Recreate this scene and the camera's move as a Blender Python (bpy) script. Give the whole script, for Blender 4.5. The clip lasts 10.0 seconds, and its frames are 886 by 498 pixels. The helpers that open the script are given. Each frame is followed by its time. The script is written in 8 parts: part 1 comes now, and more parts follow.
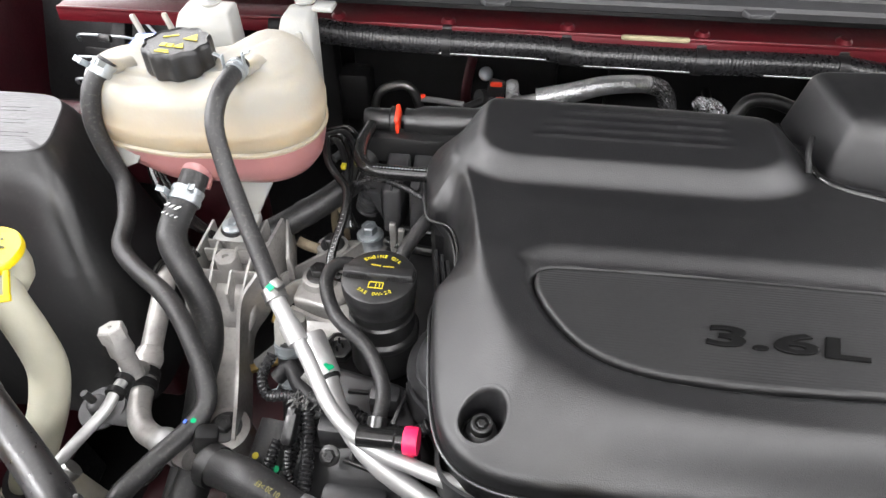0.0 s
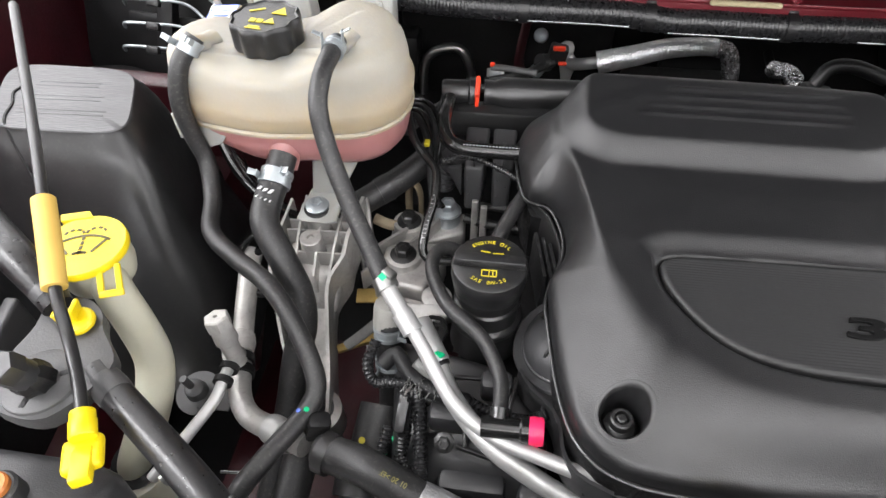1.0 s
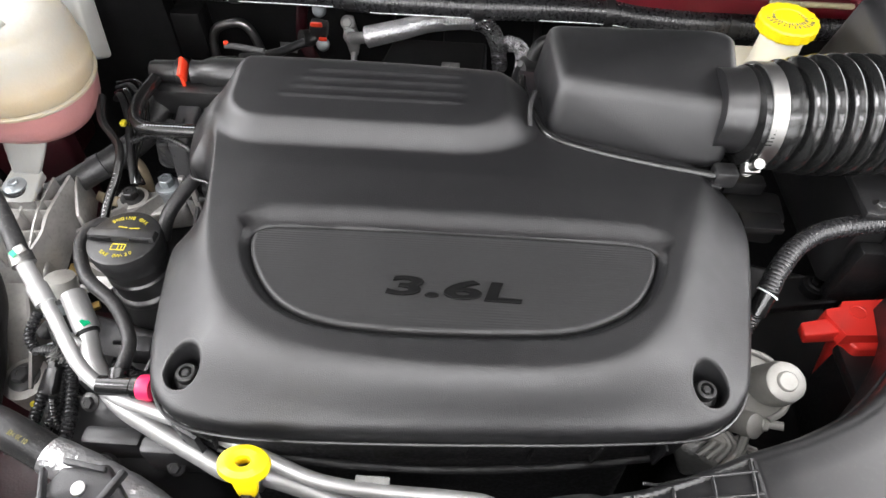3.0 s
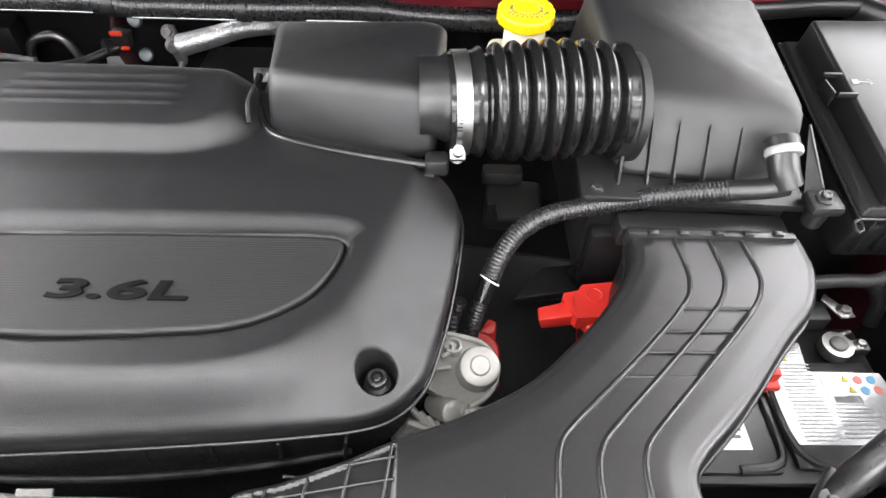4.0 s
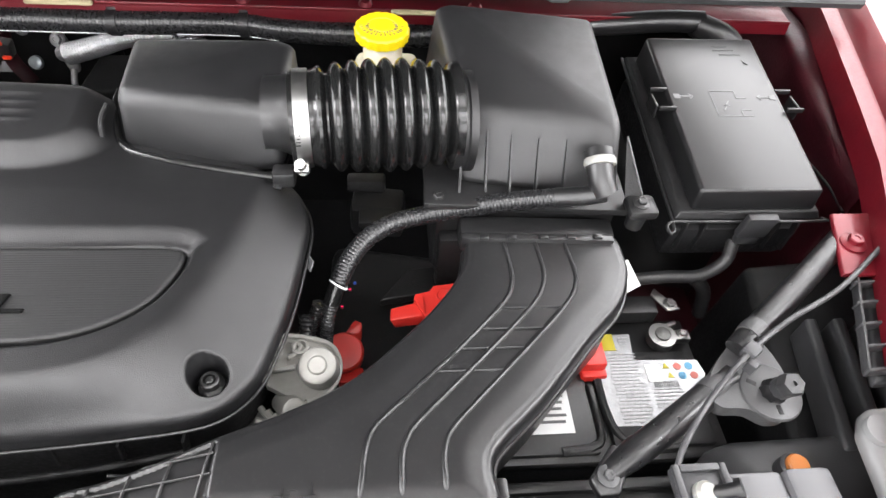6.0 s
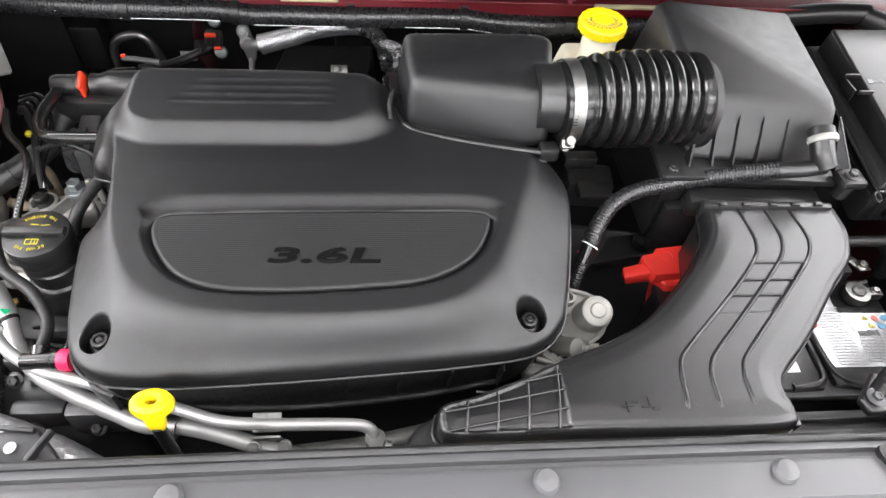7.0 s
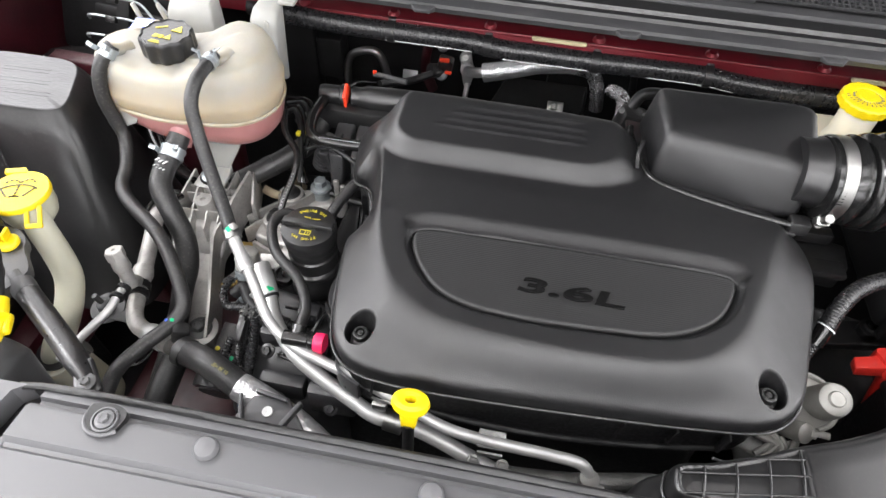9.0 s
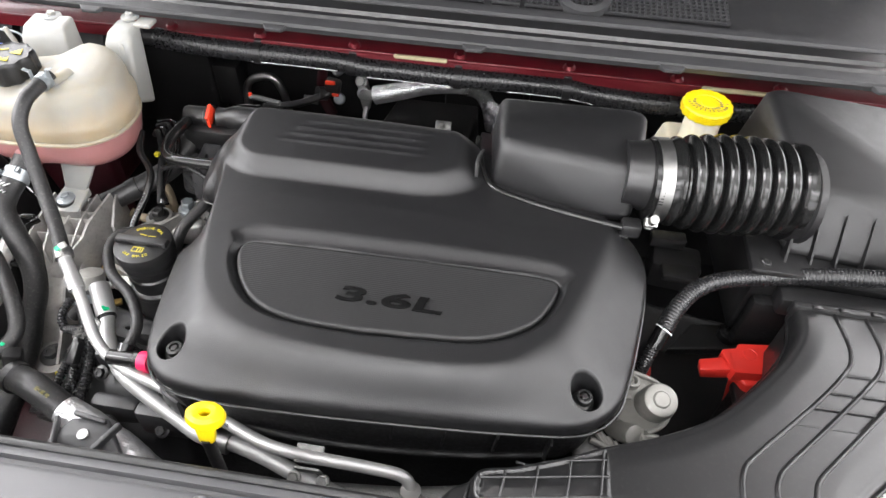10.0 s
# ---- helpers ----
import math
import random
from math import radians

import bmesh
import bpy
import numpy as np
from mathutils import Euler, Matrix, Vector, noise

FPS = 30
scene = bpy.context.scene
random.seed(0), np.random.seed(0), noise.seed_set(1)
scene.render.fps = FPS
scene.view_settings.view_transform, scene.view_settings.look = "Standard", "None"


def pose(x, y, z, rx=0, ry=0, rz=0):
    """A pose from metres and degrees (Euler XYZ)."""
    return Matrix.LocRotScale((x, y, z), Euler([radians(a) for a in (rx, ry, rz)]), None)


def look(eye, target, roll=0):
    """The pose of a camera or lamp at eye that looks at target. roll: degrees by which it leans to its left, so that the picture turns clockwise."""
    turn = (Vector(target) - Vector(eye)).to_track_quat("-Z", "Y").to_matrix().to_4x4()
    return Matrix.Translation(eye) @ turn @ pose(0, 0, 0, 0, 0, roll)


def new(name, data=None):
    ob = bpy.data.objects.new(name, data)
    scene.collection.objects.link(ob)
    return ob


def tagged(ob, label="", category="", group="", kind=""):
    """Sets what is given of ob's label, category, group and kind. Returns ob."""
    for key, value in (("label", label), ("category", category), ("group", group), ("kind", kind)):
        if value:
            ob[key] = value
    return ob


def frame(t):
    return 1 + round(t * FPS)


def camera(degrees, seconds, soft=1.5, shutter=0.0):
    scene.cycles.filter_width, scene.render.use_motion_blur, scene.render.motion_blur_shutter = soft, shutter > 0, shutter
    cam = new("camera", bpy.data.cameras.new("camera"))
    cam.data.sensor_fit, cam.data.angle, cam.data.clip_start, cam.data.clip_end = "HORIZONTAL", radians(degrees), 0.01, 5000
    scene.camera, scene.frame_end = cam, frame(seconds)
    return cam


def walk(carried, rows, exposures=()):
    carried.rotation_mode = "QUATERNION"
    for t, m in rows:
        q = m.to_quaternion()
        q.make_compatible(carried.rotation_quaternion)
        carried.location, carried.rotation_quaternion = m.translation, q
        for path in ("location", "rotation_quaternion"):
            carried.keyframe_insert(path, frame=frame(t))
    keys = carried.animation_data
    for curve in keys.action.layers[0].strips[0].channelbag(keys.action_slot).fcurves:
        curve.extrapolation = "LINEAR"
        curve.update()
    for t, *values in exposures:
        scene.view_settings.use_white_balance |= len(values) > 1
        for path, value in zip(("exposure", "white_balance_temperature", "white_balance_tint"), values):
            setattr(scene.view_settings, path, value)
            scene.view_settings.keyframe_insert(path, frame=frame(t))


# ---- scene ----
cam = camera(71.8, 10.0)
PATH = [
    (0, (0.017, 0.04, 1.429), (-0.181, 1.495, 0.071), -0.2),
    (0.5, (-0.058, 0.061, 1.429), (-0.262, 1.473, 0.027), -0.8),
    (1, (-0.09, 0.058, 1.444), (-0.268, 1.402, -0.026), -0.5),
    (1.5, (-0.077, 0.049, 1.475), (-0.248, 1.359, -0.026), -0.5),
    (2, (-0.03, 0.044, 1.487), (-0.17, 1.341, -0.029), 0.1),
    (2.5, (0.104, 0.05, 1.481), (0.013, 1.336, -0.048), 1.6),
    (3, (0.23, 0.052, 1.493), (0.197, 1.324, -0.05), 2.2),
    (3.2, (0.287, 0.049, 1.497), (0.273, 1.321, -0.046), 2.2),
    (4.3, (0.549, 0.048, 1.478), (0.635, 1.373, -0.018), 2.9),
    (4.5, (0.585, 0.045, 1.479), (0.682, 1.377, -0.01), 3.0),
    (5, (0.638, 0.042, 1.483), (0.792, 1.379, 0.004), 4.4),
    (5.2, (0.65, 0.042, 1.483), (0.817, 1.383, 0.009), 4.6),
    (6.3, (0.538, 0.009, 1.546), (0.75, 1.278, 0.016), 6.7),
    (6.5, (0.477, -0.002, 1.554), (0.684, 1.259, 0.016), 6.5),
    (7, (0.302, -0.049, 1.574), (0.473, 1.212, 0.032), 5.4),
    (7.2, (0.237, -0.063, 1.567), (0.372, 1.213, 0.033), 4.8),
    (7.5, (0.144, -0.073, 1.576), (0.223, 1.206, 0.04), 4.8),
    (8, (0.078, -0.082, 1.591), (-0.009, 1.21, 0.067), 3.5),
    (8.5, (0.086, -0.067, 1.597), (-0.099, 1.222, 0.079), 2.9),
    (9, (0.151, -0.064, 1.6), (-0.041, 1.228, 0.086), 3.0),
    (9.5, (0.241, -0.063, 1.594), (0.056, 1.282, 0.126), 3.2),
    (10, (0.336, -0.05, 1.581), (0.177, 1.333, 0.144), 2.7),
]
walk(cam, [(t, look(eye, target, roll)) for t, eye, target, roll in PATH], exposures=((0.0, -0.36), (0.5, -0.60), (1.0, -0.67), (2.0, -0.58), (2.5, -0.43), (3.0, -0.22), (4.5, 0.0), (5.0, -0.08), (6.5, -0.18), (7.0, -0.3), (7.5, -0.50), (8.5, -0.50), (10.0, -0.42)))

# ---- light ----
world = bpy.data.worlds.new("room_air")
scene.world = world
world.use_nodes = True
world.node_tree.nodes["Background"].inputs[0].default_value = (0.9, 0.95, 1.0, 1)
world.node_tree.nodes["Background"].inputs[1].default_value = 0.2


def ceiling_lamp(x, y, z, sx, sy, watts):
    data = bpy.data.lights.new("ceiling_panel", "AREA")
    data.shape, data.size, data.size_y, data.energy = "RECTANGLE", sx, sy, watts
    data.color = (0.985, 0.975, 1.0)
    ob = new("ceiling_panel", data)
    ob.location = (x, y, z)
    return ob


for px, py, sx, pw in ((-2.7, -0.2, 2.2, 185), (0.3, -0.5, 1.5, 22), (3.3, -0.2, 2.2, 115), (-1.3, -2.2, 1.5, 68), (0.3, -2.2, 1.5, 68), (1.9, -2.2, 1.5, 68), (-1.3, -3.8, 1.5, 50), (0.3, -3.8, 1.5, 50), (1.9, -3.8, 1.5, 50)):
    ceiling_lamp(px, py, 2.95, sx, 0.7, pw)
for px in (-2.5, 3.1):
    ceiling_lamp(px, 2.7, 2.95, 2.2, 3.8, 215)


def window_light(at, target, sx, sz, watts):
    ob = ceiling_lamp(*at, sx, sz, watts)
    ob.name = ob.data.name = "window_daylight"
    ob.data.color = (0.955, 0.955, 1.0)
    ob.matrix_world = look(at, target)


window_light((-4.1, 1.4, 1.85), (0, 1.4, 1.85), 7.4, 1.8, 275)
window_light((4.7, 1.4, 1.85), (0, 1.4, 1.85), 7.4, 1.8, 190)
window_light((0.3, -5.3, 1.85), (0.3, 0, 1.85), 5.8, 1.8, 150)


# ---- materials ----
def mat(name, col, rough=0.5, metal=0.0, grain=0.0, grain_size=0.0008, var=0.12, var_size=0.04, coat=0.0, dust=0.0, trans=0.0, spec=0.5, stretch=(1, 1, 1), sss=0.0):
    m = bpy.data.materials.new(name)
    m.use_nodes = True
    nt = m.node_tree
    bs = nt.nodes["Principled BSDF"]
    bs.inputs["Metallic"].default_value = metal
    bs.inputs["Coat Weight"].default_value = coat
    bs.inputs["Coat Roughness"].default_value = 0.05
    bs.inputs["Transmission Weight"].default_value = trans
    bs.inputs["Specular IOR Level"].default_value = spec
    if sss:
        bs.inputs["Subsurface Weight"].default_value = sss
        bs.inputs["Subsurface Radius"].default_value = (0.02, 0.016, 0.01)
        bs.inputs["Subsurface Scale"].default_value = 1.0
    tc = nt.nodes.new("ShaderNodeTexCoord")
    mp = nt.nodes.new("ShaderNodeMapping")
    mp.inputs["Scale"].default_value = stretch
    nt.links.new(tc.outputs["Object"], mp.inputs[0])

    def noise_node(size, detail):
        n = nt.nodes.new("ShaderNodeTexNoise")
        n.inputs["Scale"].default_value = 1.0 / size
        n.inputs["Detail"].default_value = detail
        nt.links.new(mp.outputs[0], n.inputs["Vector"])
        return n

    big = noise_node(var_size, 4)
    mid = noise_node(var_size / 9, 3)
    # large, soft tone changes and small specks, both in the colour and the gloss
    ramp = nt.nodes.new("ShaderNodeMapRange")
    ramp.inputs[1].default_value, ramp.inputs[2].default_value = 0.3, 0.7
    ramp.inputs[3].default_value, ramp.inputs[4].default_value = 1 - var, 1 + var
    nt.links.new(big.outputs[0], ramp.inputs[0])
    mul = nt.nodes.new("ShaderNodeMix")
    mul.data_type, mul.blend_type = "RGBA", "MULTIPLY"
    mul.inputs[0].default_value = 1.0
    mul.inputs[6].default_value = (*col, 1)
    nt.links.new(ramp.outputs[0], mul.inputs[7])
    out = mul.outputs[2]
    if dust:
        dr = nt.nodes.new("ShaderNodeMapRange")
        dr.inputs[1].default_value, dr.inputs[2].default_value = 0.55, 0.75
        dr.inputs[3].default_value, dr.inputs[4].default_value = 0.0, dust
        nt.links.new(mid.outputs[0], dr.inputs[0])
        dm = nt.nodes.new("ShaderNodeMix")
        dm.data_type = "RGBA"
        dm.inputs[7].default_value = (0.22, 0.2, 0.18, 1)
        nt.links.new(dr.outputs[0], dm.inputs[0])
        nt.links.new(out, dm.inputs[6])
        out = dm.outputs[2]
    nt.links.new(out, bs.inputs["Base Color"])
    rr = nt.nodes.new("ShaderNodeMapRange")
    rr.inputs[1].default_value, rr.inputs[2].default_value = 0.3, 0.7
    rr.inputs[3].default_value, rr.inputs[4].default_value = max(0.02, rough * (1 - var)), min(1, rough * (1 + var))
    nt.links.new(mid.outputs[0], rr.inputs[0])
    nt.links.new(rr.outputs[0], bs.inputs["Roughness"])
    if grain:
        fine = noise_node(grain_size, 2)
        bp = nt.nodes.new("ShaderNodeBump")
        bp.inputs["Strength"].default_value = grain
        bp.inputs["Distance"].default_value = grain_size
        nt.links.new(fine.outputs[0], bp.inputs["Height"])
        nt.links.new(bp.outputs[0], bs.inputs["Normal"])
    return m


COVER = mat("cover_plastic", (0.0040, 0.0040, 0.0045), 0.46, grain=0.28, grain_size=0.0010, var=0.10, var_size=0.15, spec=0.68)
PANEL = mat("ribbed_panel_plastic", (0.014, 0.014, 0.0143), 0.52, grain=0.2, var=0.06)
# fine straight lines moulded into the panel
pn = PANEL.node_tree
pw = pn.nodes.new("ShaderNodeTexWave")
pw.wave_type, pw.bands_direction = "BANDS", "Y"
pw.inputs["Scale"].default_value = 115
pb = pn.nodes.new("ShaderNodeBump")
pb.inputs["Strength"].default_value, pb.inputs["Distance"].default_value = 0.19, 0.0006
pn.links.new(pn.nodes["Texture Coordinate"].outputs["Object"], pw.inputs["Vector"])
pn.links.new(pw.outputs[1], pb.inputs["Height"])
pn.links.new(pb.outputs[0], pn.nodes["Principled BSDF"].inputs["Normal"])
BLACK = mat("black_plastic", (0.011, 0.011, 0.0114), 0.36, grain=0.25, grain_size=0.001, var=0.12, dust=0.05)
SATIN = mat("satin_black_plastic", (0.011, 0.011, 0.0114), 0.32, grain=0.1, var=0.1, dust=0.04, spec=0.65)
DARK = mat("dark_plastic", (0.007, 0.007, 0.0075), 0.5, grain=0.2, grain_size=0.002, var=0.3, dust=0.06, spec=0.3)
GLOSS = mat("glossy_black_rubber", (0.008, 0.008, 0.008), 0.16, grain=0.05, grain_size=0.003, var=0.15)
FUSELID = mat("fuse_lid_plastic", (0.009, 0.009, 0.0093), 0.32, var=0.0)
LIDGREY = mat("grey_black_plastic", (0.045, 0.045, 0.047), 0.38, grain=0.25, grain_size=0.0012, var=0.06, dust=0.03)
RUBBER = mat("hose_rubber", (0.016, 0.016, 0.0165), 0.43, grain=0.3, grain_size=0.0012, var=0.25, var_size=0.03, dust=0.2)
CORR = mat("corrugated_plastic", (0.016, 0.016, 0.017), 0.28, var=0.15)
ALU = mat("bare_aluminium", (0.46, 0.46, 0.455), 0.48, 0.7, grain=0.12, grain_size=0.0015, var=0.12)
CAST = mat("cast_aluminium", (0.44, 0.43, 0.412), 0.48, 0.65, grain=0.25, grain_size=0.001, var=0.25, dust=0.25)
PALECAST = mat("pale_cast_alloy", (0.287, 0.281, 0.262), 0.5, 0.35, grain=0.3, grain_size=0.001, var=0.12, var_size=0.02, dust=0.1)
GREYCAST = mat("dull_cast_metal", (0.2, 0.2, 0.195), 0.5, 0.7, grain=0.5, grain_size=0.002, var=0.3, dust=0.2)
STEEL = mat("zinc_steel", (0.33, 0.33, 0.32), 0.36, 1.0, grain=0.1, var=0.2)
DARKBOLT = mat("phosphated_bolt", (0.06, 0.06, 0.06), 0.4, 0.8, grain=0.2, var=0.2)
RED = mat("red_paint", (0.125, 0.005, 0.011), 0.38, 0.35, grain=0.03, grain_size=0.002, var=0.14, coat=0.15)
# darker, duller red for the aprons, box members, rail and firewall strap
REDDULL = mat("dull_dark_red_paint", (0.034, 0.003, 0.006), 0.4, 0.1, grain=0.1, grain_size=0.003, var=0.3, dust=0.06)
YELLOW = mat("yellow_plastic", (0.72, 0.54, 0.005), 0.4, grain=0.05, var=0.04)
FOAM = mat("amber_sleeve", (0.55, 0.36, 0.08), 0.6, grain=0.2, var=0.06)
ORANGERED = mat("red_plastic_clip", (0.7, 0.045, 0.015), 0.4, var=0.08)
REDCAP = mat("red_terminal_cover", (0.6, 0.028, 0.02), 0.38, grain=0.1, var=0.08)
COPPER = mat("orange_plastic_cap", (0.5, 0.17, 0.04), 0.45, var=0.1)
PINK = mat("pink_plastic_lock", (0.8, 0.02, 0.1), 0.4, var=0.05)
BRACE = mat("gloss_black_painted_steel", (0.009, 0.009, 0.0095), 0.33, grain=0.05, grain_size=0.004, var=0.2, dust=0.05, spec=0.55)
SIGNRED = mat("pale_red_print", (0.62, 0.16, 0.13), 0.4, var=0.08)
SIGNBLUE = mat("pale_blue_print", (0.12, 0.38, 0.62), 0.4, var=0.08)
STEELGREY = mat("grey_coated_steel", (0.06, 0.06, 0.061), 0.42, 0.25, grain=0.12, grain_size=0.002, var=0.12)
BOTTLE = mat("milky_polyethylene", (0.285, 0.27, 0.232), 0.52, grain=0.06, grain_size=0.004, var=0.06, var_size=0.05, sss=0.85)
BOTTLE.node_tree.nodes["Principled BSDF"].inputs["Subsurface Scale"].default_value = 2.2
BOTTLELOW = mat("milky_polyethylene_with_pink_coolant", (0.33, 0.15, 0.145), 0.36, grain=0.06, grain_size=0.004, var=0.1, var_size=0.05, sss=0.3)
WHITEPL = mat("white_polyethylene", (0.27, 0.27, 0.255), 0.38, grain=0.08, grain_size=0.003, var=0.07, sss=0.25)
WASHWHITE = mat("cream_polyethylene", (0.42, 0.41, 0.325), 0.4, grain=0.08, grain_size=0.003, var=0.07, sss=0.2)
BEIGE = mat("brake_reservoir_plastic", (0.75, 0.7, 0.55), 0.4, var=0.06, sss=0.2)
LIGHTGREY = mat("light_grey_plastic", (0.17, 0.17, 0.17), 0.45, grain=0.1, var=0.08)
SHROUD = mat("shroud_plastic", (0.097, 0.097, 0.101), 0.42, grain=0.10, grain_size=0.001, var=0.05, var_size=0.2)
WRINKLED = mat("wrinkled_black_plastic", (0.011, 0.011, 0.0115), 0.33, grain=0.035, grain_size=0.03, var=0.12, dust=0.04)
COWLEDGE = mat("pale_cowl_plastic", (0.025, 0.025, 0.0265), 0.6, grain=0.2, grain_size=0.0012, var=0.1, var_size=0.2, dust=0.04)
COWLGREY = mat("cowl_plastic", (0.016, 0.016, 0.017), 0.55, grain=0.2, grain_size=0.0012, var=0.1, var_size=0.2, dust=0.06)
STUDGREY = mat("dark_grey_nylon", (0.022, 0.022, 0.023), 0.4, grain=0.1, var=0.1)
# lighter than the cover's black: the room's reflection put into the colour
BOXTOP = mat("sheen_cover_top", (0.07, 0.07, 0.073), 0.45, grain=0.25, grain_size=0.004, var=0.15, var_size=0.05, stretch=(0.25, 2, 1))
FOIL = mat("heat_shield_foil", (0.55, 0.55, 0.56), 0.36, 0.85, grain=0.35, grain_size=0.006, var=0.2)
BRAID = mat("braided_heat_sleeve", (0.86, 0.86, 0.87), 0.34, 0.9, grain=0.5, grain_size=0.0035, var=0.1, var_size=0.02)
BRAIDDARK = mat("perforated_heat_foil", (0.45, 0.45, 0.46), 0.25, 0.95, grain=0.9, grain_size=0.006, var=0.4, var_size=0.015)
LABEL = mat("white_label", (0.72, 0.72, 0.71), 0.25, var=0.04, coat=0.5)
GREYLABEL = mat("silver_label", (0.36, 0.365, 0.375), 0.26, 0.3, grain=0.06, grain_size=0.012, var=0.05, coat=0.4)
INK = mat("grey_print", (0.1, 0.1, 0.1), 0.4, var=0.05)
OLIVEINK = mat("olive_print", (0.08, 0.065, 0.01), 0.5, var=0.1)
PALEINK = mat("pale_print", (0.33, 0.33, 0.34), 0.4, var=0.05)
BLUEINK = mat("blue_print", (0.05, 0.12, 0.55), 0.4, var=0.05)
GREENINK = mat("green_paint_mark", (0.0, 0.42, 0.17), 0.4, var=0.05)
WHITEINK = mat("white_print", (0.75, 0.76, 0.76), 0.45, var=0.1)
FADEDINK = mat("faded_yellow_print", (0.16, 0.14, 0.02), 0.5, var=0.25, var_size=0.006)
YELLOWINK = mat("yellow_print", (0.5, 0.42, 0.02), 0.45, var=0.08)
BRASS = mat("yellow_chromated_steel", (0.5, 0.36, 0.13), 0.45, 0.8, grain=0.3, grain_size=0.003, var=0.25)
TAN = mat("dull_tan_plating", (0.27, 0.22, 0.15), 0.5, 0.5, grain=0.3, grain_size=0.003, var=0.2)
SEAL = mat("tan_foam_seal", (0.42, 0.36, 0.22), 0.8, grain=0.5, grain_size=0.003, var=0.2)
CLAMPW = mat("zinc_flake_clamp", (0.36, 0.39, 0.405), 0.4, 0.7, var=0.1)
WALLPAINT = mat("white_wall_paint", (0.78, 0.78, 0.77), 0.7, grain=0.1, grain_size=0.01, var=0.03, var_size=0.8)
LETTER = mat("letter_plastic", (0.003, 0.003, 0.003), 0.55, grain=0.2, var=0.05, spec=0.12)
FLOORTILE = mat("pale_floor_tile", (0.62, 0.61, 0.59), 0.3, grain=0.05, grain_size=0.01, var=0.06, var_size=0.5)
LINER = mat("black_hood_liner", (0.015, 0.015, 0.015), 0.8, grain=0.6, grain_size=0.004, var=0.2)

# old coolant has left an amber tide band round the bottle
bn = BOTTLE.node_tree
bgeo = bn.nodes.new("ShaderNodeNewGeometry")
bsep = bn.nodes.new("ShaderNodeSeparateXYZ")
bn.links.new(bgeo.outputs["Position"], bsep.inputs[0])
bnoise = bn.nodes.new("ShaderNodeTexNoise")
bnoise.inputs["Scale"].default_value, bnoise.inputs["Detail"].default_value = 16.0, 4.0
bn.links.new(bgeo.outputs["Position"], bnoise.inputs["Vector"])
bwob = bn.nodes.new("ShaderNodeMath")
bwob.operation = "MULTIPLY_ADD"
bwob.inputs[1].default_value = 0.05
bn.links.new(bnoise.outputs[0], bwob.inputs[0])
bn.links.new(bsep.outputs[2], bwob.inputs[2])
bramp = bn.nodes.new("ShaderNodeMapRange")
bramp.inputs[1].default_value, bramp.inputs[2].default_value = 1.142, 1.100
bramp.inputs[3].default_value, bramp.inputs[4].default_value = 0.0, 0.6
bn.links.new(bwob.outputs[0], bramp.inputs[0])
bmix = bn.nodes.new("ShaderNodeMix")
bmix.data_type = "RGBA"
bmix.inputs[7].default_value = (0.37, 0.27, 0.145, 1)
bn.links.new(bramp.outputs[0], bmix.inputs[0])
bpr = bn.nodes["Principled BSDF"].inputs["Base Color"]
bn.links.new(bpr.links[0].from_socket, bmix.inputs[6])
bn.links.new(bmix.outputs[2], bpr)

# ---- shared shaping ----
ORIGIN = {}
SHIFT = Vector((0, 0, 0))  # where the next things stand, against the plan


def settle(ob):
    me = ob.data
    for p in me.polygons:
        p.use_smooth = True
    me.set_sharp_from_angle(angle=radians(36))
    return ob


def thing(name, at, label, category, group="", kind=""):
    ob = new(name)
    ob.empty_display_size = 0.02
    ob.location = Vector(at) + SHIFT
    ORIGIN[ob.name] = Vector(at)
    return tagged(ob, label, category, group, kind)


def link(name, bm, material, off):
    bmesh.ops.translate(bm, verts=bm.verts, vec=-off)
    bmesh.ops.recalc_face_normals(bm, faces=bm.faces)
    me = bpy.data.meshes.new(name)
    bm.to_mesh(me)
    bm.free()
    me.materials.append(material)
    ob = new(name, me)
    ORIGIN[ob.name] = off
    return settle(ob)


def part(name, bm, material, parent, label=""):
    ob = link(name, bm, material, ORIGIN[parent.name])
    ob.parent = parent
    return tagged(ob, label)


def solo(name, bm, material, label, category, group="", kind="", at=None):
    if at is None:
        co = [v.co for v in bm.verts]
        at = (sum(c.x for c in co) / len(co), sum(c.y for c in co) / len(co), min(c.z for c in co))
    ob = link(name, bm, material, Vector(at))
    ob.location = Vector(at) + SHIFT
    return tagged(ob, label, category, group, kind)


def merge(*bms):
    out = bms[0]
    for b in bms[1:]:
        me = bpy.data.meshes.new("joined")
        b.to_mesh(me)
        b.free()
        out.from_mesh(me)
        bpy.data.meshes.remove(me)
    return out


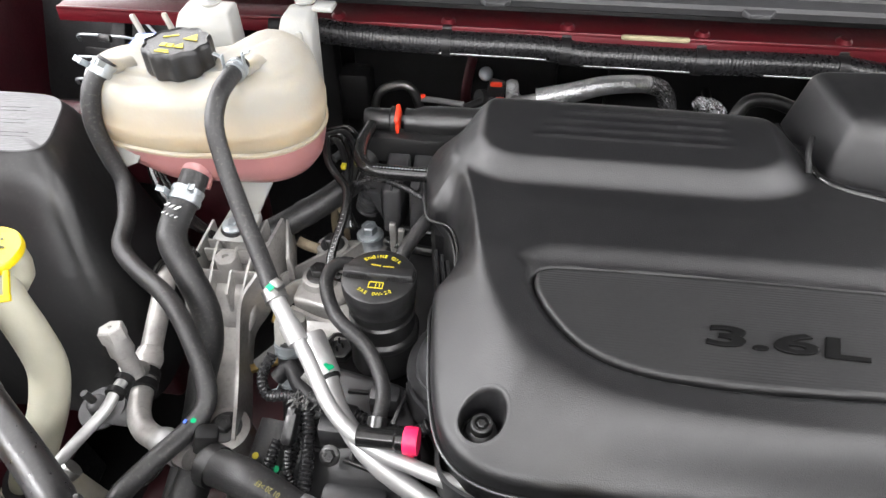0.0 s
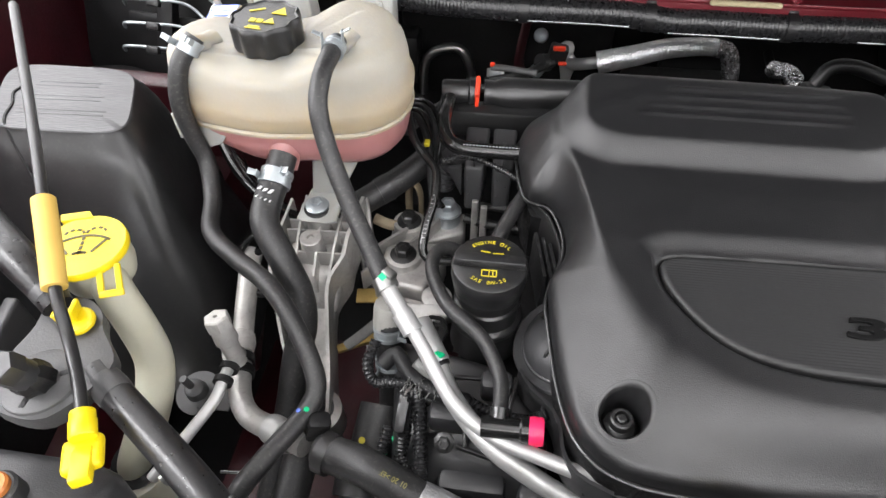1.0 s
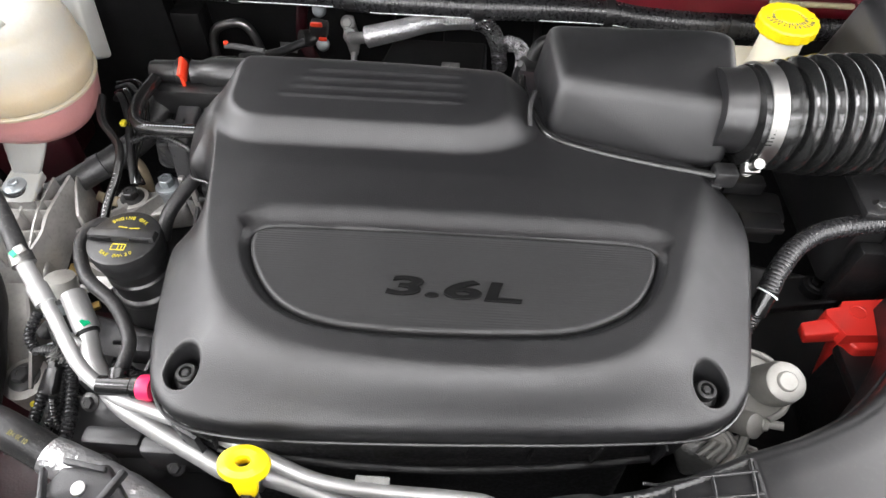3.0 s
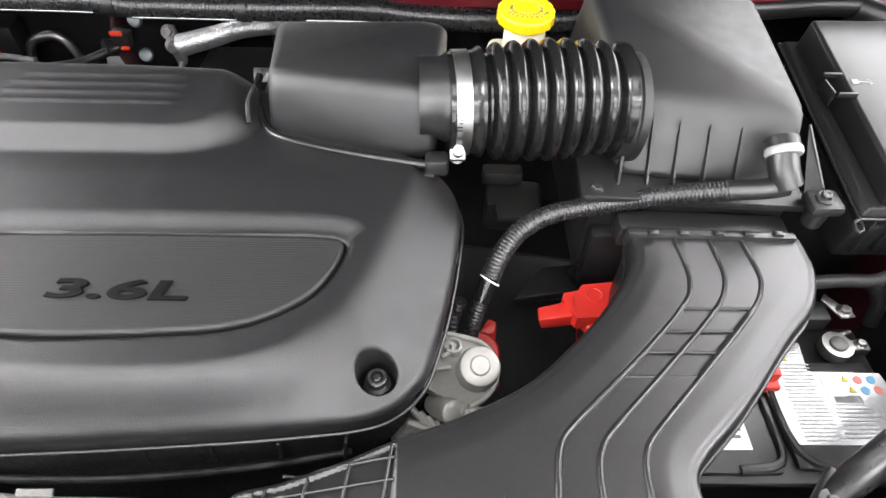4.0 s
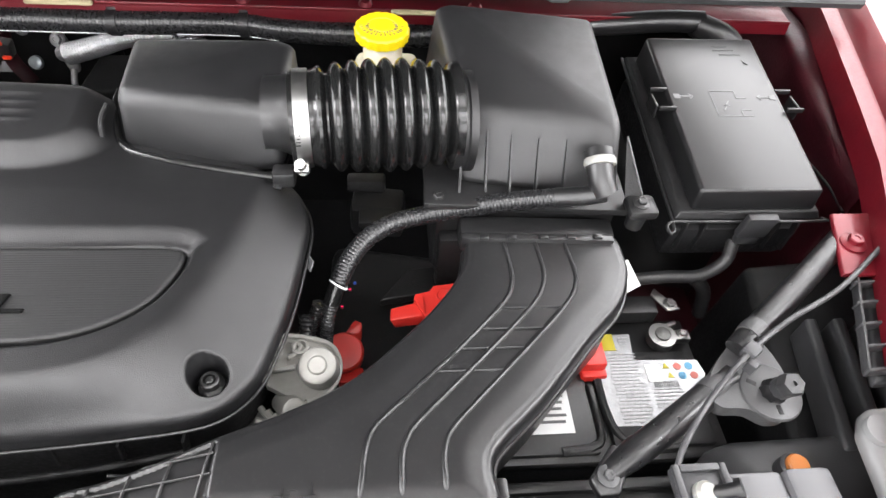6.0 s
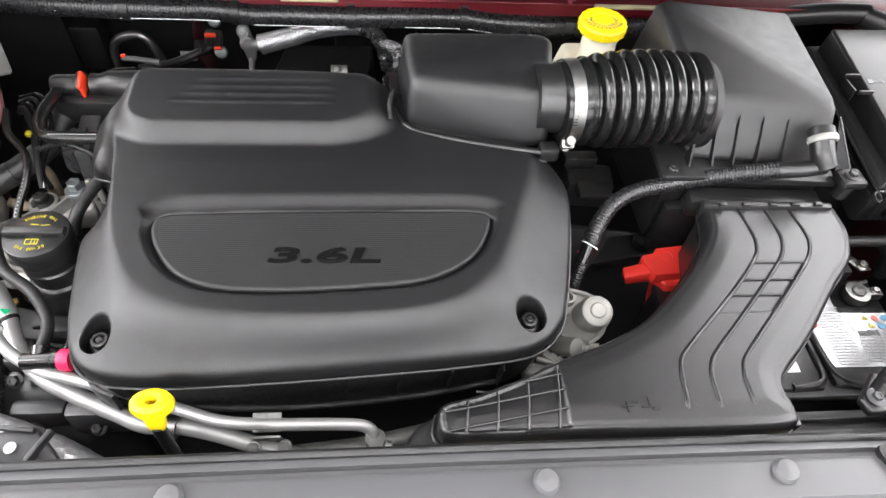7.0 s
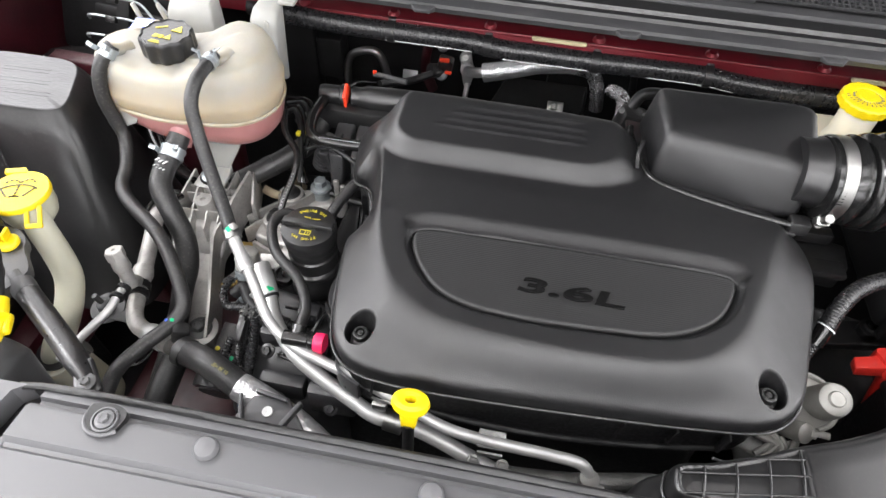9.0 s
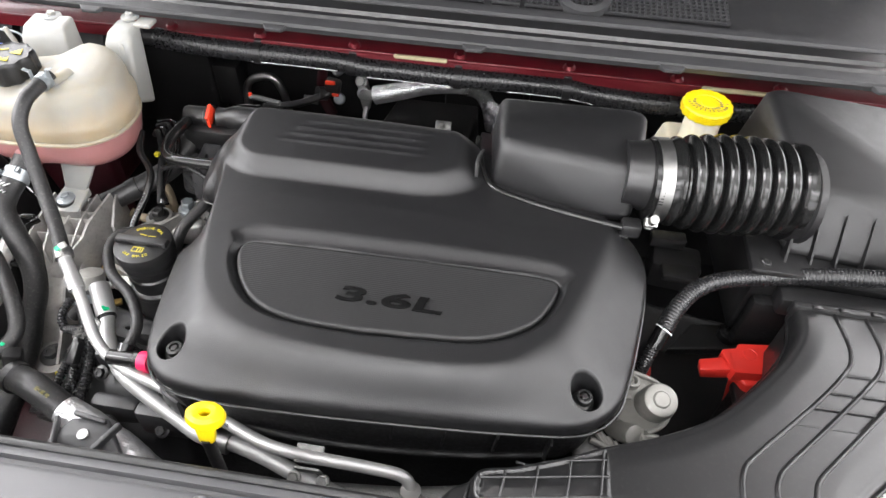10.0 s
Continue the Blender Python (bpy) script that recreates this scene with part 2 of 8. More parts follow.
def spline(pts, step):
    """Catmull-Rom through the points, resampled at even steps."""
    p = np.array(pts, float)
    if len(p) == 2:
        n = max(2, int(np.linalg.norm(p[1] - p[0]) / step) + 1)
        return [Vector(p[0] + (p[1] - p[0]) * k / (n - 1)) for k in range(n)]
    p = np.vstack([2 * p[0] - p[1], p, 2 * p[-1] - p[-2]])
    dense = []
    for i in range(1, len(p) - 2):
        a, b, c, d = p[i - 1:i + 3]
        for k in range(24):
            t = k / 24
            dense.append(0.5 * (2 * b + (c - a) * t + (2 * a - 5 * b + 4 * c - d) * t * t + (3 * b - a - 3 * c + d) * t ** 3))
    dense.append(p[-2])
    dense = np.array(dense)
    run = np.concatenate([[0], np.cumsum(np.linalg.norm(np.diff(dense, axis=0), axis=1))])
    n = max(3, int(run[-1] / step) + 1)
    s = np.linspace(0, run[-1], n)
    return [Vector((np.interp(q, run, dense[:, 0]), np.interp(q, run, dense[:, 1]), np.interp(q, run, dense[:, 2]))) for q in s]


def tube(pts, r, seg=14, step=0.006, corr=None, ends=True, squash=1.0):
    """A bent round bar or hose; r a number or a function of the way 0..1; corr: pitch and depth of rings."""
    if corr:
        step = corr[0] / 4
    line = spline(pts, step)
    bm = bmesh.new()
    n = len(line)
    up = None
    rings = []
    for i, c in enumerate(line):
        d = (line[min(i + 1, n - 1)] - line[max(i - 1, 0)]).normalized()
        if up is None:
            up = d.orthogonal().normalized()
        up = (up - d * up.dot(d)).normalized()
        side = d.cross(up)
        rad = r(i / (n - 1)) if callable(r) else r
        if corr:
            rad -= corr[1] * (0, 0.35, 1, 0.35)[i % 4]
        rings.append([bm.verts.new(c + rad * (math.cos(a) * up + squash * math.sin(a) * side)) for a in (2 * math.pi * k / seg for k in range(seg))])
    for a, b in zip(rings, rings[1:]):
        for k in range(seg):
            bm.faces.new((a[k], a[(k + 1) % seg], b[(k + 1) % seg], b[k]))
    if ends:
        bm.faces.new(rings[0][::-1])
        bm.faces.new(rings[-1])
    return bm


def lathe(profile, at, axis=(0, 0, 1), seg=28, lobes=0, depth=0.0, turn=0.0):
    """A turned shape; profile of (radius, height) along the axis; lobes and depth give a knurled rim."""
    bm = bmesh.new()
    rot = Vector((0, 0, 1)).rotation_difference(Vector(axis)).to_matrix()
    rings = []
    for r, h in profile:
        ring = []
        for k in range(seg):
            a = 2 * math.pi * k / seg + turn
            rr = r * (1 + depth * math.cos(lobes * a)) if lobes else r
            ring.append(bm.verts.new(Vector(at) + rot @ Vector((rr * math.cos(a), rr * math.sin(a), h))))
        rings.append(ring)
    for a, b in zip(rings, rings[1:]):
        for k in range(seg):
            bm.faces.new((a[k], a[(k + 1) % seg], b[(k + 1) % seg], b[k]))
    bm.faces.new(rings[0][::-1])
    bm.faces.new(rings[-1])
    return bm


def soften(bm, bev, seg=2, sharp=25):
    if bev > 0:
        ed = [e for e in bm.edges if len(e.link_faces) == 2 and e.calc_face_angle(0) > radians(sharp)]
        bmesh.ops.bevel(bm, geom=ed, offset=bev, segments=seg, profile=0.5, affect="EDGES", clamp_overlap=True)
    return bm


def rbox(c, s, bev=0.002, rot=(0, 0, 0), seg=2):
    bm = bmesh.new()
    bmesh.ops.create_cube(bm, size=1)
    bmesh.ops.transform(bm, matrix=Matrix.Diagonal((*s, 1)), verts=bm.verts)
    soften(bm, bev, seg)
    bmesh.ops.transform(bm, matrix=pose(*c, *rot), verts=bm.verts)
    return bm


def hull(pts, bev=0.004, seg=3):
    bm = bmesh.new()
    for p in pts:
        bm.verts.new(p)
    bmesh.ops.convex_hull(bm, input=bm.verts)
    bmesh.ops.dissolve_limit(bm, angle_limit=radians(6), verts=bm.verts, edges=bm.edges)
    return soften(bm, bev, seg, 12)


def prism(poly, z0, z1, bev=0.002, seg=2):
    bm = bmesh.new()
    low = [bm.verts.new((x, y, z0)) for x, y in poly]
    top = [bm.verts.new((x, y, z1)) for x, y in poly]
    n = len(poly)
    bm.faces.new(low[::-1])
    bm.faces.new(top)
    for k in range(n):
        bm.faces.new((low[k], low[(k + 1) % n], top[(k + 1) % n], top[k]))
    return soften(bm, bev, seg)


def moved(bm, m):
    bmesh.ops.transform(bm, matrix=m, verts=bm.verts)
    return bm


def closed_curve(pts, n):
    p = np.array(pts + pts[:3], float)
    out = []
    for i in range(1, len(p) - 2):
        a, b, c, d = p[i - 1:i + 3]
        for k in range(12):
            t = k / 12
            out.append(0.5 * (2 * b + (c - a) * t + (2 * a - 5 * b + 4 * c - d) * t * t + (3 * b - a - 3 * c + d) * t ** 3))
    out = np.array(out + [out[0]])
    run = np.concatenate([[0], np.cumsum(np.linalg.norm(np.diff(out, axis=0), axis=1))])
    s = np.linspace(0, run[-1], n, endpoint=False)
    return np.stack([np.interp(s, run, out[:, 0]), np.interp(s, run, out[:, 1])], 1)


def line_gap(X, Y, poly, closed=False):
    """Distance of every X, Y from a polyline, and the nearest point on it."""
    best = np.full(X.shape, 1e9)
    nx, ny = X.copy(), Y.copy()
    pts = list(poly) + ([poly[0]] if closed else [])
    for (ax, ay), (bx, by) in zip(pts, pts[1:]):
        vx, vy = bx - ax, by - ay
        t = np.clip(((X - ax) * vx + (Y - ay) * vy) / (vx * vx + vy * vy + 1e-12), 0, 1)
        qx, qy = ax + t * vx, ay + t * vy
        g = np.hypot(X - qx, Y - qy)
        hit = g < best
        best = np.where(hit, g, best)
        nx, ny = np.where(hit, qx, nx), np.where(hit, qy, ny)
    return best, nx, ny


def inside(X, Y, poly):
    c = np.zeros(X.shape, bool)
    j = len(poly) - 1
    for i in range(len(poly)):
        (xi, yi), (xj, yj) = poly[i], poly[j]
        if yi != yj:
            c ^= ((yi > Y) != (yj > Y)) & (X < (xj - xi) * (Y - yi) / (yj - yi) + xi)
        j = i
    return c


def smooth(a, b, v):
    t = np.clip((v - a) / (b - a), 0, 1)
    return t * t * (3 - 2 * t)


def moulding(outline, height, step, skirt):
    """A moulded shell: its plan outline, height(X, Y, d) with d the way in from the rim, and a turned-down skirt."""
    (x0, y0), (x1, y1) = outline.min(0) - step, outline.max(0) + step
    xs, ys = np.arange(x0, x1 + step, step), np.arange(y0, y1 + step, step)
    X, Y = np.meshgrid(xs, ys, indexing="ij")
    gap, nx, ny = line_gap(X, Y, [tuple(p) for p in outline], True)
    ins = inside(X, Y, [tuple(p) for p in outline])
    PX, PY, D = np.where(ins, X, nx), np.where(ins, Y, ny), np.where(ins, gap, 0)
    Z = height(PX, PY, D)
    bm = bmesh.new()
    vs = {}

    def vert(i, j):
        if (i, j) not in vs:
            vs[i, j] = bm.verts.new((PX[i, j], PY[i, j], Z[i, j]))
        return vs[i, j]

    I, J = np.where(ins[:-1, :-1] | ins[1:, :-1] | ins[1:, 1:] | ins[:-1, 1:])
    for i, j in zip(I.tolist(), J.tolist()):
        bm.faces.new((vert(i, j), vert(i + 1, j), vert(i + 1, j + 1), vert(i, j + 1)))
    rim = [e for e in bm.edges if len(e.link_faces) == 1]
    made = bmesh.ops.extrude_edge_only(bm, edges=rim)["geom"]
    bmesh.ops.translate(bm, verts=[g for g in made if isinstance(g, bmesh.types.BMVert)], vec=(0, 0, -skirt))
    bmesh.ops.remove_doubles(bm, verts=bm.verts, dist=1e-5)
    return bm


def lettering(text, size, at, rot=(0, 0, 0), depth=0.0006, wide=1.0, bevel=0.0, bold=0.0):
    """A bmesh of words in the built-in font, centred at a place, facing local z."""
    cu = bpy.data.curves.new("words", "FONT")
    cu.body, cu.size, cu.extrude, cu.bevel_depth = text, size, depth, bevel
    cu.align_x, cu.align_y, cu.offset = "CENTER", "CENTER", bold
    ob = bpy.data.objects.new("words", cu)
    me = bpy.data.meshes.new_from_object(ob)
    bm = bmesh.new()
    bm.from_mesh(me)
    bpy.data.objects.remove(ob)
    bpy.data.curves.remove(cu)
    bpy.data.meshes.remove(me)
    bmesh.ops.transform(bm, matrix=pose(*at, *rot) @ Matrix.Diagonal((wide, 1, 1, 1)), verts=bm.verts)
    return bm


def hexbolt(at, r, axis=(0, 0, 1), washer=1.7, tall=0.7):
    """Hex head on a flange."""
    flange = lathe([(r * washer, 0), (r * washer, r * 0.18), (r * 1.15, r * 0.42)], at, axis, 24)
    head = lathe([(r, r * 0.2), (r, r * (tall + 0.25)), (r * 0.86, r * (tall + 0.4)), (r * 0.45, r * (tall + 0.4)), (r * 0.4, r * (tall + 0.28))], at, axis, 6)
    return merge(flange, head)


def band(at, axis, r, width, thick=0.0012):
    """A hose clamp's band."""
    w = width / 2
    return lathe([(r, -w), (r + thick, -w), (r + thick, w), (r, w)], at, axis, 26)


def wall(pts, h, t, step=0.01):
    """An upright casting wall along a line of top points, h deep and t thick."""
    line = spline(pts, step)
    bm = bmesh.new()
    rows = []
    n = len(line)
    for i, c in enumerate(line):
        d = line[min(i + 1, n - 1)] - line[max(i - 1, 0)]
        s = Vector((d.y, -d.x, 0)).normalized() * (t / 2)
        dn = Vector((0, 0, -h))
        rows.append([bm.verts.new(v) for v in (c + s * 0.8, c - s * 0.8, c - s + dn * 0.06, c - s * 1.4 + dn, c + s * 1.4 + dn, c + s + dn * 0.06)])
    for a, b in zip(rows, rows[1:]):
        for k in range(6):
            bm.faces.new((a[k], a[(k + 1) % 6], b[(k + 1) % 6], b[k]))
    bm.faces.new(rows[0][::-1])
    bm.faces.new(rows[-1])
    return bm

# ---- the room ----
solo("floor", rbox((0.3, 0, -0.05), (9, 11, 0.1), 0), FLOORTILE, "pale tiled showroom floor", "floor", kind="structure")
solo("ceiling", rbox((0.3, 0, 3.1), (9, 11, 0.1), 0), WALLPAINT, "white painted ceiling", "ceiling", kind="structure")
solo("wall_north", rbox((0.3, 5.45, 1.525), (9, 0.1, 3.05), 0), WALLPAINT, "white painted wall", "wall", kind="structure")
solo("wall_south", rbox((0.3, -5.45, 1.525), (9, 0.1, 3.05), 0), WALLPAINT, "white painted wall", "wall", kind="structure")
solo("wall_west", rbox((-4.25, 0, 1.525), (0.1, 10.8, 3.05), 0), WALLPAINT, "white painted wall", "wall", kind="structure")
solo("wall_east", rbox((4.85, 0, 1.525), (0.1, 10.8, 3.05), 0), WALLPAINT, "white painted wall", "wall", kind="structure")

def window(name, at, size, turn):
    """A wide shop window: frame and mullions on the wall."""
    w = thing(name, at, "wide shop window with a white frame", "window", kind="structure")
    sx, sz = size
    for k in range(5):
        part("mullion", moved(rbox((-sx / 2 + sx * k / 4, 0, 0), (0.05, 0.05, sz), 0.004), pose(*at, 0, 0, turn)), WALLPAINT, w)
    for s in (-1, 1):
        part("rail", moved(rbox((0, 0, s * sz / 2), (sx, 0.05, 0.05), 0.004), pose(*at, 0, 0, turn)), WALLPAINT, w)


window("window_1", (-4.17, 0.4, 1.85), (6.0, 1.9), 90)
window("window_2", (4.77, 0.4, 1.85), (6.0, 1.9), 90)
window("window_3", (0.3, -5.37, 1.85), (6.0, 1.9), 0)

# ---- body shell round the bay ----
CX = 0.285  # the car's middle line


def mx(x):
    return 2 * CX - x


def body_shell():
    solo("ground_tray", rbox((CX, 0.45, 0.36), (2.7, 1.6, 0.02), 0.004), DARK, "black plastic splash tray under the engine", "tray", kind="structure")
    fw = merge(rbox((CX, 1.20, 0.72), (2.5, 0.03, 0.72), 0.004), rbox((CX + 0.25, 1.165, 0.80), (0.7, 0.03, 0.36), 0.012), rbox((-0.46, 1.11, 0.86), (0.27, 0.05, 0.3), 0.02))
    solo("wall_firewall", fw, DARK, "black sound-proofed firewall behind the engine", "firewall", kind="structure")
    # cowl lip: painted flange with upstand, push clips along it
    lip = thing("cowl_lip", (CX, 0.86, 1.05), "dark red painted flange below the windscreen cowl", "body panel", kind="structure")
    part("flange", rbox((CX, 0.858, 1.0935), (1.86, 0.055, 0.004), 0.001, (5, 0, 0)), RED, lip)
    part("upstand", rbox((CX, 0.832, 1.0845), (1.86, 0.004, 0.020), 0.001, (-8, 0, 0)), RED, lip)
    part("rear_web", rbox((CX, 0.889, 1.083), (1.86, 0.006, 0.04), 0.001), DARK, lip, "black insulated web")
    for x in (-0.235, -0.084, 0.074, 0.246, 0.419, 0.585, 0.74):
        part("push_clip", merge(lathe([(0.010, 0), (0.010, 0.002), (0.006, 0.006), (0.0, 0.0065)], (x, 0.845, 1.0945), (0, -0.2, 1), 16)), RED, lip)
    for x0, x1 in ((0.142, 0.228), (0.62, 0.73)):
        part("foam_seal", rbox(((x0 + x1) / 2, 0.826, 1.0945), (x1 - x0, 0.008, 0.007), 0.0034, seg=3), SEAL, lip, "tan foam seal strip")
    # windscreen cowl: pale front lip with tabs, rubber seal, pale edge strip, grille panel
    cowl = thing("cowl_panel", (CX, 0.95, 1.15), "grey-black plastic windscreen cowl with grille", "cowl", kind="structure")

    def along(prof, material, name, label=""):
        bm = bmesh.new()
        rows = []
        for k in range(33):
            x = -0.7 + 1.97 * k / 32
            bow = 0.012 * ((x - CX) / 0.5) ** 2 * (0.5 if x > CX else 1.0)
            rows.append([bm.verts.new((x, y + min(bow, 0.03), z - 0.4 * min(bow, 0.03))) for y, z in prof])
        for a, b in zip(rows, rows[1:]):
            for k in range(len(prof)):
                bm.faces.new((a[k], a[(k + 1) % len(prof)], b[(k + 1) % len(prof)], b[k]))
        bm.faces.new(rows[0])
        bm.faces.new(rows[-1][::-1])
        return part(name, bm, material, cowl, label)

    along([(0.760, 1.152), (0.757, 1.160), (0.759, 1.1645), (0.764, 1.166), (0.780, 1.1665), (0.780, 1.152)], COWLEDGE, "front_lip", "pale grey front lip")
    along([(0.7805, 1.150), (0.7805, 1.160), (0.789, 1.1605), (0.793, 1.166), (0.800, 1.1665), (0.804, 1.162), (0.811, 1.1625), (0.814, 1.168), (0.820, 1.1685), (0.833, 1.171), (0.8345, 1.150)], SATIN, "rubber_seal", "black rubber hood seal")
    along([(0.835, 1.15), (0.835, 1.172), (0.838, 1.1755), (0.850, 1.178), (0.854, 1.172), (0.854, 1.15)], COWLEDGE, "edge_strip", "pale grey edge strip")
    along([(0.8545, 1.155), (0.8545, 1.171), (1.16, 1.237), (1.16, 1.225)], COWLGREY, "panel")
    for x in (-0.30, -0.018, 0.274, 0.549, 0.83):
        part("tab", hull([(x - 0.018, 0.757, 1.163), (x + 0.018, 0.757, 1.163), (x - 0.011, 0.748, 1.160), (x + 0.011, 0.748, 1.160), (x - 0.018, 0.757, 1.155), (x + 0.018, 0.757, 1.155), (x - 0.011, 0.748, 1.155), (x + 0.011, 0.748, 1.155)], 0.001), COWLEDGE, cowl)
    # grille bars over the air intake
    slope = math.degrees(math.atan(0.066 / 0.3055))
    spans = ((-0.30, 0.275), (0.288, 0.330), (0.338, 0.640))

    def lid(y):
        return 1.171 + (y - 0.8545) * 0.216

    part("grille_bed", merge(*[rbox(((x0 + x1) / 2, 0.935, lid(0.935) + 0.001), (x1 - x0, 0.14, 0.003), 0, (slope, 0, 0)) for x0, x1 in spans]), DARK, cowl)
    bars = []
    for x0, x1 in spans:
        for k in range(int((x1 - x0) / 0.0085) + 1):
            bars.append(rbox((x0 + 0.0085 * k, 0.935, lid(0.935) + 0.0035), (0.0026, 0.14, 0.006), 0, (slope, 0, 0)))
        for j in range(17):
            yy = 0.868 + j * 0.0083
            bars.append(rbox(((x0 + x1) / 2, yy, lid(yy) + 0.0035), (x1 - x0, 0.0022, 0.006), 0, (slope, 0, 0)))
    tagged(part("grille", merge(*bars), COWLEDGE, cowl), kind="stuff")
    part("wiper_pivot", lathe([(0.040, -0.01), (0.040, 0.012), (0.031, 0.016), (0.025, 0.012), (0.025, 0.002)], (0.425, 0.893, lid(0.893)), (0, -0.21, 1), 36), COWLEDGE, cowl)
    # fenders and inner aprons, left and right alike
    for s in (1, -1):
        f = (lambda x: x + 0.03) if s > 0 else (lambda x: mx(x) - 0.22)
        side = thing("fender", (f(1.24), 0.5, 0.4), "glossy dark red front fender beside the bay", "fender", kind="structure")
        secs = []
        bm = bmesh.new()
        for k in range(17):
            y = 1.25 - 1.2 * k / 16
            xr = 1.265 - 0.30 * max(0, (0.87 - y)) - 0.12 * max(0, 0.5 - y)
            z = 1.125 - 0.03 * max(0, 0.6 - y)
            pr = [(xr - 0.03, z - 0.05), (xr - 0.028, z - 0.012), (xr - 0.004, z - 0.010), (xr + 0.004, z + 0.004), (xr + 0.02, z + 0.012), (xr + 0.08, z - 0.01), (xr + 0.16, z - 0.09), (xr + 0.2, z - 0.3), (xr + 0.2, 0.35), (xr + 0.15, 0.35), (xr + 0.06, z - 0.06)]
            secs.append([bm.verts.new((f(px), y, pz)) for px, pz in pr])
        for a, b in zip(secs, secs[1:]):
            for k in range(len(a)):
                bm.faces.new((a[k], a[(k + 1) % len(a)], b[(k + 1) % len(a)], b[k]))
        bm.faces.new(secs[0])
        bm.faces.new(secs[-1][::-1])
        part("outer_panel", bm, RED, side)
        ap = merge(hull([(f(1.235), 1.1, 1.08), (f(1.23), 0.86, 1.08), (f(1.13), 0.50, 1.06), (f(1.19), 1.1, 0.40), (f(1.10), 0.50, 0.40), (f(1.26), 1.1, 0.4), (f(1.2), 0.5, 0.4), (f(1.2), 0.52, 1.06)], 0.01))
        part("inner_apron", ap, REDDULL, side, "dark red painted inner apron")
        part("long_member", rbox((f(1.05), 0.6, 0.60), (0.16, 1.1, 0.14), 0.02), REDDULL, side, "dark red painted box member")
        part("strut_tower", lathe([(0.17, 0), (0.15, 0.26), (0.12, 0.30), (0.05, 0.31)], (f(1.12), 0.82, 0.58), (0, 0, 1), 32), DARK, side, "black undersealed strut tower")
        part("wheel_liner", hull([(f(1.05), 0.50, 0.93), (f(1.22), 0.50, 0.95), (f(1.16), 0.0, 0.93), (f(0.98), 0.0, 0.90), (f(1.0), 0.50, 0.4), (f(1.3), 0.50, 0.4), (f(1.25), 0.0, 0.4), (f(0.95), 0.0, 0.4)], 0.01), DARK, side, "black plastic wheel arch liner")
    rl = thing("frame_rail", (-0.25, 0.2, 0.6), "dark red painted front frame rail", "frame rail", kind="structure")
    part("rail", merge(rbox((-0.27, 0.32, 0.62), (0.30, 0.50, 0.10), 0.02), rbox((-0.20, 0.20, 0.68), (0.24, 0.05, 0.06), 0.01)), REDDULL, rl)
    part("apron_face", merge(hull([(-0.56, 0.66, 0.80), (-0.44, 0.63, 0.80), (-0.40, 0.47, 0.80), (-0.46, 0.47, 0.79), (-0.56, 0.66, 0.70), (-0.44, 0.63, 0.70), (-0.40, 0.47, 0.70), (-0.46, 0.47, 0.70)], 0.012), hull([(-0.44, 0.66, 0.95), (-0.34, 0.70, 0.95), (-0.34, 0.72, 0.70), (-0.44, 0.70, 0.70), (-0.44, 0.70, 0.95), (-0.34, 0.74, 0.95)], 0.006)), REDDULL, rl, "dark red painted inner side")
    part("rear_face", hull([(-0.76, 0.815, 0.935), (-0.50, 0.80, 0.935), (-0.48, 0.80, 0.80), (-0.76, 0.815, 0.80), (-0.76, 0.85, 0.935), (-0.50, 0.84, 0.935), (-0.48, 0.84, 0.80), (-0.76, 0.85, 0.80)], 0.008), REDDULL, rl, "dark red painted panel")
    # raised hood, above and behind the view
    hood = thing("hood", (CX, 1.2, 1.2), "raised dark red hood with a black liner", "hood", kind="structure")
    part("outer_skin", rbox((CX, 0.795, 1.645), (1.5, 0.02, 1.28), 0.008, (44, 0, 0)), RED, hood)
    part("liner", rbox((CX, 0.780, 1.632), (1.40, 0.014, 1.20), 0.006, (44, 0, 0)), LINER, hood)


body_shell()


